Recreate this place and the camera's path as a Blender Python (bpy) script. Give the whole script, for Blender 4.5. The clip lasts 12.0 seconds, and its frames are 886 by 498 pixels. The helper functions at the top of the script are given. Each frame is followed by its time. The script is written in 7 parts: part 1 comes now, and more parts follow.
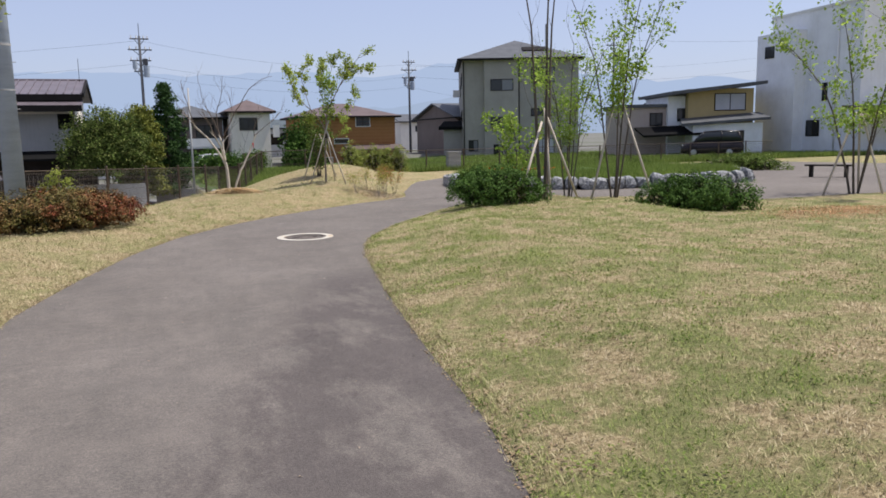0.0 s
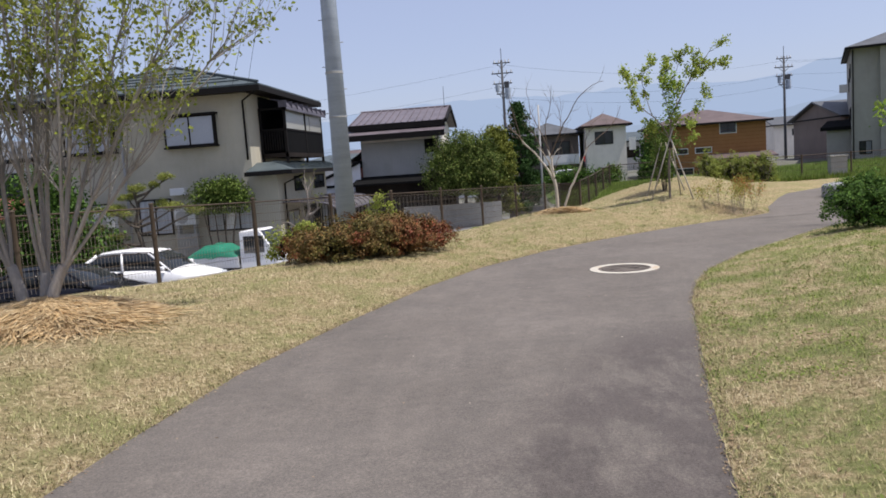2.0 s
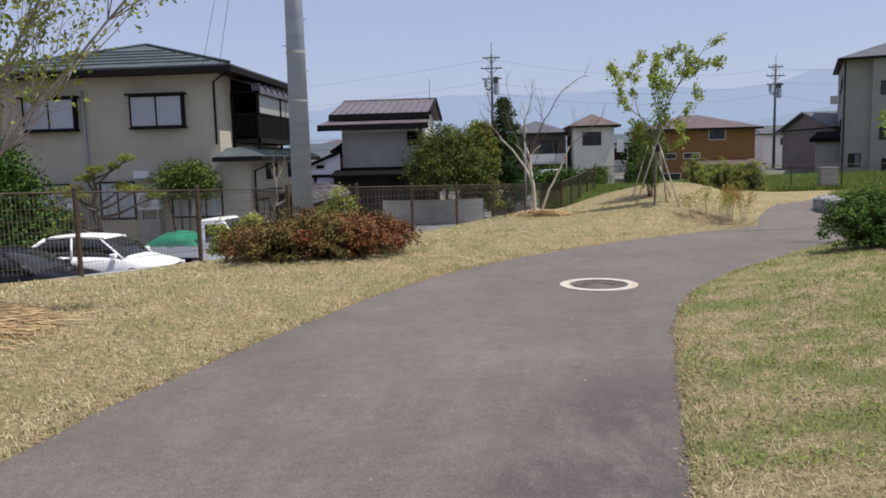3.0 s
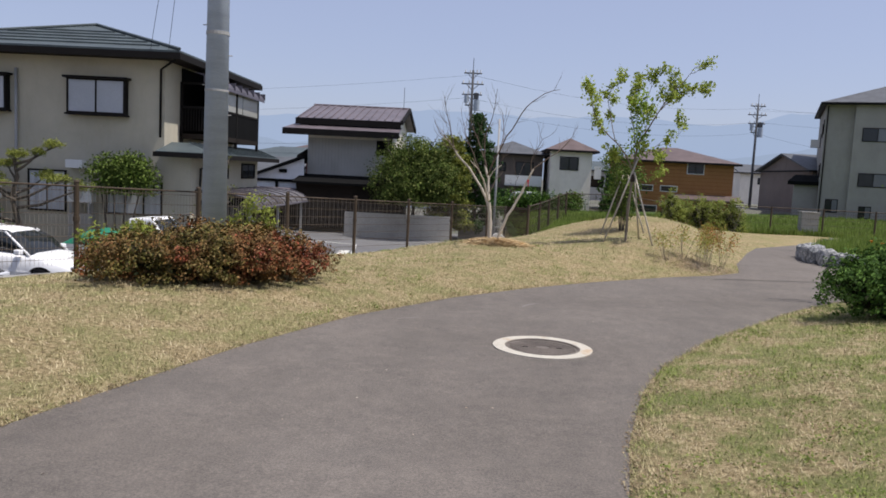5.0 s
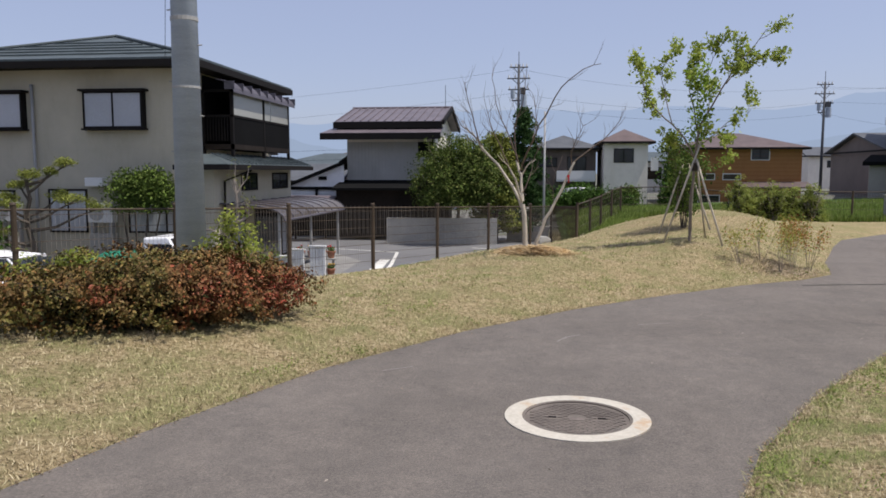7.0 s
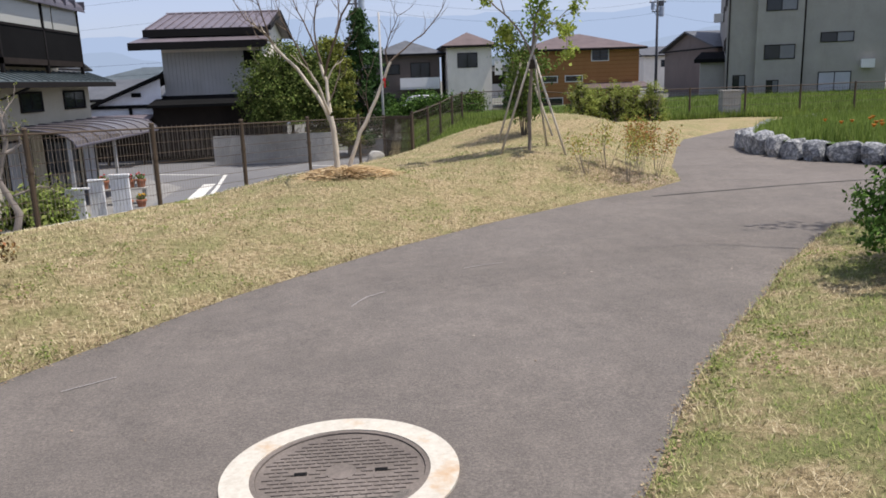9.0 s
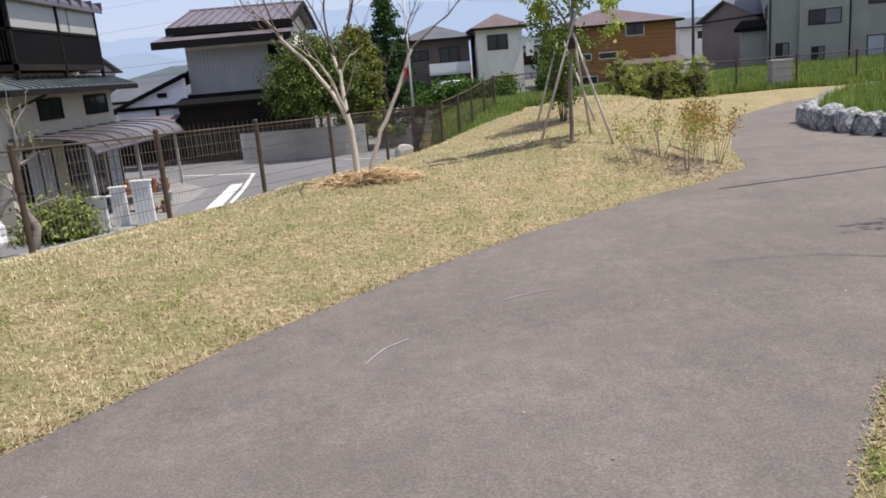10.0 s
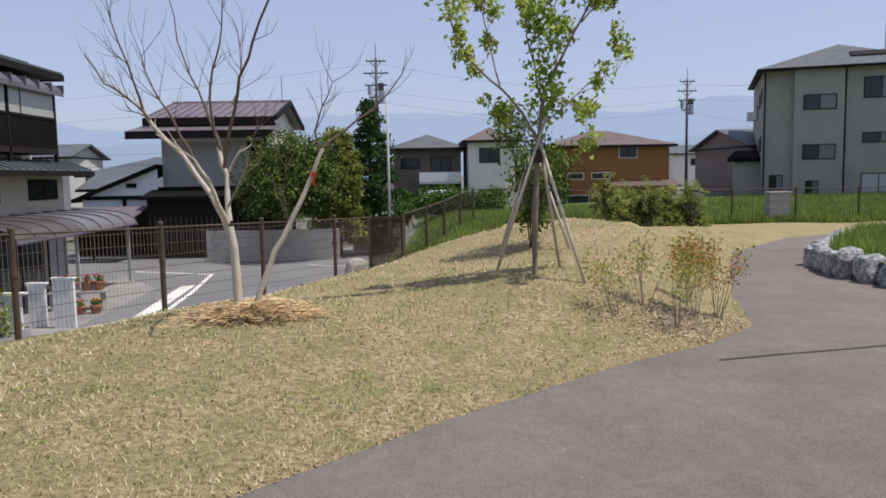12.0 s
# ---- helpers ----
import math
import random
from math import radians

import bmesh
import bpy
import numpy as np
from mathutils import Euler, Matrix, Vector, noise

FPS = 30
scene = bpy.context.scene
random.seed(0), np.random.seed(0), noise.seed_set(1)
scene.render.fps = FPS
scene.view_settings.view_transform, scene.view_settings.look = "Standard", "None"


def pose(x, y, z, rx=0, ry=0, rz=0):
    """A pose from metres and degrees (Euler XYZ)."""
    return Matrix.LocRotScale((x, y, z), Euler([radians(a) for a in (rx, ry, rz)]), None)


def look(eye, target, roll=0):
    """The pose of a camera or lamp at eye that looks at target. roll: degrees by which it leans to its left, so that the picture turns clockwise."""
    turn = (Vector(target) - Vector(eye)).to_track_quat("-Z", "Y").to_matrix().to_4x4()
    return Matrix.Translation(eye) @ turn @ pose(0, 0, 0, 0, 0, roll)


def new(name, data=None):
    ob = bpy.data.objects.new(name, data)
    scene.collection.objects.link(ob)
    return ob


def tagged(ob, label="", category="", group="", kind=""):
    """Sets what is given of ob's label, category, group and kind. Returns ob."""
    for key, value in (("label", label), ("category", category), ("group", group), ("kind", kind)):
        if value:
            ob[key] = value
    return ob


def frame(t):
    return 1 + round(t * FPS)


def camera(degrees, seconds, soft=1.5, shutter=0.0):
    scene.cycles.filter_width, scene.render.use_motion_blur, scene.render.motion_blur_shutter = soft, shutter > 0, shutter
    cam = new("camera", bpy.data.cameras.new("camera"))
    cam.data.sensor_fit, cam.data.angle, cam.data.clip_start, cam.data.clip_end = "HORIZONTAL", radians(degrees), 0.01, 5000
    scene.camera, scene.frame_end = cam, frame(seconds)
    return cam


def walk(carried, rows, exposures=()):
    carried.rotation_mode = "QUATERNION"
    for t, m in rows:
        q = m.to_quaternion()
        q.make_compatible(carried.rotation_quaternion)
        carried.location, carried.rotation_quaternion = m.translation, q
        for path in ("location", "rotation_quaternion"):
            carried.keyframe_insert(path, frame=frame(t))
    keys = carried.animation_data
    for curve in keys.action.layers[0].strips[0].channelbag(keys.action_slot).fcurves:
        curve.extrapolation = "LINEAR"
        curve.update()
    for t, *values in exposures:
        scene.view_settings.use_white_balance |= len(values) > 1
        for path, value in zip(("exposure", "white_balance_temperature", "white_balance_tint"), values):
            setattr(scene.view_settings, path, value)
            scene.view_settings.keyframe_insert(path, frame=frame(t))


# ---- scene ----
cam = camera(60.1, 12.0, 1.7)
PATH = [
    (0, (0.037, 0.234, 1.465), (0.753, 2.077, 1.169), -1.1),
    (0.5, (0.255, 0.691, 1.47), (0.49, 2.645, 1.11), -3.1),
    (1, (0.598, 1.144, 1.467), (0.625, 3.109, 1.094), -4.7),
    (1.5, (0.738, 1.732, 1.469), (0.633, 3.699, 1.123), -2.1),
    (2, (1.038, 2.332, 1.397), (0.845, 4.31, 1.178), -4.1),
    (2.5, (1.184, 2.999, 1.377), (1.07, 4.982, 1.15), -0.9),
    (4.3, (1.71, 4.901, 1.398), (1.365, 6.855, 1.143), -3.9),
    (4.5, (1.751, 5.127, 1.399), (1.38, 7.077, 1.156), -2.0),
    (5, (1.79, 5.673, 1.396), (1.702, 7.662, 1.198), 2.9),
    (5.5, (1.875, 6.234, 1.335), (1.654, 8.213, 1.156), -0.9),
    (6, (1.899, 6.816, 1.326), (1.662, 8.779, 1.028), -0.1),
    (6.5, (2.018, 7.332, 1.385), (1.656, 9.284, 1.15), -1.2),
    (7, (2.163, 7.858, 1.389), (1.925, 9.834, 1.189), -0.0),
    (7.5, (2.244, 8.318, 1.365), (2.305, 10.306, 1.149), 0.8),
    (7.7, (2.328, 8.564, 1.355), (2.425, 10.55, 1.145), -0.3),
    (9.5, (2.728, 10.465, 1.295), (2.836, 12.403, 0.812), -2.6),
    (10, (2.787, 11.084, 1.336), (2.817, 13.029, 0.871), -4.9),
    (10.5, (2.97, 11.62, 1.347), (3.052, 13.606, 1.128), -2.8),
    (11, (3.152, 12.122, 1.36), (3.349, 14.101, 1.148), -0.5),
    (11.5, (3.381, 12.744, 1.325), (3.523, 14.733, 1.184), -3.2),
    (12, (3.561, 13.325, 1.299), (3.63, 15.314, 1.106), -1.0),
]
KELVIN, TINT, STOPS = 6500, 15, 0.27
EXPOSURES = [(t, STOPS + s, KELVIN, TINT) for t, s in ((0.0, 0.1), (0.5, -0.1), (1.5, -0.18), (2.0, 0.05), (2.5, -0.05), (4.5, -0.03), (5.5, -0.15), (6.5, -0.1), (7.5, -0.12), (9.5, 0.27), (10.0, 0.3), (10.5, 0.08), (12.0, 0.0))]
walk(cam, [(t, look(eye, target, roll)) for t, eye, target, roll in PATH], EXPOSURES)

# ---- world, sun and exposure ----
SUN_AZ = (0.98, -0.17)
SUN_EL = 67.0
world = bpy.data.worlds.new("world")
scene.world = world
world.use_nodes = True
wn = world.node_tree.nodes
sky = wn.new("ShaderNodeTexSky")
sky.sky_type, sky.sun_disc = "NISHITA", False
sky.sun_elevation, sky.sun_rotation = radians(SUN_EL), math.atan2(SUN_AZ[0], SUN_AZ[1])
sky.air_density, sky.dust_density, sky.ozone_density = 0.9, 1.5, 3.0
wn["Background"].inputs["Strength"].default_value = 0.112
haze = wn.new("ShaderNodeMix")
haze.data_type = "RGBA"
haze.inputs[0].default_value, haze.inputs[7].default_value = 0.5, (4.0, 4.4, 5.9, 1)
world.node_tree.links.new(sky.outputs["Color"], haze.inputs[6])
world.node_tree.links.new(haze.outputs[2], wn["Background"].inputs["Color"])
sun_data = bpy.data.lights.new("sun", "SUN")
sun_data.energy, sun_data.angle, sun_data.color = 4.35, radians(0.53), (0.985, 0.955, 0.885)
sun = new("sun", sun_data)
sv = Vector((SUN_AZ[0], SUN_AZ[1], 0)).normalized() * math.cos(radians(SUN_EL)) + Vector((0, 0, math.sin(radians(SUN_EL))))
sun.matrix_world = look(sv * 60, (0, 0, 0))


# ---- mesh and material helpers ----
class Geo:
    """Vertices and faces of one mesh."""

    def __init__(self):
        self.v, self.f = [], []

    def quad(self, a, b, c, d):
        n = len(self.v)
        self.v += [tuple(a), tuple(b), tuple(c), tuple(d)]
        self.f.append((n, n + 1, n + 2, n + 3))
        return self

    def poly(self, pts):
        n = len(self.v)
        self.v += [tuple(p) for p in pts]
        self.f.append(tuple(range(n, n + len(pts))))
        return self

    def box(self, lo, hi, m=None):
        x0, y0, z0 = lo
        x1, y1, z1 = hi
        n = len(self.v)
        c = [(x0, y0, z0), (x1, y0, z0), (x1, y1, z0), (x0, y1, z0), (x0, y0, z1), (x1, y0, z1), (x1, y1, z1), (x0, y1, z1)]
        self.v += [tuple(m @ Vector(p)) for p in c] if m else c
        self.f += [tuple(n + i for i in q) for q in ((0, 3, 2, 1), (4, 5, 6, 7), (0, 1, 5, 4), (1, 2, 6, 5), (2, 3, 7, 6), (3, 0, 4, 7))]
        return self

    def tube(self, pts, radii, n=8, cap=True):
        pts = [Vector(p) for p in pts]
        if not isinstance(radii, (list, tuple)):
            radii = [radii] * len(pts)
        base = len(self.v)
        for i, p in enumerate(pts):
            d = (pts[min(i + 1, len(pts) - 1)] - pts[max(i - 1, 0)]).normalized()
            u = d.cross(Vector((0.31, 0.95, 0.05)) if abs(d.y) < 0.9 else Vector((1, 0, 0))).normalized()
            w = d.cross(u)
            for k in range(n):
                a = 2 * math.pi * k / n
                self.v.append(tuple(p + (u * math.cos(a) + w * math.sin(a)) * radii[i]))
        for i in range(len(pts) - 1):
            for k in range(n):
                a, b = base + i * n + k, base + i * n + (k + 1) % n
                self.f.append((a, b, b + n, a + n))
        if cap:
            self.f.append(tuple(base + k for k in reversed(range(n))))
            self.f.append(tuple(base + (len(pts) - 1) * n + k for k in range(n)))
        return self

    def prism(self, outline, lo, hi):
        """An upright prism over a counter-clockwise outline."""
        n, k = len(self.v), len(outline)
        self.v += [(x, y, lo) for x, y in outline] + [(x, y, hi) for x, y in outline]
        self.f += [tuple(n + i for i in reversed(range(k))), tuple(n + k + i for i in range(k))]
        self.f += [(n + i, n + (i + 1) % k, n + k + (i + 1) % k, n + k + i) for i in range(k)]
        return self

    def add(self, other, m=None):
        n = len(self.v)
        self.v += [tuple(m @ Vector(p)) for p in other.v] if m else other.v
        self.f += [tuple(n + i for i in q) for q in other.f]
        return self


def mesh_of(name, g, mat, smooth=False):
    me = bpy.data.meshes.new(name)
    me.from_pydata(g.v, [], g.f)
    if smooth:
        me.polygons.foreach_set("use_smooth", [True] * len(me.polygons))
    me.materials.append(mat)
    me.update()
    return me


def part(name, g, mat, parent=None, label="", smooth=False, bevel=0.0):
    ob = new(name, mesh_of(name, g, mat, smooth))
    if bevel:
        b = ob.modifiers.new("bevel", "BEVEL")
        b.width, b.segments, b.limit_method = bevel, 2, "ANGLE"
    if parent:
        ob.parent = parent
    if label:
        ob["label"] = label
    return ob


def thing(name, label, category, at=(0, 0, 0), rz=0.0, group="", kind=""):
    ob = new(name)
    ob.matrix_basis = pose(*at, 0, 0, rz)
    return tagged(ob, label, category, group, kind)


def bulk(name, verts, faces, mat, parent=None, label=""):
    """A mesh from arrays: verts (n, 3), faces (m, 3 or 4)."""
    me = bpy.data.meshes.new(name)
    k = faces.shape[1]
    me.vertices.add(len(verts))
    me.vertices.foreach_set("co", np.asarray(verts, np.float32).ravel())
    me.loops.add(faces.size)
    me.loops.foreach_set("vertex_index", faces.astype(np.int32).ravel())
    me.polygons.add(len(faces))
    me.polygons.foreach_set("loop_start", np.arange(0, faces.size, k, dtype=np.int32))
    me.materials.append(mat)
    me.update(calc_edges=True)
    me.validate()
    ob = new(name, me)
    if parent:
        ob.parent = parent
    if label:
        ob["label"] = label
    return ob


class Mat:
    """A procedural material: noise-mixed colours, grain, bump."""

    def __init__(self, name, rough=0.8, metal=0.0, spec=0.4):
        self.m = bpy.data.materials.new(name)
        self.m.use_nodes = True
        self.t = self.m.node_tree
        self.b = self.t.nodes["Principled BSDF"]
        self.b.inputs["Roughness"].default_value = rough
        self.b.inputs["Metallic"].default_value = metal
        self.b.inputs["Specular IOR Level"].default_value = spec
        self.geo = self.t.nodes.new("ShaderNodeTexCoord").outputs["Object"]

    def node(self, kind, **inputs):
        n = self.t.nodes.new(kind)
        for k, v in inputs.items():
            sock = n.inputs[k.replace("_", " ")]
            if isinstance(v, bpy.types.NodeSocket):
                self.t.links.new(v, sock)
            else:
                sock.default_value = v
        return n

    def noise(self, scale, detail=4.0, rough=0.6, stretch=None):
        co = self.geo
        if stretch:
            co = self.node("ShaderNodeMapping", Vector=co, Scale=stretch).outputs[0]
        return self.node("ShaderNodeTexNoise", Vector=co, Scale=scale, Detail=detail, Roughness=rough).outputs["Fac"]

    def ramp(self, fac, stops):
        n = self.node("ShaderNodeValToRGB", Fac=fac)
        e = n.color_ramp.elements
        while len(e) < len(stops):
            e.new(0.5)
        for el, (p, c) in zip(e, stops):
            el.position, el.color = p, (*c, 1)
        return n.outputs["Color"]

    def mix(self, fac, a, b, mode="MIX"):
        n = self.t.nodes.new("ShaderNodeMix")
        n.data_type, n.blend_type = "RGBA", mode
        for i, v in ((0, fac), (6, a), (7, b)):
            if isinstance(v, bpy.types.NodeSocket):
                self.t.links.new(v, n.inputs[i])
            else:
                n.inputs[i].default_value = v if i == 0 else (*v, 1)
        return n.outputs[2]

    def color(self, c):
        if isinstance(c, bpy.types.NodeSocket):
            self.t.links.new(c, self.b.inputs["Base Color"])
        else:
            self.b.inputs["Base Color"].default_value = (*c, 1)
        return self

    def bump(self, height, strength=0.4, distance=0.01):
        n = self.node("ShaderNodeBump", Height=height, Strength=strength, Distance=distance)
        self.t.links.new(n.outputs[0], self.b.inputs["Normal"])
        return self


def plain(name, c, rough=0.7, metal=0.0, var=0.18, scale=6.0, bump=0.15, stretch=None, dist=0.004, spec=0.18):
    """A surface of one colour with large stains and fine grain."""
    m = Mat(name, rough, metal, spec)
    lo, hi = [tuple(min(1.0, v * k) for v in c) for k in (1 - var, 1 + var)]
    big = m.ramp(m.noise(scale * 0.12, 5, 0.65, stretch), [(0.3, lo), (0.7, hi)])
    fine = m.ramp(m.noise(scale * 6, 3, 0.6, stretch), [(0.25, (1 - var,) * 3), (0.75, (1, 1, 1))])
    m.color(m.mix(1.0, big, fine, "MULTIPLY"))
    if bump:
        m.bump(m.noise(scale * 8, 4, 0.6, stretch), bump, dist)
    return m.m


def leafy(name, colours, scale=1.5, rough=0.55, trans=0.25):
    """Leaves or blades: colour by piece, and in patches."""
    m = Mat(name, max(rough, 0.7), 0, 0.12)
    r = m.node("ShaderNodeNewGeometry").outputs["Random Per Island"]
    step = 1.0 / max(1, len(colours) - 1)
    c = m.ramp(r, [(i * step, k) for i, k in enumerate(colours)])
    c = m.mix(1.0, c, m.ramp(m.noise(scale, 3), [(0.3, (0.65, 0.65, 0.65)), (0.7, (1.15, 1.12, 1.05))]), "MULTIPLY")
    m.color(c)
    if trans:
        tr = m.node("ShaderNodeBsdfTranslucent", Color=c)
        mixer = m.node("ShaderNodeMixShader", Fac=trans)
        m.t.links.new(m.b.outputs[0], mixer.inputs[1])
        m.t.links.new(tr.outputs[0], mixer.inputs[2])
        m.t.links.new(mixer.outputs[0], m.t.nodes["Material Output"].inputs["Surface"])
    return m.m


# ---- the lie of the land ----
LEFT_EDGE = [(-1.6, -9), (-1.5, 0), (-1.4, 4), (-1.3, 6.5), (-1.15, 8), (-0.75, 9.8), (-0.15, 12.0), (0.5, 13.7), (1.5, 15.4), (2.6, 16.8), (3.7, 17.95), (5.2, 19.3), (6.2, 20.0), (6.9, 20.75), (7.15, 21.5), (7.5, 22.7), (8.2, 24.4), (9.0, 26.4), (10.0, 28.6), (12.5, 31.6), (16, 34), (22, 36), (34, 37)]
RIGHT_EDGE = [(0.9, -9), (1.15, 0), (1.4, 2.7), (1.65, 3.8), (1.85, 5.2), (2.15, 7), (2.5, 8.8), (2.75, 10.1), (3.05, 11.2), (3.4, 12.1), (3.75, 12.7), (4.1, 13.3), (4.6, 14.0), (5.15, 14.7), (5.6, 15.35), (6.1, 15.95), (7.0, 17.0), (8.5, 17.6), (10.0, 17.5), (11.3, 16.8), (12.4, 15.6), (13.2, 14.0), (17.2, 13.9), (23, 17.5), (27, 20), (34, 26)]
ASPHALT = LEFT_EDGE + RIGHT_EDGE[::-1]


def smooth(a, b, v):
    t = np.clip((v - a) / (b - a), 0, 1)
    return t * t * (3 - 2 * t)


def to_edge(X, Y, ring):
    """Distance to a closed outline: positive outside."""
    best = np.full(np.shape(X), 1e9)
    inside = np.zeros(np.shape(X), bool)
    for (x0, y0), (x1, y1) in zip(ring, ring[1:] + ring[:1]):
        dx, dy = x1 - x0, y1 - y0
        t = np.clip(((X - x0) * dx + (Y - y0) * dy) / (dx * dx + dy * dy), 0, 1)
        best = np.minimum(best, np.hypot(X - x0 - t * dx, Y - y0 - t * dy))
        if dy:
            inside ^= ((y0 > Y) != (y1 > Y)) & (X < (Y - y0) * dx / dy + x0)
    return np.where(inside, -best, best)


def hill(X, Y, x, y, h, rx, ry=None):
    return h * np.exp(-((X - x) / rx) ** 2 - ((Y - y) / (ry or rx)) ** 2)


def beyond(X, Y):
    """How far a place lies outside the park's fence, on the side of the car park and the street."""
    edge = -0.82 + (np.minimum(Y, 29.0) - 21.75) * 0.483 + np.maximum(Y - 29.0, 0) * 0.02
    return (edge - X) * 0.9005


def plane(Y):
    return -0.0125 * np.clip(Y, -40, 60)


def land(X, Y):
    X, Y = np.asarray(X, float), np.asarray(Y, float)
    sd = to_edge(X, Y, ASPHALT)
    o = beyond(X, Y)
    z = plane(Y) + np.clip(sd, -0.4, 0.18) * 0.22
    left = smooth(0.1, 1.6, sd) * (X < 9)
    bank = 0.01 - 0.027 * (np.clip(Y, 5, 40) - 13.6)
    z = z + left * (0.16 * smooth(0.0, -2.0, o) + bank * smooth(-2.6, 0.0, o))
    z = z + smooth(0.1, 1.2, sd) * (hill(X, Y, 6.2, 26.6, 0.62, 2.2, 3.0) + hill(X, Y, 2.0, 20.0, 0.2, 1.3) + hill(X, Y, 4.8, 21.8, 0.25, 1.4) + hill(X, Y, -3.5, 9.2, 0.12, 1.3) + hill(X, Y, 9.8, 32.6, 0.26, 2.6, 1.9))
    z = z + 0.03 * np.sin(X * 1.3 + 0.7 * Y) * np.sin(Y * 0.9 - X * 0.4) * smooth(0.2, 1.5, sd)
    low = -2.08 - 0.008 * np.clip(Y - 25, 0, 60)
    z = z + (low - z) * smooth(0.08, 0.3, o)
    return z - 0.55 * smooth(36, 62, Y) * (o < 0) * smooth(30, 10, X)


def at_land(x, y, dz=0.0):
    return (x, y, float(land(x, y)) + dz)


# ---- materials ----
m = Mat("asphalt", 0.9, 0, 0.25)
base_c = m.ramp(m.noise(0.3, 7, 0.6), [(0.3, (0.130, 0.116, 0.103)), (0.7, (0.170, 0.153, 0.137))])
base_c = m.mix(1.0, base_c, m.ramp(m.noise(2.2, 7, 0.75), [(0.36, (0.88, 0.88, 0.88)), (0.64, (1.07, 1.055, 1.04))]), "MULTIPLY")
sep = m.node("ShaderNodeSeparateXYZ", Vector=m.geo)
axis = m.node("ShaderNodeMath", Value=sep.outputs["Y"])
axis.operation = "MULTIPLY_ADD"
axis.inputs[1].default_value, axis.inputs[2].default_value = -0.35, 1.2
away = m.node("ShaderNodeMath", Value=sep.outputs["X"])
away.operation = "ADD"
m.t.links.new(axis.outputs[0], away.inputs[1])
band = m.node("ShaderNodeMapRange", Value=away.outputs[0])
band.inputs["From Min"].default_value, band.inputs["From Max"].default_value = -0.22, 0.16
endy = m.node("ShaderNodeMapRange", Value=sep.outputs["Y"])
endy.inputs["From Min"].default_value, endy.inputs["From Max"].default_value = 9.4, 8.2
wet = m.node("ShaderNodeMath", Value=band.outputs[0])
wet.operation = "MULTIPLY"
m.t.links.new(endy.outputs[0], wet.inputs[1])
blot = m.node("ShaderNodeMath", Value=wet.outputs[0])
blot.operation = "MULTIPLY"
m.t.links.new(m.ramp(m.noise(2.0, 7, 0.75, (1.0, 0.45, 1.0)), [(0.38, (0, 0, 0)), (0.52, (0.82, 0.82, 0.82))]), blot.inputs[1])
base_c = m.mix(blot.outputs[0], base_c, (0.086, 0.074, 0.069))
scuff = m.ramp(m.noise(2.2, 6, 0.75, (1.0, 0.3, 1.0)), [(0.3, (0.88, 0.88, 0.88)), (0.6, (1, 1, 1)), (0.78, (1.14, 1.13, 1.12))])
grit = m.ramp(m.noise(75, 3, 0.85), [(0.3, (0.66, 0.66, 0.66)), (0.5, (1, 1, 1)), (0.7, (1.45, 1.43, 1.38))])
mott = m.ramp(m.noise(9, 5, 0.8), [(0.3, (0.86, 0.86, 0.86)), (0.7, (1.12, 1.11, 1.1))])
base_c = m.mix(1.0, base_c, mott, "MULTIPLY")
m.color(m.mix(1.0, m.mix(1.0, base_c, scuff, "MULTIPLY"), grit, "MULTIPLY")).bump(m.noise(110, 3, 0.8), 0.8, 0.008)
ASPHALT_M = m.m

def far_side(mat, fac):
    """Greener grass on the plaza's side of the path, drier beside the fence."""
    x, y = mat.node("ShaderNodeSeparateXYZ", Vector=mat.geo).outputs[:2]
    bend = mat.node("ShaderNodeMath", Value=y)
    bend.operation = "POWER"
    bend.inputs[1].default_value = 2.0
    mid = mat.node("ShaderNodeMath", Value=bend.outputs[0])
    mid.operation = "MULTIPLY"
    mid.inputs[1].default_value = -0.0155
    off = mat.node("ShaderNodeMath", Value=x)
    off.operation = "ADD"
    mat.t.links.new(mid.outputs[0], off.inputs[1])
    side = mat.node("ShaderNodeMapRange", Value=off.outputs[0])
    side.inputs["From Min"].default_value, side.inputs["From Max"].default_value = -0.3, 0.3
    side.inputs["To Min"].default_value, side.inputs["To Max"].default_value = 0.66, 1.3
    return mat.mix(1.0, fac, side.outputs[0], "MULTIPLY")


m = Mat("turf", 0.95, 0, 0.15)
straw = m.ramp(m.noise(22, 4, 0.75), [(0.32, (0.13, 0.098, 0.052)), (0.5, (0.32, 0.25, 0.136)), (0.7, (0.52, 0.425, 0.25))])
green = m.ramp(m.noise(30, 4, 0.75), [(0.3, (0.12, 0.135, 0.045)), (0.7, (0.24, 0.24, 0.10))])
patch = far_side(m, m.ramp(m.noise(1.7, 8, 0.8), [(0.43, (0, 0, 0)), (0.6, (1, 1, 1))]))
lawn_c = m.mix(patch, straw, green)
yy = m.node("ShaderNodeSeparateXYZ", Vector=m.geo).outputs["Y"]
town = m.node("ShaderNodeMapRange", Value=yy)
town.inputs["From Min"].default_value, town.inputs["From Max"].default_value = 39.0, 46.0
lawn_c = m.mix(town.outputs[0], lawn_c, m.ramp(m.noise(0.05, 5, 0.7), [(0.35, (0.10, 0.11, 0.075)), (0.6, (0.17, 0.165, 0.15))]))
m.color(lawn_c).bump(m.noise(60, 4, 0.8), 0.9, 0.03)
TURF_M = m.m

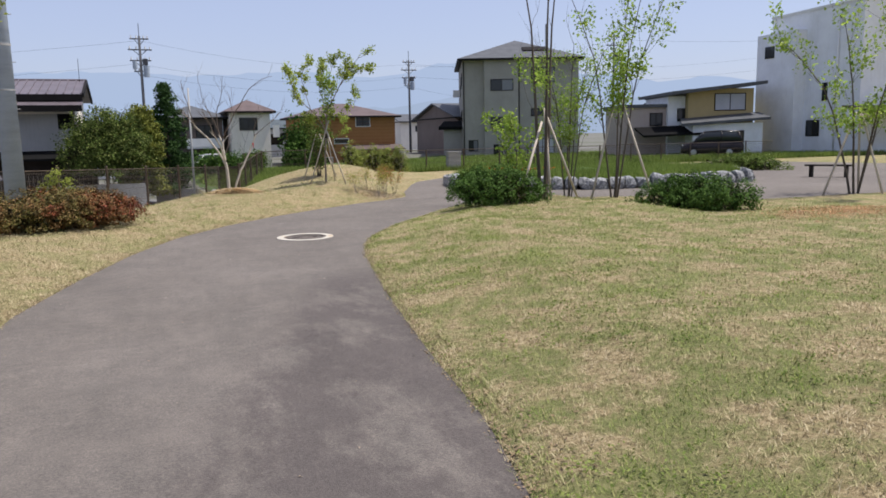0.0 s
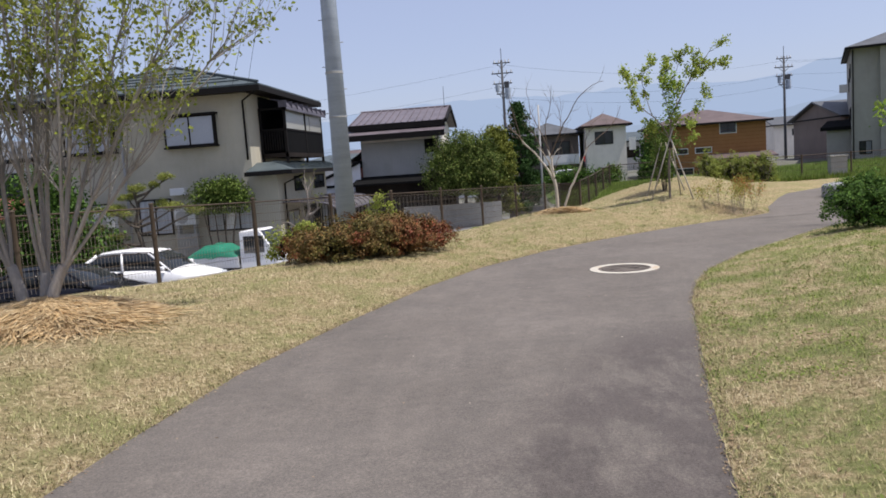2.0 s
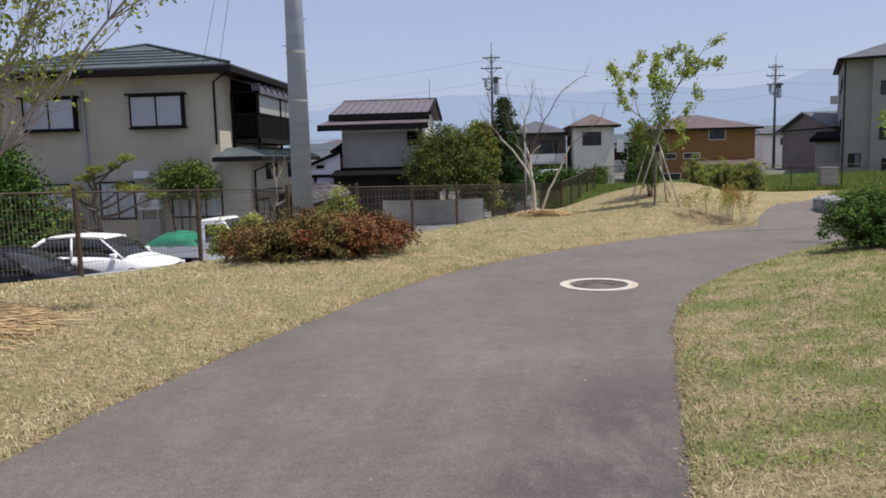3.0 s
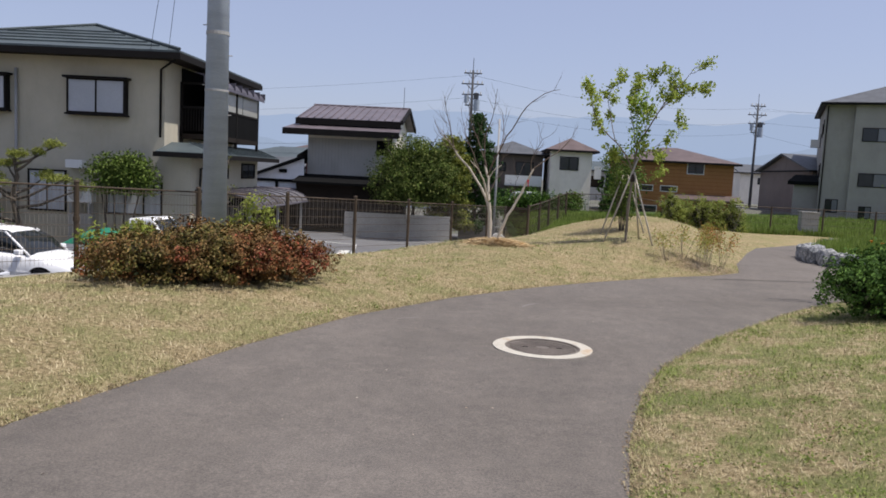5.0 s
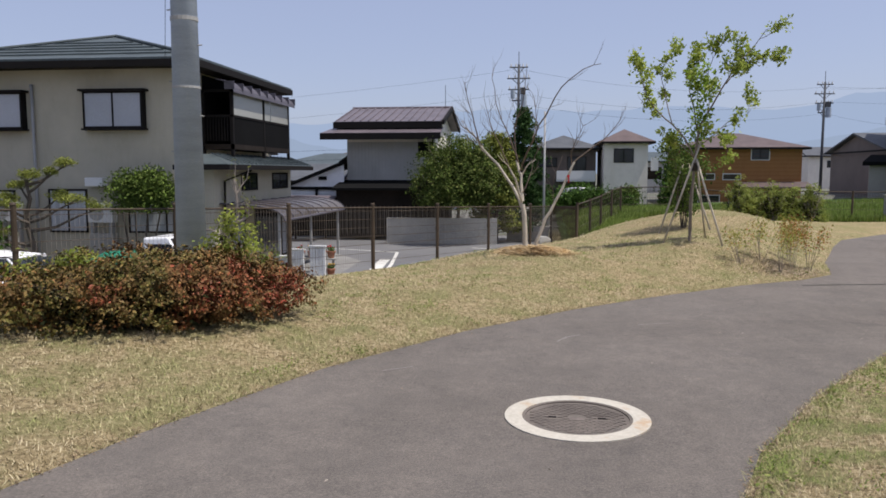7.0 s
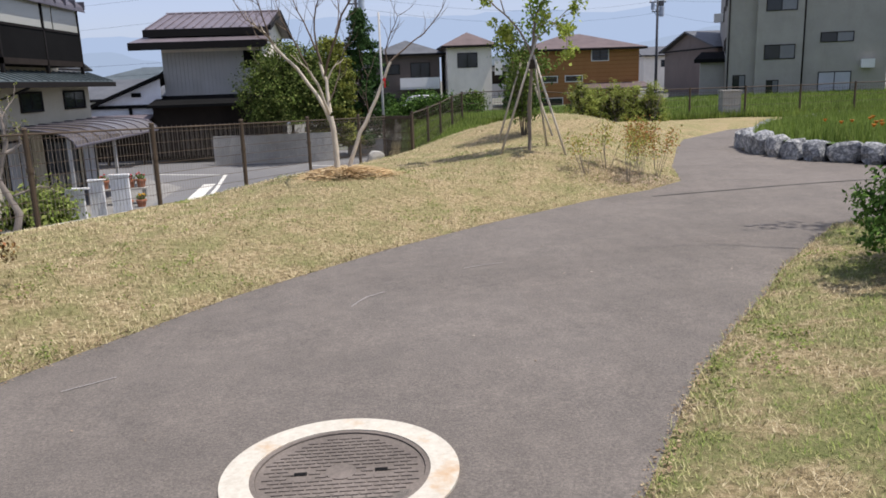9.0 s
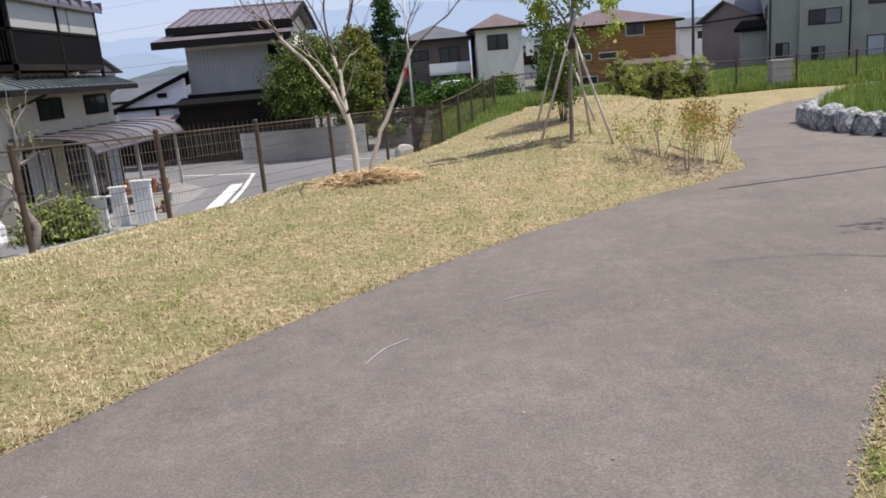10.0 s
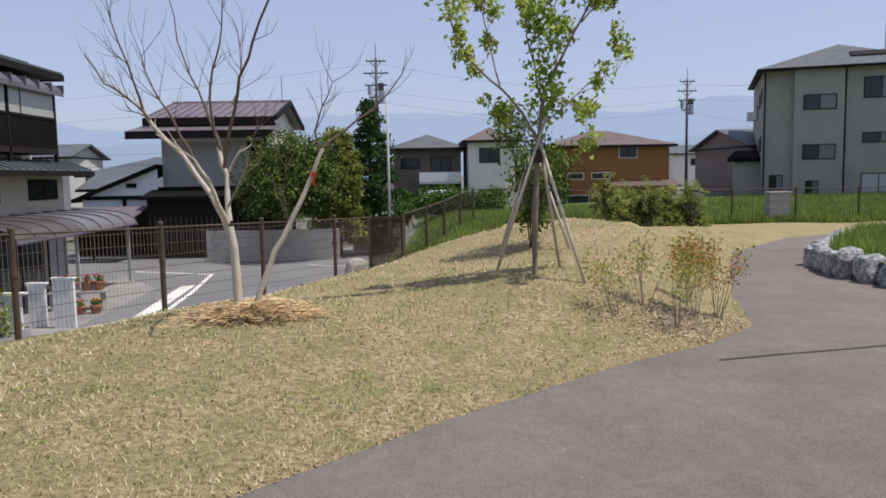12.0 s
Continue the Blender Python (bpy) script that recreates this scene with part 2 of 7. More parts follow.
m = Mat("street", 0.92, 0, 0.2)
m.color(m.mix(1.0, m.ramp(m.noise(0.15, 5, 0.6), [(0.3, (0.13, 0.13, 0.132)), (0.7, (0.19, 0.19, 0.19))]), m.ramp(m.noise(60, 2), [(0.3, (0.8, 0.8, 0.8)), (0.7, (1.1, 1.1, 1.1))]), "MULTIPLY")).bump(m.noise(90, 2), 0.3, 0.004)
STREET_M = m.m
FIELD_M = plain("field_green", (0.085, 0.135, 0.035), 0.95, 0, 0.4, 6, 0.6, dist=0.05)
CONCRETE_M = plain("concrete", (0.36, 0.35, 0.32), 0.9, 0, 0.22, 5, 0.3)
POLE_M = plain("pole_concrete", (0.37, 0.425, 0.495), 0.8, 0, 0.18, 4, 0.2, (1, 1, 7))
WHITE_PAINT = plain("road_paint", (0.62, 0.61, 0.56), 0.85, 0, 0.2, 10, 0.2)
IRON_M = plain("cast_iron", (0.17, 0.145, 0.125), 0.8, 0.0, 0.35, 14, 0.2)
FENCE_M = plain("brown_fence_metal", (0.092, 0.068, 0.047), 0.6, 0.0, 0.32, 12, 0.1)
WIRE_M = plain("weathered_fence_wire", (0.25, 0.215, 0.175), 0.6, 0.0, 0.2, 12, 0)
GLASS_M = Mat("window_glass", 0.06, 0, 0.45).color((0.02, 0.024, 0.027)).m
CURTAIN_M = plain("curtained_glass", (0.44, 0.46, 0.5), 0.25, 0, 0.12, 3, 0)
SASH_M = plain("reflecting_glass", (0.17, 0.18, 0.19), 0.12, 0, 0.15, 3, 0, spec=0.5)
DARK_FRAME = plain("dark_bronze_frame", (0.018, 0.016, 0.015), 0.7, 0.0, 0.15, 9, 0)
WHITE_M = plain("white_metal", (0.72, 0.72, 0.70), 0.5, 0, 0.07, 5, 0.05)
DARKWOOD_M = plain("dark_timber", (0.03, 0.024, 0.02), 0.7, 0, 0.3, 8, 0.2)


def stucco(name, c, var=0.1):
    mm = Mat(name, 0.92, 0, 0.2)
    lo, hi = [tuple(v * k for v in c) for k in (1 - var, 1 + var)]
    wash = mm.ramp(mm.noise(0.5, 5, 0.7), [(0.3, lo), (0.7, hi)])
    streak = mm.ramp(mm.noise(1.1, 6, 0.75, (1, 1, 0.25)), [(0.28, (0.9, 0.89, 0.87)), (0.5, (1, 1, 1))])
    mm.color(mm.mix(1.0, wash, streak, "MULTIPLY")).bump(mm.noise(70, 3, 0.7), 0.35, 0.008)
    return mm.m


BEIGE_M = stucco("beige_stucco", (0.47, 0.435, 0.345))
GREY_WALL = stucco("grey_green_stucco", (0.335, 0.32, 0.285))
CREAM_M = stucco("cream_stucco", (0.78, 0.72, 0.64))
ORANGE_M = stucco("ochre_cladding", (0.34, 0.165, 0.066))
WHITE_WALL = stucco("white_render", (0.76, 0.78, 0.80))
GREYWHITE_M = stucco("pale_grey_siding", (0.46, 0.455, 0.43))
BROWN_WALL = stucco("brown_grey_wall", (0.12, 0.10, 0.088))
YELLOW_WALL = stucco("dull_yellow_wall", (0.42, 0.33, 0.17))
PINKISH_M = stucco("pink_grey_wall", (0.42, 0.35, 0.31))


def roofing(name, c, rough=0.55, ribs=3.0):
    mm = Mat(name, rough, 0.0, 0.25)
    lo, hi = [tuple(v * k for v in c) for k in (0.72, 1.25)]
    mm.color(mm.ramp(mm.noise(1.2, 5, 0.7), [(0.3, lo), (0.7, hi)])).bump(mm.noise(30, 3), 0.2, 0.01)
    return mm.m


ROOF_GREY = roofing("grey_metal_roof", (0.085, 0.09, 0.096))
ROOF_GREEN = roofing("green_grey_metal_roof", (0.07, 0.088, 0.092), 0.5)
ROOF_RED = roofing("red_brown_metal_roof", (0.115, 0.085, 0.08))
ROOF_PURPLE = roofing("faded_mauve_metal_roof", (0.135, 0.115, 0.125), 0.4)
ROOF_TILE = roofing("red_tile_roof", (0.17, 0.06, 0.045), 0.8)
BARK_PALE = plain("pale_bark", (0.55, 0.49, 0.40), 0.9, 0, 0.25, 10, 0.5, (1, 1, 0.3), 0.01)
BARK_DARK = plain("grey_brown_bark", (0.115, 0.095, 0.075), 0.9, 0, 0.3, 12, 0.5, (1, 1, 0.3), 0.01)
STAKE_M = plain("weathered_timber_stake", (0.50, 0.44, 0.36), 0.85, 0, 0.2, 14, 0.3, (1, 1, 0.2))

for dark in (DARK_FRAME, DARKWOOD_M):
    dark.node_tree.nodes["Principled BSDF"].inputs["Specular IOR Level"].default_value = 0.08

# ---- ground ----
def spread(lo, hi, step, far, grow):
    mid = list(np.arange(lo, hi + 1e-6, step))
    up, s = [mid[-1]], step
    while up[-1] < far:
        s *= grow
        up.append(up[-1] + s)
    dn, s = [mid[0]], step
    while dn[-1] > -far:
        s *= grow
        dn.append(dn[-1] - s)
    return np.array(dn[:0:-1] + mid + up[1:])


gx, gy = spread(-8, 16, 0.16, 900, 1.13), spread(-4, 38, 0.16, 900, 1.13)
GX, GY = np.meshgrid(gx, gy)
GZ = land(GX, GY)
nx, ny = len(gx), len(gy)
ii, jj = np.meshgrid(np.arange(nx - 1), np.arange(ny - 1))
a = (jj * nx + ii).ravel()
ground = bulk("ground", np.stack([GX, GY, GZ], -1).reshape(-1, 3), np.stack([a, a + 1, a + 1 + nx, a + nx], -1), TURF_M)
ground.data.polygons.foreach_set("use_smooth", [True] * len(ground.data.polygons))
tagged(ground, "dry yellow lawn with green patches over gentle banks", "lawn", kind="structure")

path = part("path", Geo().poly([(x, y, plane(y)) for x, y in RIGHT_EDGE + LEFT_EDGE[::-1]]), ASPHALT_M)
tagged(path, "grey-brown asphalt footpath winding past the lawn", "path", kind="structure")

# street and car park below the fence
def lowz(y):
    return -2.08 - 0.008 * min(60, max(0, y - 25))


def fence_x(y, off=0.0):
    """x of a line beside the fence."""
    return -0.82 + (min(y, 29.0) - 21.75) * 0.483 + max(y - 29.0, 0) * 0.02 - off


g = Geo()
rowsy = [2, 25, 29, 36, 40, 52]
for y0, y1 in zip(rowsy, rowsy[1:]):
    g.quad((-40, y0, lowz(y0) + 0.03), (fence_x(y0, 0.3), y0, lowz(y0) + 0.03), (fence_x(y1, 0.3), y1, lowz(y1) + 0.03), (-40, y1, lowz(y1) + 0.03))
tagged(part("street", g, STREET_M), "grey asphalt street and car park below the park", "street", kind="structure")
g = Geo()
for (x0, y0, x1, y1, w) in ((-2.55, 28.4, -3.31, 36.7, 0.14), (-3.31, 36.7, -3.93, 41.4, 0.14), (-3.93, 41.4, -7.2, 42.8, 0.14), (-3.0, 29.0, -3.9, 38.4, 0.42), (3.0, 42.0, -0.8, 44.0, 0.14)):
    d = Vector((x1 - x0, y1 - y0, 0)).normalized().cross(Vector((0, 0, 1))) * w / 2
    g.quad(*[(px + s * d.x, py + s * d.y, lowz(py) + 0.036) for px, py, s in ((x0, y0, 1), (x1, y1, 1), (x1, y1, -1), (x0, y0, -1))])
apron = Geo().poly([(x, y, lowz(y) + 0.034) for x, y in ((-4.3, 29.5), (-4.75, 37.8), (-7.2, 41.6), (-7.0, 33.0))])
tagged(part("driveway", apron, plain("worn_apron", (0.235, 0.23, 0.215), 0.9, 0, 0.25, 5, 0.3)), "pale concrete driveway apron beside the street", "driveway", kind="structure")
tagged(part("street_marking", g, WHITE_PAINT), "worn white lines painted on the street", "road marking", kind="structure")
g = Geo()
ys = np.arange(2, 31.1, 1.0)
for y0, y1 in zip(ys, ys[1:]):
    t0, t1 = [1.08 - 0.0388 * (y - 13.64) - 1.22 for y in (y0, y1)]
    a0, b0, a1, b1 = fence_x(y0, 0.02), fence_x(y0, 0.24), fence_x(y1, 0.02), fence_x(y1, 0.24)
    g.quad((b0, y0, -2.6), (b0, y0, t0), (b1, y1, t1), (b1, y1, -2.6))
    g.quad((b0, y0, t0), (a0, y0, t0), (a1, y1, t1), (b1, y1, t1))
    g.quad((a0, y0, t0), (a0, y0, -2.6), (a1, y1, -2.6), (a1, y1, t1))
tagged(part("retaining_wall", g, CONCRETE_M), "low concrete retaining wall under the park fence", "retaining wall", kind="structure")

# ---- fence of the park ----
def fence_z(y):
    return 1.08 - 0.0388 * (y - 13.64)


def fence_bay(y0, y1):
    """One bay: post, rails and welded wires, along the fence's line."""
    p0, p1 = Vector((fence_x(y0), y0, fence_z(y0))), Vector((fence_x(y1), y1, fence_z(y1)))
    ob = thing("fence", "brown steel park fence with a wire mesh bay", "fence", tuple(p0 - Vector((0, 0, 1.2))), group="park fence bays")
    o = p0 - Vector((0, 0, 1.2))
    q0, q1 = p0 - o, p1 - o
    part("post", Geo().tube([q0 - Vector((0, 0, 1.35)), q0 + Vector((0, 0, 0.03))], 0.035, 10).tube([q0 + Vector((0, 0, 0.03)), q0 + Vector((0, 0, 0.055))], [0.042, 0.03], 10), FENCE_M, ob)
    part("top_rail", Geo().tube([q0 - Vector((0, 0, 0.03)), q1 - Vector((0, 0, 0.03))], 0.013, 8), FENCE_M, ob)
    g2 = Geo()
    for dz in (0.09, 0.245, 0.4, 0.555, 0.71, 0.865, 1.02):
        g2.tube([q0 - Vector((0, 0, dz)), q1 - Vector((0, 0, dz))], 0.0045, 4, False)
    part("rod_mesh", g2, FENCE_M, ob)["kind"] = "stuff"
    g2 = Geo()
    nn = 36
    for k in range(1, nn):
        p = q0.lerp(q1, k / nn)
        g2.tube([p - Vector((0, 0, 1.1)), p - Vector((0, 0, 0.05))], 0.0023, 3, False)
    part("wire_mesh", g2, WIRE_M, ob)["kind"] = "stuff"
    part("post_clamp", Geo().tube([q0 - Vector((0, 0, 0.5)), q0 - Vector((0, 0, 0.44))], 0.045, 10), FENCE_M, ob)
    return ob


POST_Y = [2.05 + 1.97 * k for k in range(14)] + [29.3]
for y0, y1 in zip(POST_Y, POST_Y[1:]):
    fence_bay(y0, y1)

# ---- houses ----
def gable(g, x0, x1, y0, y1, ze, zr, over=0.5, along="x", th=0.14):
    """A pitched roof of thickness th; the ridge runs along x or y."""
    X0, X1, Y0, Y1 = x0 - over, x1 + over, y0 - over, y1 + over
    for d in (0, 1):
        z = -th * (1 - d)
    if along == "x":
        ym = (Y0 + Y1) / 2
        sides = [[(X0, Y0, ze), (X1, Y0, ze), (X1, ym, zr), (X0, ym, zr)], [(X1, Y1, ze), (X0, Y1, ze), (X0, ym, zr), (X1, ym, zr)]]
    else:
        xm = (X0 + X1) / 2
        sides = [[(X0, Y1, ze), (X0, Y0, ze), (xm, Y0, zr), (xm, Y1, zr)], [(X1, Y0, ze), (X1, Y1, ze), (xm, Y1, zr), (xm, Y0, zr)]]
    for s in sides:
        slab(g, s, th)
    return g


def slab(g, top, th):
    """A sloping slab: its top face counter-clockwise, and th below it."""
    n, k = len(g.v), len(top)
    g.v += [tuple(p) for p in top] + [(p[0], p[1], p[2] - th) for p in top]
    g.f += [tuple(n + i for i in range(k)), tuple(n + k + i for i in reversed(range(k)))]
    g.f += [(n + (i + 1) % k, n + i, n + k + i, n + k + (i + 1) % k) for i in range(k)]
    return g


def hip(g, x0, x1, y0, y1, ze, zr, over=0.6, inset=None, th=0.14):
    X0, X1, Y0, Y1 = x0 - over, x1 + over, y0 - over, y1 + over
    w, d = X1 - X0, Y1 - Y0
    k = inset if inset is not None else min(w, d) / 2
    if w >= d:
        a, b = ((X0 + k), (Y0 + Y1) / 2, zr), ((X1 - k), (Y0 + Y1) / 2, zr)
        faces = [[(X0, Y0, ze), (X1, Y0, ze), b, a], [(X1, Y0, ze), (X1, Y1, ze), b], [(X1, Y1, ze), (X0, Y1, ze), a, b], [(X0, Y1, ze), (X0, Y0, ze), a]]
    else:
        a, b = ((X0 + X1) / 2, Y0 + k, zr), ((X0 + X1) / 2, Y1 - k, zr)
        faces = [[(X0, Y0, ze), (X1, Y0, ze), a], [(X1, Y0, ze), (X1, Y1, ze), b, a], [(X1, Y1, ze), (X0, Y1, ze), b], [(X0, Y1, ze), (X0, Y0, ze), a, b]]
    for s in faces:
        slab(g, s, th)
    return g


def eaves(g, x0, x1, y0, y1, z, over, h=0.16):
    """Fascia and gutter round an eave."""
    X0, X1, Y0, Y1 = x0 - over, x1 + over, y0 - over, y1 + over
    for lo, hi in (((X0 - 0.06, Y0 - 0.06, z - h), (X1 + 0.06, Y0, z + 0.01)), ((X0 - 0.06, Y1, z - h), (X1 + 0.06, Y1 + 0.06, z + 0.01)), ((X0 - 0.06, Y0, z - h), (X0, Y1, z + 0.01)), ((X1, Y0, z - h), (X1 + 0.06, Y1, z + 0.01))):
        g.box(lo, hi)
    return g


def ring_frame(w, h, fr, y0, y1, m4):
    """A window's frame as one ring of rectangular section."""
    g2 = Geo()
    for y in (y0, y1):
        for ww, hh in ((w / 2, h / 2), (w / 2 - fr, h / 2 - fr)):
            g2.v += [tuple(m4 @ Vector((sx * ww, y, sz * hh))) for sx, sz in ((-1, -1), (1, -1), (1, 1), (-1, 1))]
    for k in range(4):
        j = (k + 1) % 4
        g2.f += [(k, j, 4 + j, 4 + k), (8 + j, 8 + k, 12 + k, 12 + j), (j, k, 8 + k, 8 + j), (4 + k, 4 + j, 12 + j, 12 + k)]
    return g2


def window(parent, c, w, h, face="-y", frame=None, glass=None, panes=2, proud=0.05, bay=0.0):
    """A sliding window in a wall: frame, panes, meeting rail, as parts of its house. c: the middle, on the wall's face."""
    m4 = {"-y": pose(*c), "+x": pose(*c, 0, 0, 90), "-x": pose(*c, 0, 0, -90)}[face]
    fr = 0.06
    b = proud + bay
    win = part("window", ring_frame(w, h, fr, -b, 0.02, m4), frame or DARK_FRAME, parent)
    for k in range(1, panes):
        x = -w / 2 + w * k / panes
        part("meeting_rail", Geo().box((x - 0.03, -b + 0.015, -h / 2 + fr), (x + 0.03, -b + 0.05, h / 2 - fr), m4), frame or DARK_FRAME, win)
    if bay:
        part("hood", Geo().box((-w / 2 - 0.1, -b - 0.1, h / 2), (w / 2 + 0.1, 0.02, h / 2 + 0.07), m4), DARK_FRAME, win)
        part("sill", Geo().box((-w / 2 - 0.05, -b - 0.05, -h / 2 - 0.06), (w / 2 + 0.05, 0.02, -h / 2), m4), DARK_FRAME, win)
    for k in range(panes):
        x0 = -w / 2 + w * k / panes + 0.03
        part("pane", Geo().box((x0, -b + 0.025, -h / 2 + fr), (x0 + w / panes - 0.06, -b + 0.035, h / 2 - fr), m4), (glass[k % len(glass)] if isinstance(glass, tuple) else glass) or GLASS_M, win)
    return win


def walls(name, parent, x0, x1, y0, y1, z0, z1, mat, label=""):
    return part(name, Geo().box((x0, y0, z0), (x1, y1, z1)), mat, parent, label)

# ---- buildings ----
def put(parent):
    """The parts were made in world places: bring them under their thing."""
    inv = parent.matrix_basis.inverted()
    for k in parent.children:
        k.matrix_parent_inverse = inv


def battens(g, x0, x1, y0, z0, y1, z1, step, w=0.05, h=0.04):
    """Standing seams that run down a roof slope from (y1, z1) to (y0, z0)."""
    n = int((x1 - x0) / step)
    for k in range(n + 1):
        x = x0 + (x1 - x0) * k / n
        slab(g, [(x - w / 2, y0, z0 + h), (x + w / 2, y0, z0 + h), (x + w / 2, y1, z1 + h), (x - w / 2, y1, z1 + h)], h)
    return g


def pipe(parent, pts, r=0.04, mat=None, name="downpipe"):
    return part(name, Geo().tube(pts, r, 8), mat or DARK_FRAME, parent, smooth=True)


PIPE_GREY = plain("grey_plastic_pipe", (0.36, 0.36, 0.35), 0.6, 0, 0.1, 6, 0)
SCREEN_M = Mat("milky_plastic_screen", 0.25, 0, 0.5).color((0.34, 0.34, 0.30)).m
AWNING_M = plain("grey_awning_sheet", (0.10, 0.095, 0.115), 0.6, 0, 0.2, 4, 0.1)
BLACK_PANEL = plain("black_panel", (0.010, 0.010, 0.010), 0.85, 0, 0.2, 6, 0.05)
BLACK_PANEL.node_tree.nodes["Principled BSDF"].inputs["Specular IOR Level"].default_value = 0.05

# beige house beside the car park
HZ = -2.06
h1 = thing("house", "two-storey beige stucco house with dark eaves and balcony", "house", (-13, 35, HZ))
walls("wall", h1, -17.6, -8.95, 31.3, 39.0, HZ, 4.72, BEIGE_M)
part("roof", hip(Geo(), -17.6, -8.95, 31.3, 39.0, 4.9, 6.35, 0.8, 5.12), ROOF_GREEN, h1)
for k in range(1, 6):
    f = k / 7.5
    y, z = 30.5 + 4.65 * f, 4.93 + 1.45 * f
    part("snow_bar", Geo().box((-18.4 + 5.1 * f + 0.25, y - 0.02, z - 0.03), (-8.15 - 5.1 * f - 0.25, y + 0.02, z + 0.015)), ROOF_GREEN, h1)
    part("snow_bar", Geo().box((-8.15 - 5.1 * f - 0.02, y + 0.25, z - 0.03), (-8.15 - 5.1 * f + 0.02, 39.55 - 4.65 * f, z + 0.015)), ROOF_GREEN, h1)
for sx, ex in ((-18.4, -13.28), (-8.15, -13.27)):
    part("hip_ridge", Geo().tube([(sx, 30.5, 4.95), (ex, 35.15, 6.4)], 0.05, 6), ROOF_GREEN, h1)
part("fascia", eaves(Geo(), -17.6, -8.95, 31.3, 39.0, 4.82, 0.78, 0.2), DARK_FRAME, h1)
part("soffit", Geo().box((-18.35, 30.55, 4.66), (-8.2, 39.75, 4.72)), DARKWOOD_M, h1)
for wx in (-15.3, -11.2):
    window(h1, (wx, 31.3, 3.36), 2.0, 1.16, "-y", None, CURTAIN_M, 2, 0.05, bay=0.22)
LACE_M = plain("lace_behind_glass", (0.56, 0.58, 0.60), 0.3, 0, 0.25, 9, 0, (6, 1, 0.3))
for wx, wz, ww, wh in ((-15.6, 0.15, 1.5, 1.3), (-13.0, 0.13, 1.35, 1.42), (-9.95, 0.0, 1.95, 1.15)):
    window(h1, (wx, 31.3, wz), ww, wh, "-y", None, LACE_M, 2 if wx < -11 else 3, 0.05)
pipe(h1, [(-14.05, 31.22, 4.2), (-14.05, 31.22, -1.8)], 0.05, PIPE_GREY)
pipe(h1, [(-17.9, 30.6, 4.6), (-17.75, 31.2, 4.2), (-17.68, 31.2, -1.8)], 0.04)
pipe(h1, [(-8.35, 30.6, 4.6), (-9.05, 31.2, 4.35), (-9.05, 31.2, 2.1)], 0.04)
# single-storey wing and the balcony over it
walls("wing_wall", h1, -8.95, -8.0, 31.25, 39.0, HZ, 1.55, BEIGE_M)
part("wing_roof", slab(slab(Geo(), [(-9.0, 30.7, 1.64), (-7.3, 30.7, 1.64), (-8.2, 31.9, 1.98), (-8.95, 31.9, 1.98)], 0.1), [(-7.3, 30.7, 1.64), (-7.3, 39.6, 1.64), (-8.2, 39.6, 1.98), (-8.2, 31.9, 1.98)], 0.1), ROOF_GREEN, h1)
g = Geo()
for k in range(20):
    y = 31.6 + k * 0.42
    slab(g, [(-7.3, y, 1.68), (-7.3, y + 0.05, 1.68), (-8.2, y + 0.05, 2.02), (-8.2, y, 2.02)], 0.04)
part("wing_seams", g, ROOF_GREEN, h1)
part("wing_gutter", Geo().box((-9.05, 30.62, 1.46), (-7.2, 30.72, 1.62)), DARK_FRAME, h1)
part("wing_gutter", Geo().box((-7.3, 30.72, 1.46), (-7.2, 39.6, 1.62)), DARK_FRAME, h1)
window(h1, (-8.0, 34.3, 1.05), 1.5, 0.62, "+x")
window(h1, (-8.0, 37.6, 1.05), 1.8, 0.62, "+x")
window(h1, (-8.0, 33.0, -0.95), 1.6, 1.9, "+x", None, CURTAIN_M, 2)
window(h1, (-8.0, 36.0, -0.95), 2.6, 2.0, "+x", None, None, 4)
window(h1, (-8.0, 38.2, -0.95), 1.2, 2.0, "+x", None, CURTAIN_M, 2)
pipe(h1, [(-7.25, 32.6, 1.45), (-7.9, 31.9, 1.1), (-7.95, 31.9, -1.9)], 0.04)
balcony = part("balcony", Geo().box((-8.95, 32.6, 2.15), (-7.85, 38.5, 2.32)), DARKWOOD_M, h1)
g = Geo()
for px_, py_ in ((-7.9, 32.65), (-7.9, 35.6), (-7.9, 38.45), (-8.9, 32.65)):
    g.box((px_ - 0.05, py_ - 0.05, 1.9), (px_ + 0.05, py_ + 0.05, 4.1))
for z in (3.22, 4.05):
    g.box((-7.95, 32.6, z), (-7.85, 38.5, z + 0.07)).box((-8.95, 32.6, z), (-7.9, 32.7, z + 0.07))
part("balcony_frame", g, DARK_FRAME, balcony)
part("balcony_panel", Geo().box((-7.9, 32.7, 2.32), (-7.87, 38.4, 3.22)), BLACK_PANEL, balcony)
g = Geo()
for k in range(10):
    g.box((-8.88 + k * 0.1, 32.62, 2.42), (-8.84 + k * 0.1, 32.66, 3.22))
part("balcony_slats", g, DARK_FRAME, balcony)
for y0, y1 in ((32.75, 35.5), (35.7, 36.3), (36.4, 38.4)):
    part("screen", Geo().box((-7.91, y0, 3.3), (-7.88, y1, 4.05)), SCREEN_M, balcony)
# Added black sheet on the back wall paints the balcony's inner shade
part("balcony_shade", Geo().box((-8.94, 32.7, 2.32), (-8.9, 38.4, 4.6)), BLACK_PANEL, balcony)
g = Geo()
prev = None
for k in range(6):
    a = radians(18 * k)
    p = (-8.3 + 0.62 * math.sin(a), 4.02 + 0.42 * math.cos(a))
    if prev:
        slab(g, [(prev[0], 32.3, prev[1]), (p[0], 32.3, p[1]), (p[0], 38.75, p[1]), (prev[0], 38.75, prev[1])], 0.03)
    prev = p
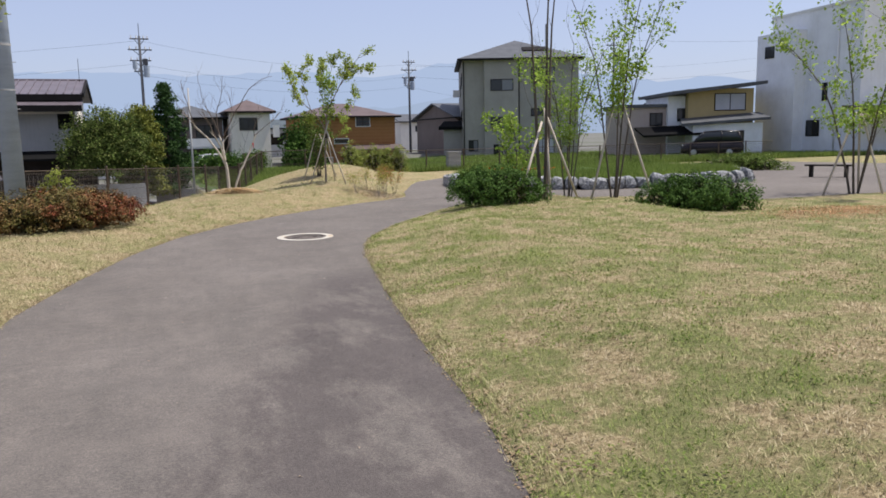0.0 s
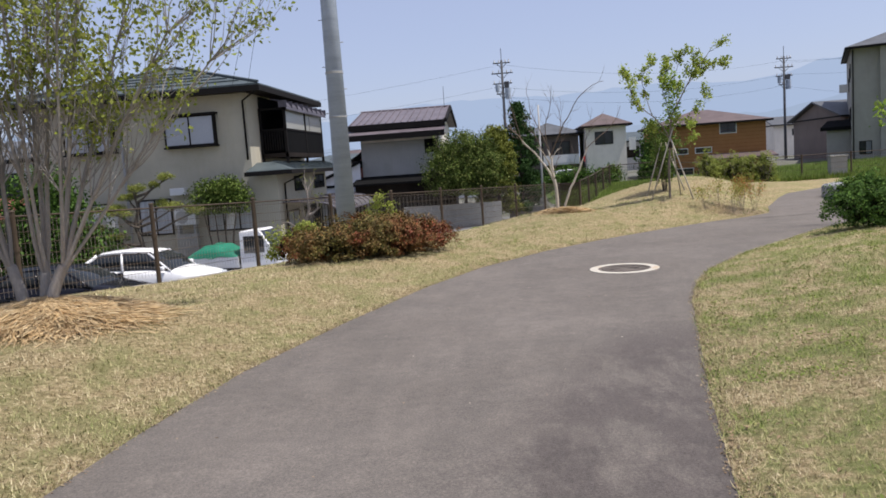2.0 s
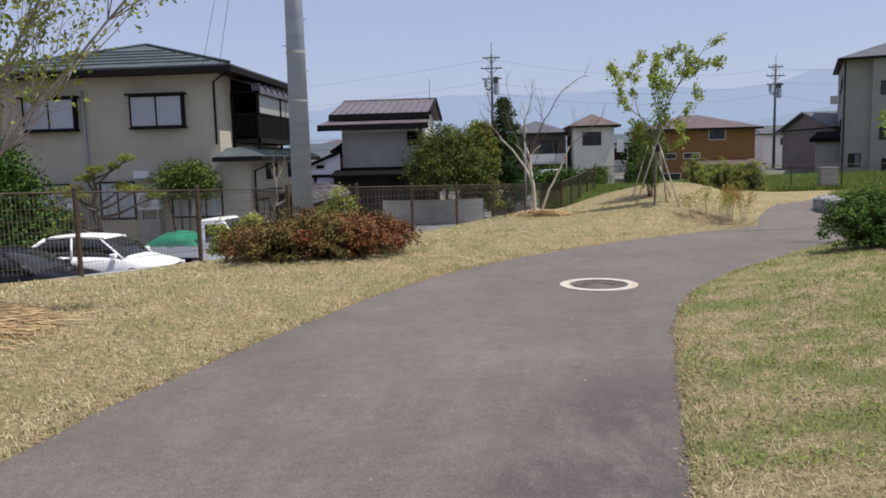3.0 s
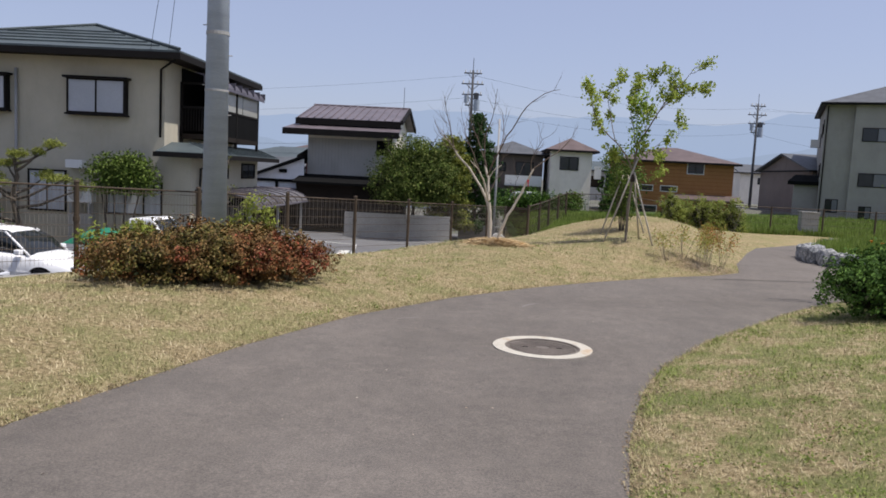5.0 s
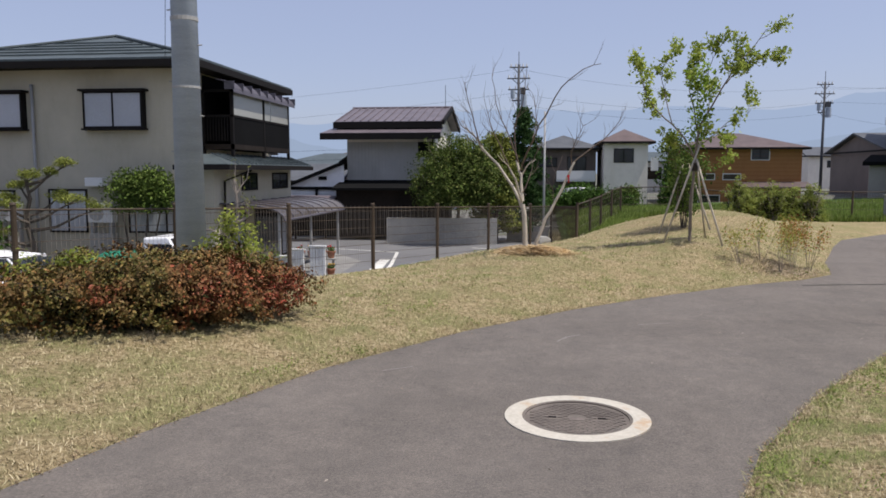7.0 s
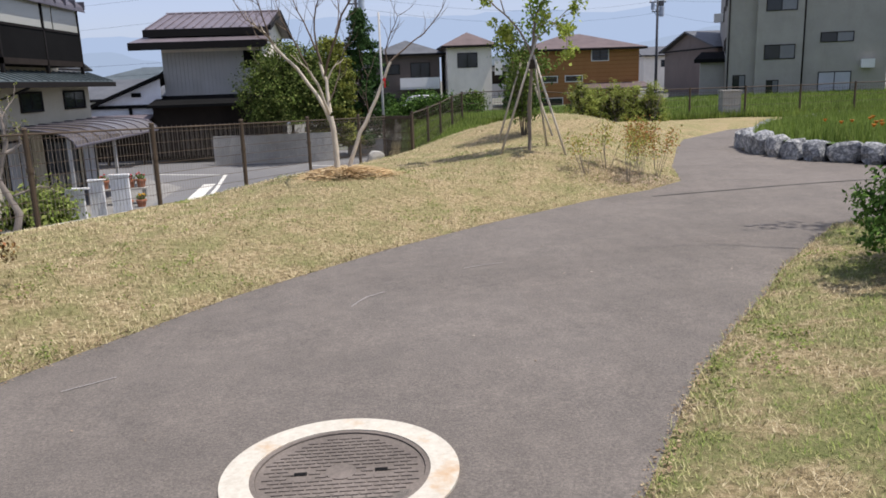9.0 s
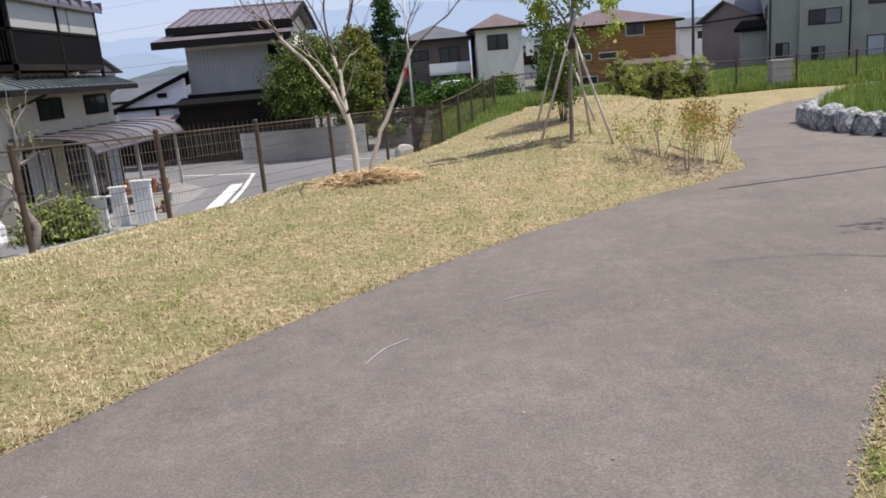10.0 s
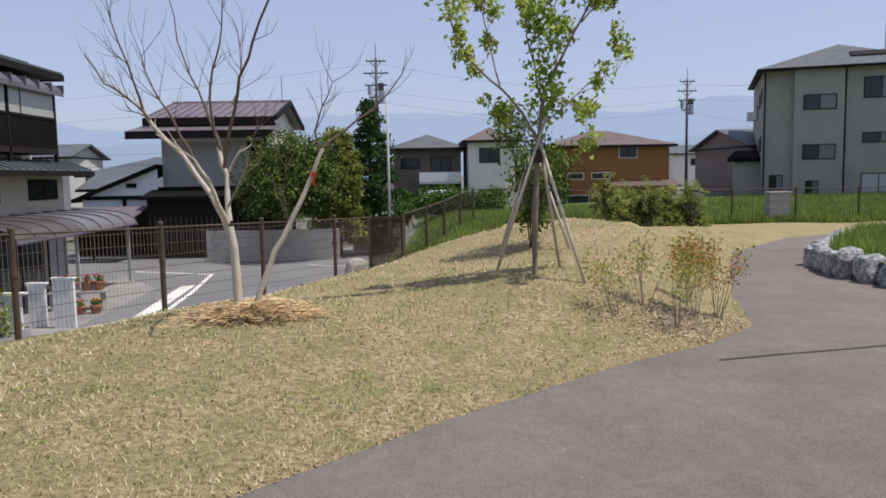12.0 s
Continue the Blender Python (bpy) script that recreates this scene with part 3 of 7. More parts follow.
for k in range(9):
    y = 32.3 + k * 0.8
    g.box((-8.0, y, 4.1), (-7.66, y + 0.04, 4.36))
part("awning", g, AWNING_M, balcony)
put(h1)

# carport with a curved sheet roof before the wing
cp = thing("carport", "low carport with ribbed smoky plastic roof", "carport", (-7.0, 36, HZ))
SHEET_M = plain("smoky_plastic_sheet", (0.085, 0.07, 0.06), 0.25, 0, 0.2, 3, 0.1)
PALE_SHEET = plain("pale_ribbed_sheet", (0.15, 0.14, 0.14), 0.3, 0, 0.2, 3, 0.1)
arc = [(-7.98, 0.36), (-7.4, 0.34), (-6.8, 0.3), (-6.35, 0.23), (-6.05, 0.12), (-5.88, -0.02), (-5.82, -0.14)]
loop = arc + [(x - 0.01, z - 0.025) for x, z in arc[::-1]]
for ya, yb, sheet in ((31.6, 35.3, SHEET_M), (35.3, 39.4, PALE_SHEET)):
    g = Geo()
    g.v = [(x, ya, z) for x, z in loop] + [(x, yb, z) for x, z in loop]
    nl = len(loop)
    g.f = [tuple(range(nl)), tuple(nl + k for k in reversed(range(nl)))] + [((k + 1) % nl, k, nl + k, nl + (k + 1) % nl) for k in range(nl)]
    part("roof_sheet", g, sheet, cp)
for cy in (31.8, 35.3, 39.2):
    part("post", Geo().box((-6.1, cy - 0.04, HZ), (-6.02, cy + 0.04, 0.08)), PIPE_GREY, cp)
for k in range(9):
    y = 31.62 + 0.97 * k
    part("rib", Geo().tube([(x + 0.01, y, z + 0.015) for x, z in arc], 0.022, 5), AWNING_M, cp)
part("gutter", Geo().tube([(-5.82, 31.6, -0.16), (-5.82, 39.4, -0.16)], 0.04, 6), AWNING_M, cp)
put(cp)
POT_M = plain("terracotta", (0.36, 0.15, 0.085), 0.85, 0, 0.25, 12, 0.2)
stand = thing("plant_stand", "grey timber plant stand beside the driveway", "plant stand", (-5.5, 33.9, lowz(33.9)), 8)
part("shelf", Geo().box((-0.75, -0.22, 0.48), (0.75, 0.22, 0.53)), CONCRETE_M, stand)
for sx in (-0.65, 0.6):
    part("leg", Geo().box((sx, -0.18, 0), (sx + 0.06, 0.18, 0.48)), CONCRETE_M, stand)
for k, (px_, py_, pz_) in enumerate(((-6.0, 33.85, 0.53), (-5.62, 33.9, 0.53), (-5.25, 33.95, 0.53), (-4.95, 34.0, 0.53), (-4.75, 33.2, 0.0), (-5.1, 33.1, 0.0))):
    pot = thing("plant_pot", "terracotta plant pot with small flowering plants", "plant pot", (px_, py_, lowz(py_) + pz_), 0, "pots by the driveway")
    part("pot", Geo().tube([(0, 0, 0), (0, 0, 0.2), (0, 0, 0.2), (0, 0, 0.25)], [0.1, 0.14, 0.16, 0.16], 14), POT_M, pot)
    rs = np.random.default_rng(40 + k)
    fp = rs.normal(0, 0.07, (26, 3)) * np.array([1, 1, 0.7]) + np.array([0, 0, 0.34])
    g = Geo()
    for x, y, z in fp:
        g.tube([(x * 0.4, y * 0.4, 0.22), (x, y, z)], [0.005, 0.022], 5)
    part("plant", g, plain("pot_leaves", (0.09, 0.17, 0.03), 0.7), pot)
    g = Geo()
    for x, y, z in fp[:7]:
        g.tube([(x, y, z + 0.01), (x, y, z + 0.05)], [0.015, 0.045], 6)
    part("blossom", g, plain("pot_blossom", ((0.6, 0.04, 0.03), (0.7, 0.4, 0.03), (0.6, 0.06, 0.1))[k % 3], 0.6), pot)

# grey-sided old house across the street
h2 = thing("house", "old grey-sided house with faded mauve metal roof", "house", (-6, 54, -2.1))
walls("wall", h2, -8.3, -3.4, 50, 58, -2.1, 4.0, GREYWHITE_M)
g = Geo()
for k in range(22):
    g.box((-8.25 + 0.19 * k, 49.97, 0.7), (-8.22 + 0.19 * k, 50.0, 3.3))
part("siding_ribs", g, GREYWHITE_M, h2)
part("gable_wall", Geo().prism([(-3.4, 50.02), (-3.36, 50.02), (-3.36, 57.98), (-3.4, 57.98)], 2.6, 4.02).poly([(-3.36, 50.02, 4.02), (-3.36, 57.98, 4.02), (-3.36, 54.0, 5.08)]), CREAM_M, h2)
# Soffit slabs coloured black to give the shade under the eaves
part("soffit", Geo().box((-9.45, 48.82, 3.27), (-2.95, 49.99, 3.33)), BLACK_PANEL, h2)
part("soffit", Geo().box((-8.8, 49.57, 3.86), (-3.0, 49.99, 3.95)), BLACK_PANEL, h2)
part("roof", gable(Geo(), -8.35, -3.4, 50.1, 57.9, 4.15, 5.22, 0.55), ROOF_PURPLE, h2)
part("roof_seams", battens(Geo(), -8.8, -2.95, 49.6, 4.16, 54.0, 5.22, 0.42, 0.06, 0.06), ROOF_PURPLE, h2)
g = Geo()
for ya in (49.5, 58.5):
    slab(g, [(-2.9, ya, 4.2), (-2.78, ya, 4.2), (-2.78, 54.0, 5.27), (-2.9, 54.0, 5.27)] if ya < 54 else [(-2.9, 54.0, 5.27), (-2.78, 54.0, 5.27), (-2.78, ya, 4.2), (-2.9, ya, 4.2)], 0.24)
part("bargeboard", g, DARK_FRAME, h2)
part("ridge_cap", Geo().tube([(-8.9, 54.0, 5.24), (-2.82, 54.0, 5.24)], 0.07, 8), ROOF_PURPLE, h2)
# Flat black panel on the wall stands in for the recess's shade
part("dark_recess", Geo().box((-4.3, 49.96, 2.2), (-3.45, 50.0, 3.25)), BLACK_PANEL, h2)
part("pale_fascia", Geo().box((-8.25, 49.93, 3.05), (-3.5, 49.99, 3.24)), CREAM_M, h2)
part("fascia", Geo().box((-8.95, 49.47, 3.78), (-2.9, 49.56, 4.13)), DARK_FRAME, h2)
g = Geo()
slab(g, [(-9.5, 48.8, 3.5), (-2.9, 48.8, 3.5), (-2.9, 50, 3.85), (-9.0, 50, 3.85)], 0.1)
part("pent_roof", g, ROOF_PURPLE, h2)
part("pent_fascia", Geo().box((-9.5, 48.72, 3.14), (-2.9, 48.8, 3.49)), DARK_FRAME, h2)
g = Geo()
slab(g, [(-8.6, 47.6, 0.55), (-2.2, 47.6, 0.55), (-2.2, 50, 0.95), (-8.6, 50, 0.95)], 0.12)
slab(g, [(-12.2, 49.0, 0.45), (-12.2, 53, 0.45), (-8.3, 53, 2.0), (-8.3, 49.0, 2.0)], 0.16)
part("lower_roof", g, BLACK_PANEL, h2)
g = Geo()
slab(g, [(-12.0, 46.3, -0.32), (-8.55, 46.3, -0.32), (-8.55, 48.6, 0.12), (-12.0, 48.6, 0.12)], 0.07)
part("lean_to_roof", g, ROOF_PURPLE, h2)
part("lean_to_wall", Geo().box((-11.9, 48.5, -2.1), (-8.52, 48.6, 0.03)), DARKWOOD_M, h2)
for px in (-11.9, -10.3, -8.7):
    part("lean_to_post", Geo().box((px, 46.45, -2.1), (px + 0.1, 46.55, -0.34)), DARKWOOD_M, h2)
part("porch_wall", Geo().box((-8.5, 48.2, -2.1), (-2.4, 49.9, 0.5)), DARKWOOD_M, h2)
part("side_wall", Geo().poly([(-11.8, 49.3, -2.1), (-8.32, 49.3, -2.1), (-8.32, 49.3, 1.8), (-11.8, 49.3, 0.45)]), WHITE_WALL, h2)
part("side_vent", Geo().box((-9.75, 49.22, 0.95), (-9.3, 49.3, 1.15)), BLACK_PANEL, h2)
part("side_beam", Geo().box((-11.7, 49.2, 0.42), (-8.35, 49.3, 0.58)).box((-9.95, 49.22, -0.2), (-9.8, 49.3, 0.42)), BLACK_PANEL, h2)
g = Geo()
for k in range(26):
    g.box((-8.4 + 0.23 * k, 48.14, -1.9), (-8.36 + 0.23 * k, 48.19, -0.4))
part("lattice", g, plain("grey_timber_lattice", (0.13, 0.115, 0.10), 0.8), h2)
pipe(h2, [(-3.2, 53.6, 5.1), (-3.2, 53.6, 6.5)], 0.015, None, "antenna_mast")
put(h2)

BLOCK_M = plain("concrete_block", (0.5, 0.48, 0.43), 0.9, 0, 0.25, 4, 0.3)
bw = thing("block_wall", "grey concrete block garden wall by the street", "garden wall", (-2, 46, -2.1))
for r_ in range(5):
    for k in range(14):
        off = -0.2 if r_ % 2 else 0.0
        part("block", Geo().box((max(-5.3, -5.3 + k * 0.4 + off), 45.9, -2.25 + r_ * 0.27), (-4.91 + k * 0.4 + off + (0.2 if off and k == 13 else 0.0), 46.05, -1.985 + r_ * 0.27)), BLOCK_M, bw)
put(bw)
bw2 = thing("garden_wall", "low pale concrete wall beside the street", "garden wall", (2, 48, -2.1))
part("panel", Geo().box((0.7, 48, -2.2), (3.6, 48.15, -1.5)).box((0.65, 47.97, -1.5), (3.65, 48.18, -1.42)), CONCRETE_M, bw2)
put(bw2)


def tile_roof_house(name, label, x0, x1, y0, y1, z0, ze, zr, wall_m, roof_m, wins, style="hip", along="x", over=0.5):
    ob = thing(name, label, "house", ((x0 + x1) / 2, (y0 + y1) / 2, z0))
    walls("wall", ob, x0, x1, y0, y1, z0, ze, wall_m)
    g2 = Geo()
    if style == "hip":
        hip(g2, x0, x1, y0, y1, ze + 0.12, zr, over)
    else:
        gable(g2, x0, x1, y0, y1, ze + 0.12, zr, over, along)
        if along == "x":
            part("gable_wall", Geo().poly([(x1, y0, ze), (x1, y1, ze), (x1, (y0 + y1) / 2, zr - 0.15)]), wall_m, ob)
            part("gable_wall", Geo().poly([(x0, y1, ze), (x0, y0, ze), (x0, (y0 + y1) / 2, zr - 0.15)]), wall_m, ob)
        else:
            part("gable_wall", Geo().poly([(x0, y0, ze), (x1, y0, ze), ((x0 + x1) / 2, y0, zr - 0.15)]), wall_m, ob)
    part("roof", g2, roof_m, ob)
    part("fascia", eaves(Geo(), x0, x1, y0, y1, ze + 0.08, over - 0.02, 0.14), DARK_FRAME, ob)
    # Black soffit: shade below the front eave put into its colour
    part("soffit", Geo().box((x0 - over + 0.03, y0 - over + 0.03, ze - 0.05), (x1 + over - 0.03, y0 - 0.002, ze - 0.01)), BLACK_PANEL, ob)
    for wx, wz, w, h in wins:
        window(ob, (wx, y0, wz), w, h, "-y")
    return ob


LOW = -2.3
h3 = tile_roof_house("house", "brown-grey house with hipped grey roof and balcony", 1.9, 7.2, 74, 82, LOW, 3.3, 4.6, BROWN_WALL, ROOF_GREY, ((3.2, 2.2, 1.5, 0.8), (5.6, 1.9, 1.6, 1.6), (3.2, -0.7, 1.6, 1.2)))
part("balcony", Geo().box((3.9, 73.0, 0.6), (7.1, 73.9, 0.75)).box((3.9, 72.95, 0.75), (7.1, 73.0, 1.5)), WHITE_M, h3)
put(h3)
h4 = tile_roof_house("house", "cream two-storey house with hipped brown roof", 7.7, 11.2, 72, 79, LOW, 3.75, 4.95, CREAM_M, ROOF_RED, ((9.27, 2.72, 1.6, 1.15), (9.4, -0.6, 1.7, 1.4)))
part("balcony", Geo().box((11.2, 72.6, 0.8), (12.4, 76, 0.95)).box((12.35, 72.6, 0.95), (12.4, 76, 1.8)).box((11.2, 72.55, 0.95), (12.4, 72.6, 1.8)), DARKWOOD_M, h4)
part("laundry", Geo().box((11.5, 72.4, 1.5), (12.1, 72.43, 2.6)), WHITE_M, h4, "white washing hung to dry")
put(h4)
h5 = tile_roof_house("house", "ochre-clad two-storey house with brown roof", 14.4, 23.8, 74, 82, LOW, 3.3, 4.75, ORANGE_M, ROOF_RED, ((20.5, 2.85, 1.5, 1.0), (16.3, 1.0, 1.3, 0.55), (18.3, 1.0, 1.5, 0.55), (16.5, -1.0, 1.8, 1.0)))
for w_ in [c for c in h5.children if c.name.startswith("window")]:
    w_.data.materials[0] = WHITE_M
g = Geo()
for z in np.arange(-1.8, 3.2, 0.32):
    g.box((14.38, 73.975, z), (23.82, 74.0, z + 0.02))
part("cladding_joints", g, plain("dark_ochre_joint", (0.19, 0.08, 0.03), 0.9), h5)
part("lower_roof", slab(Geo(), [(18.5, 72.3, 0.2), (24.3, 72.3, 0.2), (24.3, 74, 0.6), (18.5, 74, 0.6)], 0.12), ROOF_RED, h5)
put(h5)
h6 = tile_roof_house("house", "dark timber house with deep eaves", 31.8, 35.4, 77, 90, -1.8, 3.2, 5.0, stucco("taupe_wall", (0.20, 0.165, 0.145)), ROOF_GREY, ((32.7, 2.0, 1.0, 1.0), (34.3, 2.0, 1.0, 1.0), (32.9, -0.6, 1.1, 1.2)), "gable", "x")
part("balcony_rail", Geo().box((32.1, 76.1, 1.05), (35.2, 76.16, 1.15)).box((32.1, 76.1, 1.5), (35.2, 76.16, 1.56)).box((32.1, 76.1, 1.05), (32.16, 76.16, 1.56)).box((35.14, 76.1, 1.05), (35.2, 76.16, 1.56)), DARK_FRAME, h6)
part("lower_roof", slab(Geo(), [(31.4, 75.4, 0.6), (35.6, 75.4, 0.6), (35.6, 77, 1.05), (31.4, 77, 1.05)], 0.12), ROOF_GREY, h6)
part("lean_to", Geo().box((32.0, 75.9, -1.8), (35.2, 77, 0.55)), BROWN_WALL, h6)
put(h6)
h7 = tile_roof_house("house", "distant white house with red roof", 27.0, 31.5, 112, 118, -2.3, 1.2, 2.4, CREAM_M, ROOF_TILE, ((28.2, 0.2, 1.3, 1.0), (30.2, 0.2, 1.3, 1.0)), "gable")
put(h7)
h8 = tile_roof_house("house", "pale house with low roof behind the street", -14.5, -9.6, 66, 72, -2.1, 1.8, 2.9, WHITE_WALL, ROOF_GREEN, ((-13, 0.9, 1.4, 0.9), (-11, 0.9, 1.2, 0.9)), "gable")
put(h8)
h9 = tile_roof_house("house", "red-brown house with a black roof", -10.2, -7.6, 58.0, 64, -2.1, 2.0, 3.3, plain("red_brown_wall", (0.16, 0.06, 0.045), 0.85), BLACK_PANEL, (), "gable", "y")
put(h9)
h10 = tile_roof_house("house", "pale house with dark balcony among garden trees", -27, -20.8, 36, 43, HZ, 2.9, 4.1, WHITE_WALL, ROOF_GREY, ((-24.6, 1.8, 1.6, 1.2), (-22.2, 1.8, 1.6, 1.2)), "hip")
put(h10)
h11 = tile_roof_house("house", "low house with a red tiled roof", -21.5, -17.2, 27.5, 32, HZ, 0.2, 1.3, CREAM_M, ROOF_TILE, ((-18.4, -0.7, 1.2, 1.2),), "gable")
put(h11)

for k, (fx0, fy0, fw, fe, wm, rm_) in enumerate(((-34, 78, 9, 3.2, GREYWHITE_M, ROOF_GREY), (-22, 92, 10, 2.6, CREAM_M, ROOF_RED), (-10, 88, 8, 2.2, WHITE_WALL, ROOF_GREY), (-19.5, 68, 8, 1.6, GREYWHITE_M, ROOF_GREEN), (-16.0, 60, 4.5, 0.7, WHITE_WALL, ROOF_GREY), (-1.5, 98, 9, 2.4, PINKISH_M, ROOF_GREY), (12, 104, 9, 2.6, GREYWHITE_M, ROOF_GREEN), (23, 98, 6, 2.2, WHITE_WALL, ROOF_GREY), (37, 112, 10, 3.4, CREAM_M, ROOF_GREY), (-48, 62, 10, 3.2, CREAM_M, ROOF_GREY), (58, 74, 9, 4.0, GREYWHITE_M, ROOF_GREY))):
    hd = tile_roof_house("house", "distant house at the edge of town", fx0, fx0 + fw, fy0, fy0 + 7, -2.5, fe, fe + 1.3, wm, rm_, ((fx0 + fw * 0.3, fe - 1.0, 1.4, 0.9), (fx0 + fw * 0.7, fe - 1.0, 1.4, 0.9)), "hip" if k % 2 else "gable")
    hd["group"] = "distant houses"
    put(hd)

# apartment block, turned a little
apt = thing("apartment_building", "three-storey grey-green stucco apartment block", "apartment building", (29.5, 70, -1.6), -21)
AZ = 1.6
walls("wall", apt, 0, 11.3, 0.5, 13, 0, 8.5 + AZ, GREY_WALL)
walls("bay_wall", apt, 2.1, 5.4, 0.0, 0.6, 0, 8.5 + AZ, GREY_WALL)
walls("front_wall", apt, 5.4, 11.3, 0.25, 0.6, 0, 8.5 + AZ, GREY_WALL)
part("roof", hip(Geo(), 0, 11.3, 0, 13, 8.62 + AZ, 10.9 + AZ, 0.45), ROOF_GREY, apt)
part("fascia", eaves(Geo(), 0, 11.3, 0, 13, 8.6 + AZ, 0.43, 0.18), DARK_FRAME, apt)
part("skylight", slab(Geo(), [(6.0, 1.6, 9.5 + AZ), (8.4, 1.6, 9.5 + AZ), (8.4, 2.8, 9.95 + AZ), (6.0, 2.8, 9.95 + AZ)], 0.12), DARK_FRAME, apt)
part("flue", Geo().tube([(8.6, 3.5, 9.5 + AZ), (8.6, 3.5, 12.2 + AZ)], 0.11, 10), PIPE_GREY, apt)
for x, z, w, h, yy in ((3.8, 6.1, 2.2, 1.1, 0.0), (3.8, 2.5, 2.2, 1.1, 0.0), (3.4, -0.1, 0.9, 1.0, 0.0), (1.0, 0.3, 0.95, 1.1, 0.5), (7.8, 7.0, 2.3, 1.5, 0.25), (7.8, 3.45, 2.3, 0.75, 0.25), (7.8, 0.15, 2.3, 1.5, 0.25)):
    window(apt, (x, yy, z + AZ), w, h, "-y", None, CURTAIN_M if x > 7 and z == 0.15 else (GLASS_M, SASH_M))
for y, z in ((2.0, 6.8), (4.0, 6.6), (6.5, 5.9), (2.0, 3.2), (4.0, 3.1), (6.5, 2.6)):
    window(apt, (0, y, z + AZ), 0.6, 1.2, "-x", None, None, 1)
pipe(apt, [(0.12, 0.42, 8.4 + AZ), (0.12, 0.42, 0)], 0.05)
pipe(apt, [(5.5, 0.18, 8.4 + AZ), (5.5, 0.18, 0)], 0.05)
part("porch_roof", slab(Geo(), [(-2.4, 2.0, 2.2 + AZ), (0.2, 2.0, 2.2 + AZ), (0.2, 4.2, 2.8 + AZ), (-1.8, 4.2, 2.8 + AZ)], 0.3), BLACK_PANEL, apt)
part("porch_wall", Geo().box((-1.9, 2.4, 0), (0, 4.2, 2.0 + AZ)), GREY_WALL, apt)
part("outdoor_unit", Geo().box((-0.75, 8.0, 5.4 + AZ), (0, 9.0, 6.1 + AZ)), WHITE_M, apt)
part("outdoor_unit", Geo().box((9.5, -0.25, 1.1 + AZ), (10.4, 0.2, 1.75 + AZ)), WHITE_M, apt)

# tall white building and the old houses beyond the plaza
wb = thing("apartment_building", "tall white rendered building with few windows", "apartment building", (46.1, 39.5, -0.6), -8)
walls("wall", wb, 0, 14, 0, 9.6, 0, 10.55, WHITE_WALL)
part("parapet", Geo().box((-0.08, -0.08, 10.55), (14.08, 9.68, 10.72)), WHITE_M, wb)
walls("side_block", wb, -0.9, 0, 5.6, 10.2, 0, 9.3, WHITE_WALL)
for y, z, w, h in ((8.6, 7.9, 1.1, 0.9), (3.4, 4.6, 0.5, 1.3), (4.5, 2.0, 1.4, 1.2)):
    window(wb, (0 if y < 5.6 else -0.9, y, z), w, h, "-x")
for x, z in ((3.2, 4.4), (6.2, 4.4), (6.2, 7.4)):
    window(wb, (x, 0, z), 1.3, 1.1, "-y", WHITE_M, CURTAIN_M)
pipe(wb, [(-0.08, 2.2, 9.9), (-0.08, 2.2, 0.2)], 0.06, WHITE_M)
part("canopy", slab(Geo(), [(-1.4, -3.2, 3.0), (9, -3.2, 3.0), (9, 0, 3.5), (-1.4, 0, 3.5)], 0.12), DARK_FRAME, wb)
hy = thing("house", "two-storey dull yellow house with wide dark roofs", "house", (39.0, 48.5, -0.6), -20)
walls("wall", hy, 0, 5.0, 0, 7, 0, 5.1, YELLOW_WALL)
part("roof", slab(Geo(), [(-1.6, -1.0, 4.9), (5.6, -1.0, 5.6), (5.6, 8, 5.6), (-1.6, 8, 4.9)], 0.25), ROOF_GREY, hy)
part("lower_roof", slab(Geo(), [(-1.2, -2.2, 2.5), (5.4, -2.2, 2.9), (5.4, 0, 3.3), (-0.6, 0, 2.9)], 0.2), ROOF_GREY, hy)
part("ground_floor", Geo().box((-0.2, -1.8, 0), (5.0, 0, 2.5)), WHITE_WALL, hy)
window(hy, (3.2, 0, 4.1), 2.4, 1.3, "-y", None, CURTAIN_M, 2)
window(hy, (2.4, -1.8, 1.3), 2.4, 1.3, "-y")
hw = thing("house", "small white flat-roofed house", "house", (38.0, 49.6, -0.6), -20)
walls("wall", hw, 0, 2.6, 0, 6, 0, 4.6, WHITE_WALL)
walls("lower_wall", hw, -3.4, 0, 0.4, 6, 0, 3.8, PINKISH_M)
part("roof", Geo().box((-3.6, 0.2, 3.8), (0.1, 6.2, 4.05)).box((-0.1, -0.15, 4.6), (2.8, 6.1, 4.75)), ROOF_GREY, hw)
window(hw, (-0.8, 0.4, 2.9), 1.0, 1.0, "-y")
window(hw, (1.4, 0, 3.2), 1.4, 1.0, "-y")
part("lean_to", slab(Geo(), [(-2.6, -2.6, 1.7), (4.6, -2.6, 1.9), (4.6, 0, 2.5), (-2.6, 0, 2.3)], 0.15), BLACK_PANEL, hw)


# ---- plants ----
rng = np.random.default_rng(7)


def unit(n):
    v = rng.normal(size=(n, 3))
    return v / np.linalg.norm(v, axis=1, keepdims=True)


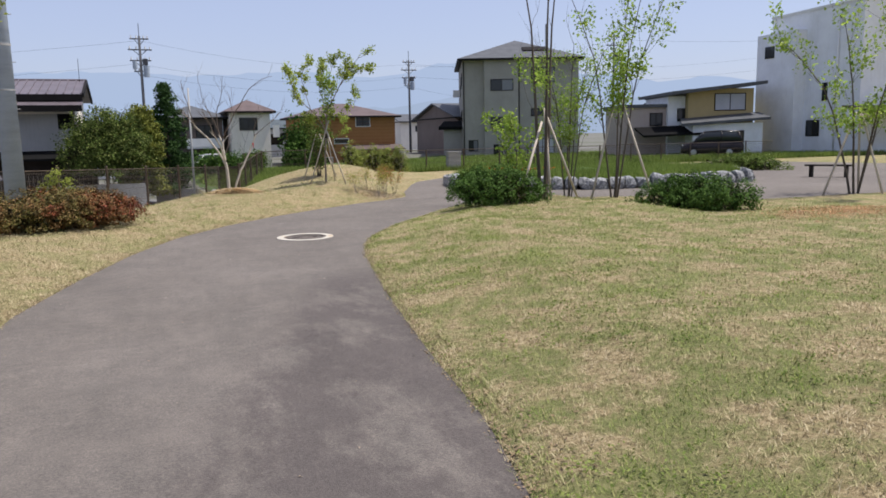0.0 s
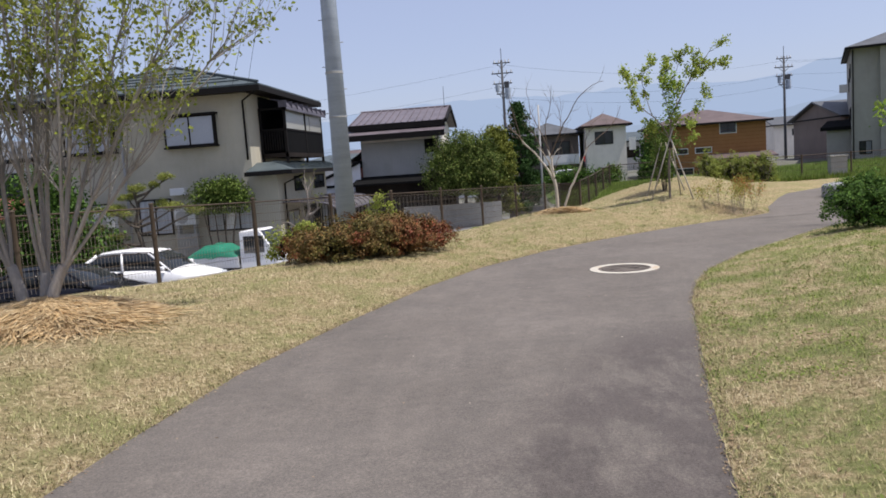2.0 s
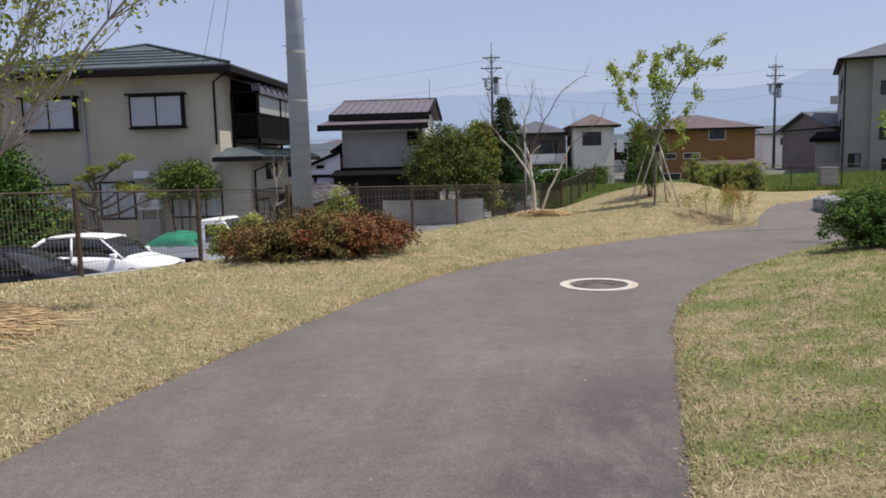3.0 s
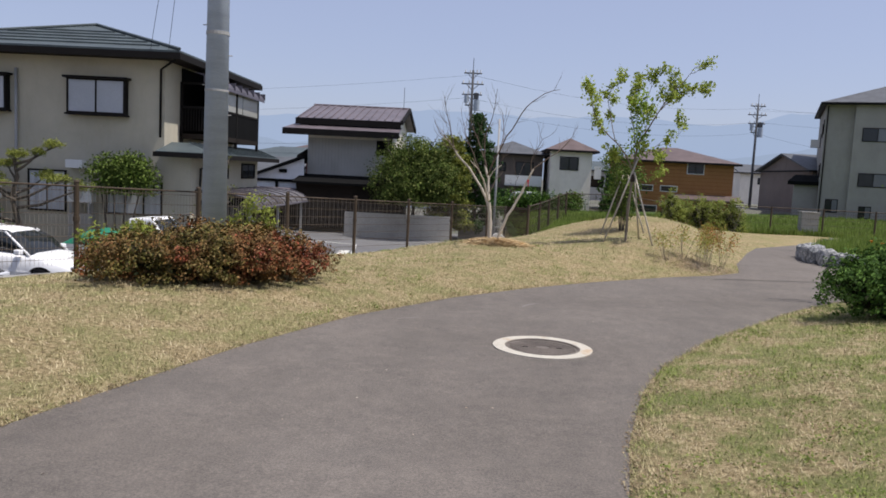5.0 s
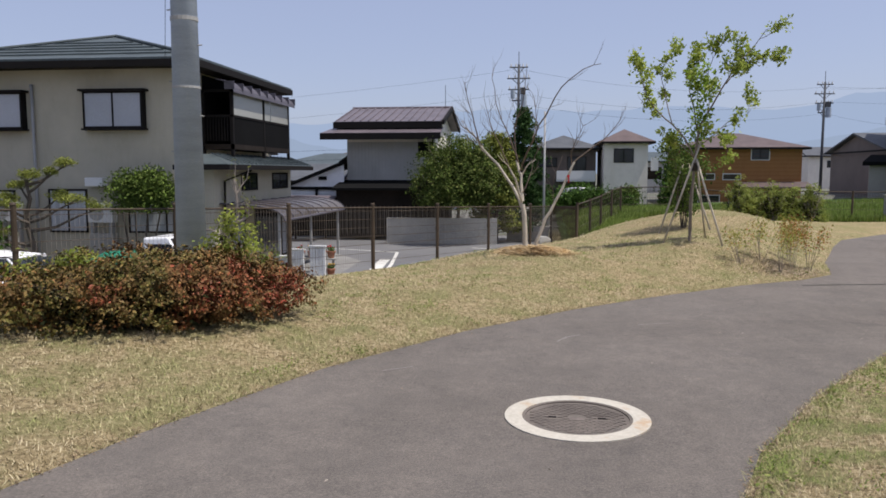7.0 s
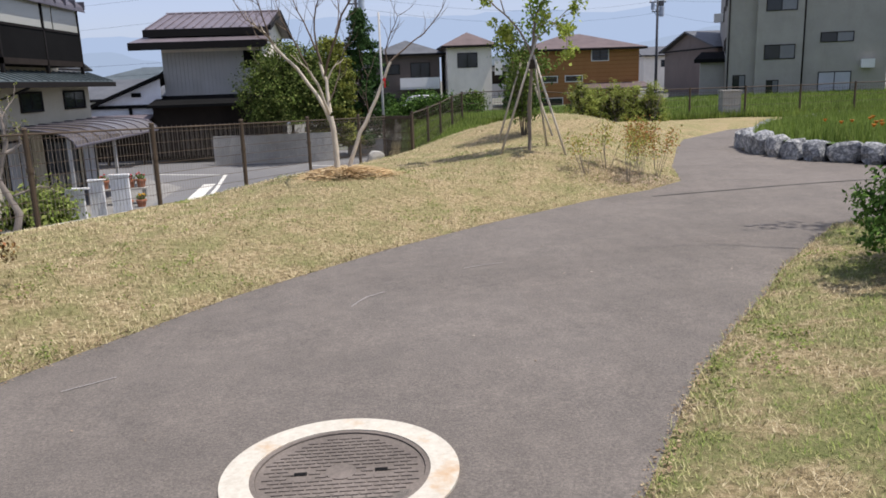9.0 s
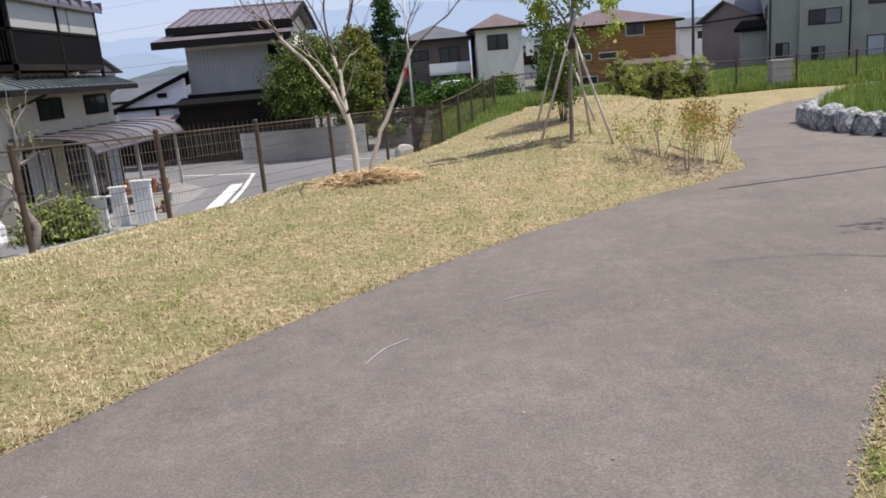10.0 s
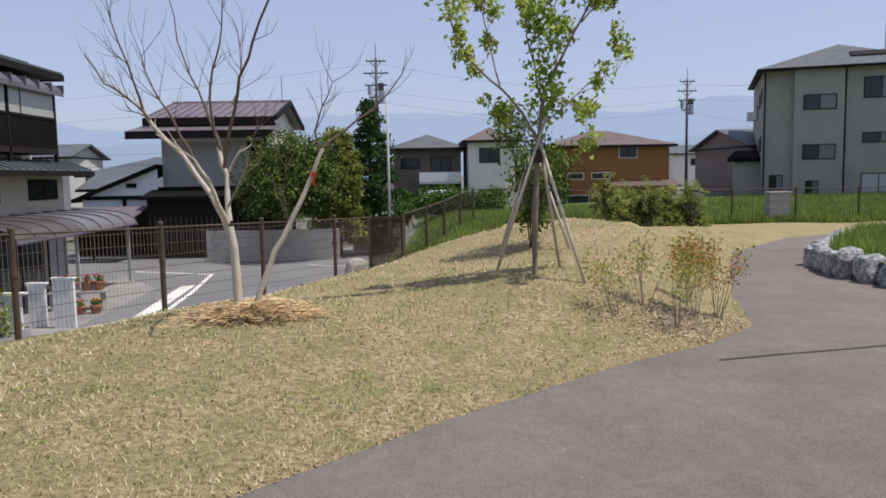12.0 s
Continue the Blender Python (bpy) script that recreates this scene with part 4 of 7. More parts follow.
def leaf_mesh(name, pts, size, mat, parent, aspect=0.55, up=0.4, out=None, label=""):
    """Many small folded leaves, four corners each."""
    n = len(pts)
    nrm = unit(n) + np.array([0, 0, up])
    if out is not None:
        nrm = nrm + out
    nrm /= np.linalg.norm(nrm, axis=1, keepdims=True)
    a = np.cross(nrm, unit(n))
    a /= np.linalg.norm(a, axis=1, keepdims=True) + 1e-9
    b = np.cross(nrm, a)
    s = (size * rng.uniform(0.6, 1.35, n))[:, None]
    droop = nrm * s * 0.18
    v = np.stack([pts - a * s * 0.5 - droop, pts - b * s * aspect * 0.5, pts + a * s * 0.5 - droop, pts + b * s * aspect * 0.5], 1).reshape(-1, 3)
    return bulk(name, v, np.arange(4 * n).reshape(-1, 4), mat, parent, label)


def lumpy(n, rx, ry, rz, lumps=9, fill=0.35, flat=0.0):
    """Points in an uneven crown: a cluster of overlapping clumps over a dome."""
    c = unit(lumps) * np.array([0.62, 0.62, 0.55])
    c[:, 2] = np.abs(c[:, 2]) * (1 - flat) + 0.25
    r = rng.uniform(0.34, 0.6, lumps)
    k = rng.integers(0, lumps, n)
    d = unit(n)
    rad = rng.uniform(0, 1, n) ** fill
    p = c[k] + d * (r[k] * rad)[:, None]
    p[:, 2] = np.abs(p[:, 2])
    return p * np.array([rx, ry, rz]), d


def twig_fan(g, base, n, spread_xy, height, r0, bend=0.25):
    """Thin stems that rise from about one foot and lean apart."""
    tips = []
    for _ in range(n):
        a = rng.uniform(0, 2 * math.pi)
        q = rng.uniform(0.2, 1.0)
        tip = Vector((math.cos(a) * spread_xy[0] * q, math.sin(a) * spread_xy[1] * q, height * rng.uniform(0.7, 1.0)))
        mid = tip * 0.5 + Vector(rng.normal(0, bend * 0.2, 3)) * height
        g.tube([Vector(base) + Vector((tip.x * 0.12, tip.y * 0.12, -0.05)), Vector(base) + mid, Vector(base) + tip], [r0, r0 * 0.7, r0 * 0.3], 5, False)
        tips.append(Vector(base) + tip)
    return tips


def bush(name, label, at, rx, ry, h, mat, n, size, rz=0.0, stems=22, category="shrub", lumps=12, group="", woody=None):
    ob = thing(name, label, category, at_land(*at), rz, group)
    g = Geo()
    twig_fan(g, (0, 0, 0), stems, (rx * 0.85, ry * 0.85), h * 0.85, 0.009)
    part("stem", g, woody or BARK_DARK, ob)["kind"] = "stuff"
    p, d = lumpy(max(60, n // 22), rx, ry, h, lumps, 0.22)
    p, d = np.repeat(p, 22, 0), np.repeat(d, 22, 0)
    p = p + rng.normal(0, size * 0.85, p.shape)
    p[:, 2] = np.abs(p[:, 2]) * 0.92 + 0.02
    leaf_mesh("foliage", p, size, mat, ob, out=d * 1.0)
    # Inner leaves coloured dark, standing in for the shade inside the bush
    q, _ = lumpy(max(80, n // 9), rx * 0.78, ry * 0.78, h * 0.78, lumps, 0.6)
    leaf_mesh("inner_foliage", q + np.array([0, 0, 0.02]), size * 1.7, LEAF_INNER_SHADE, ob, label="inner leaves and twigs, shade given by dark colour")
    return ob


def branch(g, tips, p, d, length, r, depth, lift=0.25, spread_a=0.6, kids=3, sides=6):
    """A limb that forks on; its last twigs are kept as tips."""
    pts, rad = [Vector(p)], [r]
    d = Vector(d).normalized()
    for i in range(3):
        d = (d + Vector(rng.normal(0, 0.14, 3)) + Vector((0, 0, lift * 0.25))).normalized()
        pts.append(pts[-1] + d * length / 3)
        rad.append(r * (1 - 0.2 * (i + 1)))
    g.tube(pts, rad, sides, False)
    tips.append(pts[-1])
    if depth:
        for k in range(kids):
            q = pts[1 + k % 3] if k else pts[-1]
            side = Vector(rng.normal(0, 1, 3)).cross(d).normalized()
            branch(g, tips, q, d + side * spread_a * rng.uniform(0.5, 1.3) + Vector((0, 0, lift)), length * rng.uniform(0.5, 0.75), r * 0.55, depth - 1, lift, spread_a, kids, max(3, sides - 1))


def clusters(tips, per, radius):
    t = np.array([tuple(q) for q in tips])
    k = rng.integers(0, len(t), per)
    return t[k] + rng.normal(0, radius, (per, 3))


rb = Mat("azalea_leaves", 0.6, 0, 0.15)
ri = rb.node("ShaderNodeNewGeometry").outputs["Random Per Island"]
olive = rb.ramp(ri, [(0.0, (0.05, 0.055, 0.016)), (0.4, (0.15, 0.135, 0.034)), (0.7, (0.09, 0.055, 0.022)), (1.0, (0.26, 0.20, 0.06))])
redd = rb.ramp(ri, [(0.0, (0.10, 0.045, 0.02)), (0.4, (0.22, 0.06, 0.034)), (0.75, (0.13, 0.09, 0.03)), (1.0, (0.38, 0.06, 0.04))])
rb.color(rb.mix(rb.ramp(rb.noise(1.3, 4, 0.7), [(0.43, (0, 0, 0)), (0.61, (1, 1, 1))]), olive, redd))
LEAF_RED = rb.m
LEAF_OLIVE = leafy("olive_leaves", [(0.26, 0.32, 0.065), (0.35, 0.40, 0.10), (0.18, 0.24, 0.05), (0.42, 0.44, 0.15)], 1.6, trans=0.35)
LEAF_DARK = leafy("dark_green_leaves", [(0.045, 0.10, 0.02), (0.085, 0.17, 0.03), (0.03, 0.065, 0.014), (0.14, 0.25, 0.05)], 2.0, trans=0.15)
LEAF_MID = leafy("mid_green_leaves", [(0.085, 0.14, 0.028), (0.14, 0.21, 0.04), (0.05, 0.085, 0.018), (0.22, 0.29, 0.075)], 0.8, trans=0.18)
# Very dark leaf tones: shade between the outer leaves put into colour
LEAF_INNER_SHADE = leafy("inner_leaf_shade", [(0.028, 0.035, 0.012), (0.045, 0.045, 0.018), (0.03, 0.024, 0.014)], 1.5, trans=0.05)
LEAF_GARDEN = leafy("garden_tree_leaves", [(0.06, 0.10, 0.02), (0.12, 0.17, 0.035), (0.035, 0.06, 0.014), (0.26, 0.30, 0.09)], 1.1, trans=0.18)
LEAF_WEED = leafy("weed_leaves", [(0.13, 0.19, 0.04), (0.20, 0.26, 0.065), (0.26, 0.30, 0.09)], 0.8, trans=0.2)
LEAF_LIGHT = leafy("young_green_leaves", [(0.24, 0.38, 0.055), (0.33, 0.46, 0.08), (0.17, 0.29, 0.045), (0.43, 0.53, 0.15)], 2.0, trans=0.6)
LEAF_CROWN = leafy("spring_crown_leaves", [(0.33, 0.42, 0.075), (0.42, 0.50, 0.11), (0.22, 0.31, 0.05), (0.50, 0.55, 0.17)], 1.2, trans=0.45)
LEAF_YELLOW = leafy("yellow_green_leaves", [(0.32, 0.38, 0.07), (0.25, 0.31, 0.055), (0.40, 0.43, 0.12), (0.18, 0.24, 0.045)], 2.0, trans=0.4)
LEAF_SPROUT = leafy("sprouting_leaves", [(0.36, 0.41, 0.09), (0.44, 0.44, 0.14), (0.28, 0.33, 0.07), (0.46, 0.40, 0.14), (0.50, 0.17, 0.08)], 2.0, trans=0.4)
LEAF_PINE = leafy("pine_needles", [(0.20, 0.25, 0.05), (0.30, 0.32, 0.08), (0.12, 0.15, 0.035)], 2.0)
LEAF_CEDAR = leafy("conifer_leaves", [(0.035, 0.08, 0.025), (0.06, 0.12, 0.035), (0.02, 0.05, 0.016)], 1.5)
LEAF_CEDAR_L = leafy("light_conifer_leaves", [(0.20, 0.23, 0.045), (0.30, 0.32, 0.075), (0.11, 0.14, 0.03)], 1.5)
STRAW_M = leafy("straw", [(0.52, 0.37, 0.20), (0.66, 0.51, 0.30), (0.38, 0.26, 0.14), (0.74, 0.62, 0.41)], 3.0, 0.8, 0.1)
LITTER_M = leafy("leaf_litter", [(0.46, 0.37, 0.26), (0.56, 0.46, 0.35), (0.30, 0.22, 0.15), (0.62, 0.54, 0.43)], 3.0, 0.9, 0.05)

LEAF_SHOOT = leafy("reddish_shoots", [(0.28, 0.34, 0.07), (0.36, 0.38, 0.09), (0.46, 0.20, 0.08), (0.34, 0.36, 0.08), (0.52, 0.13, 0.07), (0.26, 0.31, 0.06)], 2.0, trans=0.35)
STEM_M = plain("grey_twigs", (0.34, 0.29, 0.22), 0.9)
# the red-leaved bush by the path
bush("azalea_bush", "wide azalea bush with red-brown and green leaves", (-1.33, 14.46), 1.46, 0.95, 0.57, LEAF_RED, 54000, 0.037, 42, 60, lumps=26)
bush("shrub", "small yellow-green shrub against the azalea bush", (-2.75, 15.35), 0.62, 0.42, 0.58, LEAF_YELLOW, 3000, 0.055, 30, 14)
bush("shrub", "loose green shrub growing beside the concrete pole", (-1.55, 16.9), 0.42, 0.4, 0.86, LEAF_YELLOW, 1200, 0.06, 0, 12)
bush("shrub", "dense dark green shrub at the edge of the path", (6.8, 14.65), 1.15, 0.92, 0.7, LEAF_DARK, 22000, 0.045, 0, 40, lumps=22)
bush("hedge", "rounded dark green clipped shrub on the lawn", (10.45, 12.75), 1.3, 0.72, 0.62, LEAF_DARK, 18000, 0.05, -56, 30, lumps=30)
bush("shrub", "low green shrub beside the plaza", (24.7, 27.2), 2.0, 1.1, 0.75, LEAF_MID, 5000, 0.09, -60, 20, lumps=18)
for k, (bx, by) in enumerate(((8.55, 33.2), (9.15, 33.6), (9.75, 33.4), (10.3, 33.7), (10.8, 33.3))):
    bush("shrub", "bright green shrub in a row along the far bank", (bx, by), 0.55, 0.55, (1.12, 1.0, 1.15, 0.98, 1.05)[k], LEAF_OLIVE, 3200, 0.062, 20 * k, 30, lumps=14, group="shrubs on the far bank", woody=BARK_PALE)
for k, (bx, by, hh) in enumerate(((5.45, 20.5, 0.62), (5.85, 20.9, 0.68), (6.0, 20.4, 0.74), (6.35, 20.8, 0.92), (6.66, 21.05, 0.84), (6.5, 21.5, 0.7))):
    ob = thing("shrub", "sparse young shrub with pale twigs and reddish shoots", "shrub", at_land(bx, by), 37 * k, "sparse shrubs on the bed")
    g = Geo()
    tips = twig_fan(g, (0, 0, 0), 6, (0.28, 0.28), hh, 0.005, 0.3)
    part("stem", g, STEM_M, ob)["kind"] = "stuff"
    tt = [Vector((t.x * f, t.y * f, t.z * f)) for t in tips for f in (0.62, 0.75, 0.85, 0.93, 1.0)]
    leaf_mesh("foliage", clusters(tt, 330 if k < 3 else 620, 0.06), 0.036, LEAF_SHOOT if k >= 3 else LEAF_SPROUT, ob)


def blades(n, region, length, width, mat, name, tilt=1.0, label="", parent=None):
    """Single tapering blades that lie and lean every way. region(n) gives places."""
    xy = region(n)
    n = len(xy)
    z = land(xy[:, 0], xy[:, 1])
    root = np.column_stack([xy, z - 0.004])
    a = rng.uniform(0, 2 * math.pi, n)
    lean = rng.uniform(0.35, 1.02, n) * tilt
    L = length * rng.uniform(0.5, 1.4, n)
    d = np.column_stack([np.cos(a) * np.sin(lean * 1.45), np.sin(a) * np.sin(lean * 1.45), np.cos(lean * 1.45)]) * L[:, None]
    w = width if np.ndim(width) else np.full(n, width)
    s = np.column_stack([-np.sin(a), np.cos(a), np.zeros(n)]) * (w[:n] / 2)[:, None]
    v = np.stack([root - s, root + s, root + d], 1).reshape(-1, 3)
    return bulk(name, v, np.arange(3 * n).reshape(-1, 3), mat, parent, label)


# mown lawn: single blades near the path, in straw and green
gm = Mat("lawn_blades", 0.85, 0, 0.1)
isl = gm.node("ShaderNodeNewGeometry").outputs["Random Per Island"]
dry = gm.ramp(isl, [(0.0, (0.17, 0.135, 0.07)), (0.3, (0.42, 0.345, 0.20)), (0.7, (0.66, 0.565, 0.37)), (1.0, (0.27, 0.215, 0.12))])
grn = gm.ramp(isl, [(0.0, (0.09, 0.15, 0.03)), (0.4, (0.18, 0.25, 0.05)), (0.7, (0.40, 0.37, 0.15)), (1.0, (0.22, 0.285, 0.075))])
gm.color(gm.mix(far_side(gm, gm.ramp(gm.noise(1.7, 8, 0.8), [(0.43, (0, 0, 0)), (0.6, (1, 1, 1))])), dry, grn))
LAWN_M = gm.m
WALK = [(0.0, 0.0), (1.3, 4.0), (2.1, 8.5), (2.9, 11.5), (3.6, 13.2)]


def near_walk(X, Y):
    best = np.full(np.shape(X), 1e9)
    for (x0, y0), (x1, y1) in zip(WALK, WALK[1:]):
        dx, dy = x1 - x0, y1 - y0
        t = np.clip(((X - x0) * dx + (Y - y0) * dy) / (dx * dx + dy * dy), 0, 1)
        best = np.minimum(best, np.hypot(X - x0 - t * dx, Y - y0 - t * dy))
    return best


def lawn(n, lo=(-7, 0.5), hi=(14, 30), near=2.6, edge=0.0):
    X, Y = rng.uniform(lo[0], hi[0], n), rng.uniform(lo[1], hi[1], n)
    sd = to_edge(X, Y, ASPHALT)
    w = 1.0 / (1 + (near_walk(X, Y) / near) ** 2)
    keep = (sd > edge) & (beyond(X, Y) < -0.03) & (rng.uniform(0, 1, n) < w * 1.6)
    return np.column_stack([X, Y])[keep]


spots = lawn(1900000)
dist = near_walk(spots[:, 0], spots[:, 1])
ob = blades(len(spots), lambda n: spots, 0.04, 0.0038 + 0.0011 * dist, LAWN_M, "grass")
tagged(ob, "short dry lawn grass, straw with green patches", "grass", kind="stuff")
tufts = lawn(900000, edge=-0.02)
sd_t = to_edge(tufts[:, 0], tufts[:, 1], ASPHALT)
tufts = tufts[sd_t < 0.16 + 0.05 * np.sin(tufts[:, 1] * 5)]
ob = blades(len(tufts), lambda n: tufts, 0.055, 0.005, LAWN_M, "grass", 0.85)
tagged(ob, "ragged grass fringe along the asphalt edge", "grass", kind="stuff")

# soil crumbs and dry bits on the asphalt's ragged edge
bits = lawn(700000, (-4, 0.5), (10, 24), 3.0, -0.1)
sd_b = to_edge(bits[:, 0], bits[:, 1], ASPHALT)
bits = bits[(sd_b < 0.06) & (rng.uniform(0, 1, len(bits)) < np.clip((sd_b + 0.1) / 0.1, 0, 1) ** 2 * 0.9)]
SOIL_M = leafy("soil_crumbs", [(0.20, 0.14, 0.09), (0.30, 0.22, 0.14), (0.13, 0.095, 0.065), (0.42, 0.34, 0.22)], 3.0, 0.95, 0.0)
ob = leaf_mesh("soil", np.column_stack([bits, land(bits[:, 0], bits[:, 1]) + 0.012]), 0.016, SOIL_M, None, 0.8, 5.0)
tagged(ob, "brown soil crumbs and dry bits along the asphalt edge", "soil", kind="stuff")

# bare soil and dead thatch on the lawn's worn margin
X, Y = rng.uniform(1.0, 6.5, 60000), rng.uniform(0.8, 16, 60000)
sd_m = to_edge(X, Y, ASPHALT)
wear = np.clip(1 - sd_m / 0.5, 0, 1) * (0.55 + 0.45 * np.sin(Y * 1.9 + np.sin(Y * 4.3))) * smooth(16, 7, Y)
ok = (sd_m > 0) & (rng.uniform(0, 1, 60000) < wear)
ob = leaf_mesh("thatch", np.column_stack([X[ok], Y[ok], land(X[ok], Y[ok]) + rng.uniform(0.004, 0.02, ok.sum())]), 0.032, SOIL_M, None, 0.35, 2.5)
tagged(ob, "brown dead thatch and soil on the worn lawn margin", "thatch", kind="stuff")

# low broad-leaved weeds among the grass
seeds = lawn(26000, (0, 0.5), (14, 24), 3.2, 0.02)
seeds = seeds[(np.sin(seeds[:, 0] * 2.3 + np.sin(seeds[:, 1] * 1.7)) + np.sin(seeds[:, 1] * 2.9) > 0.0)][:1500]
seeds = np.repeat(seeds, 16, 0) + rng.normal(0, 0.045, (len(seeds) * 16, 2))
seeds = seeds[to_edge(seeds[:, 0], seeds[:, 1], ASPHALT) > 0.02]
ob = leaf_mesh("weeds", np.column_stack([seeds, land(seeds[:, 0], seeds[:, 1]) + rng.uniform(0.012, 0.04, len(seeds))]), 0.02, LEAF_WEED, None, 0.6, 1.2)
tagged(ob, "low green broad-leaved weeds scattered in the lawn", "weeds", kind="stuff")


def rings(x, y, rx, ry, n):
    a, q = rng.uniform(0, 2 * math.pi, n), np.sqrt(rng.uniform(0, 1, n))
    return np.column_stack([x + np.cos(a) * rx * q, y + np.sin(a) * ry * q])


def straw_pile(x, y, rx, ry, n, length, h, rz):
    """Long straws laid round a trunk."""
    ob = thing("straw_mulch", "heap of pale straw mulch round a tree", "mulch", at_land(x, y))
    xy = rings(0, 0, rx, ry, n) * rng.uniform(0.55, 1.0, (n, 1)) * (1 + 0.12 * rng.normal(size=(n, 1)))
    q = np.hypot(xy[:, 0] / rx, xy[:, 1] / ry)
    z = h * np.clip(1 - q ** 1.6, 0, 1) * rng.uniform(0.3, 1.0, n) + 0.015
    z = z + land(xy[:, 0] + x, xy[:, 1] + y) - float(land(x, y))
    a = np.arctan2(xy[:, 1], xy[:, 0]) + rng.normal(0, 0.42, n)
    L = length * rng.uniform(0.4, 1.2, n)
    d = np.column_stack([np.cos(a) * L, np.sin(a) * L, -h * 0.45 * rng.uniform(0.2, 1, n) + 0.03])
    s = np.column_stack([-np.sin(a), np.cos(a), rng.normal(0, 0.5, n)]) * 0.0025
    p = np.column_stack([xy, z])
    v = np.stack([p - d / 2 - s, p - d / 2 + s, p + d / 2 + s, p + d / 2 - s], 1).reshape(-1, 3)
    bulk("straw", v, np.arange(4 * n).reshape(-1, 4), STRAW_M, ob)
    return ob


straw_pile(-3.45, 9.1, 1.12, 0.95, 20000, 0.36, 0.2, 0)
straw_pile(2.15, 19.85, 0.62, 0.5, 6000, 0.16, 0.06, 0)

MULCH_M = leafy("orange_mulch", [(0.42, 0.22, 0.11), (0.52, 0.30, 0.17), (0.30, 0.15, 0.07), (0.55, 0.38, 0.24)], 3.0, 0.9, 0.05)
# leaf litter under the sparse shrubs, and the bed by the plaza
for (lx, ly, rx, ry, n, lab) in ((6.1, 20.6, 0.8, 0.7, 3600, "pale dry leaf litter round the sparse shrubs"), (11.9, 10.7, 1.6, 0.9, 5000, "orange-brown leaf litter on a planting bed")):
    xy = np.column_stack([rng.normal(lx, rx * 0.52, n), rng.normal(ly, ry * 0.52, n)])
    xy = xy[to_edge(xy[:, 0], xy[:, 1], ASPHALT) > 0]
    p = np.column_stack([xy, land(xy[:, 0], xy[:, 1]) + 0.02])
    ob = leaf_mesh("leaf_litter", p, 0.026, LITTER_M if lx < 8 else MULCH_M, None, 0.7, 5.0)
    tagged(ob, lab, "leaf litter", kind="stuff")

# ---- trees ----
def limb(g, tips, pts, r0, r1, twigs, length, depth=1, lift=0.35, spread_a=0.7, fine_g=None):
    """A limb along a smooth line, with side twigs on its upper half."""
    P = [Vector(p) for p in pts]
    fine = []
    for i in range(len(P) - 1):
        a, b = P[max(i - 1, 0)], P[min(i + 2, len(P) - 1)]
        for s in (0, 0.5):
            t = s
            m0, m1 = (P[i + 1] - a) * 0.5, (b - P[i]) * 0.5
            fine.append(P[i] * (2 * t ** 3 - 3 * t ** 2 + 1) + m0 * (t ** 3 - 2 * t ** 2 + t) + P[i + 1] * (-2 * t ** 3 + 3 * t ** 2) + m1 * (t ** 3 - t ** 2))
    fine.append(P[-1])
    k = len(fine)
    fine = [f + Vector(rng.normal(0, 0.008, 3)) for f in fine]
    rad = [r0 + (r1 - r0) * i / (k - 1) for i in range(k)]
    if fine_g and k > 6:
        cut = k // 2
        g.tube(fine[:cut + 1], rad[:cut + 1], 7, False)
        fine_g.tube(fine[cut:], rad[cut:], 7, False)
    else:
        g.tube(fine, rad, 7, False)
    tips.append(fine[-1])
    for _ in range(twigs):
        i = rng.integers(k // 3, k)
        d = (fine[min(i + 1, k - 1)] - fine[max(i - 1, 0)]).normalized()
        side = Vector(rng.normal(0, 1, 3)).cross(d).normalized()
        branch(fine_g or g, tips, fine[i], d + side * spread_a, length * rng.uniform(0.5, 1.1), max(0.004, r1 * 0.9), depth, lift, 0.55, 2, 4)


# bare tree with two pale stems
t2 = thing("tree", "bare young tree with two pale forked stems", "tree", at_land(2.01, 19.93))
g, tips, twig_g = Geo(), [], Geo()
limb(g, tips, [(0, 0, -0.2), (-0.01, 0, 0.3), (-0.04, 0, 0.7)], 0.042, 0.036, 0, 0)
limb(g, tips, [(-0.04, 0, 0.66), (-0.2, 0.05, 0.98), (-0.44, 0.1, 1.33), (-0.69, 0.12, 1.59), (-0.76, 0.1, 1.74)], 0.027, 0.014, 3, 0.3)
limb(twig_g, tips, [(-0.75, 0.1, 1.72), (-0.8, 0.06, 1.96), (-0.88, 0, 2.25), (-0.97, -0.05, 2.6)], 0.012, 0.004, 9, 0.34)
limb(twig_g, tips, [(-0.7, 0.1, 1.63), (-0.84, 0, 1.81), (-0.98, -0.1, 1.93), (-1.12, -0.15, 2.15)], 0.009, 0.0035, 8, 0.28)
limb(twig_g, tips, [(-0.74, 0.1, 1.66), (-0.89, 0.2, 1.72), (-0.97, 0.25, 1.83)], 0.006, 0.003, 3, 0.2)
limb(g, tips, [(-0.05, 0, 0.74), (-0.11, -0.1, 0.92), (-0.18, -0.18, 1.12), (-0.25, -0.24, 1.28)], 0.022, 0.014, 1, 0.3)
limb(twig_g, tips, [(-0.25, -0.24, 1.26), (-0.33, -0.3, 1.48), (-0.42, -0.35, 1.66), (-0.5, -0.4, 1.85), (-0.58, -0.42, 2.1)], 0.0125, 0.004, 9, 0.32)
limb(g, tips, [(-0.04, 0, 0.76), (-0.06, 0.08, 1.03), (-0.1, 0.12, 1.24), (-0.14, 0.15, 1.4)], 0.026, 0.018, 1, 0.3)
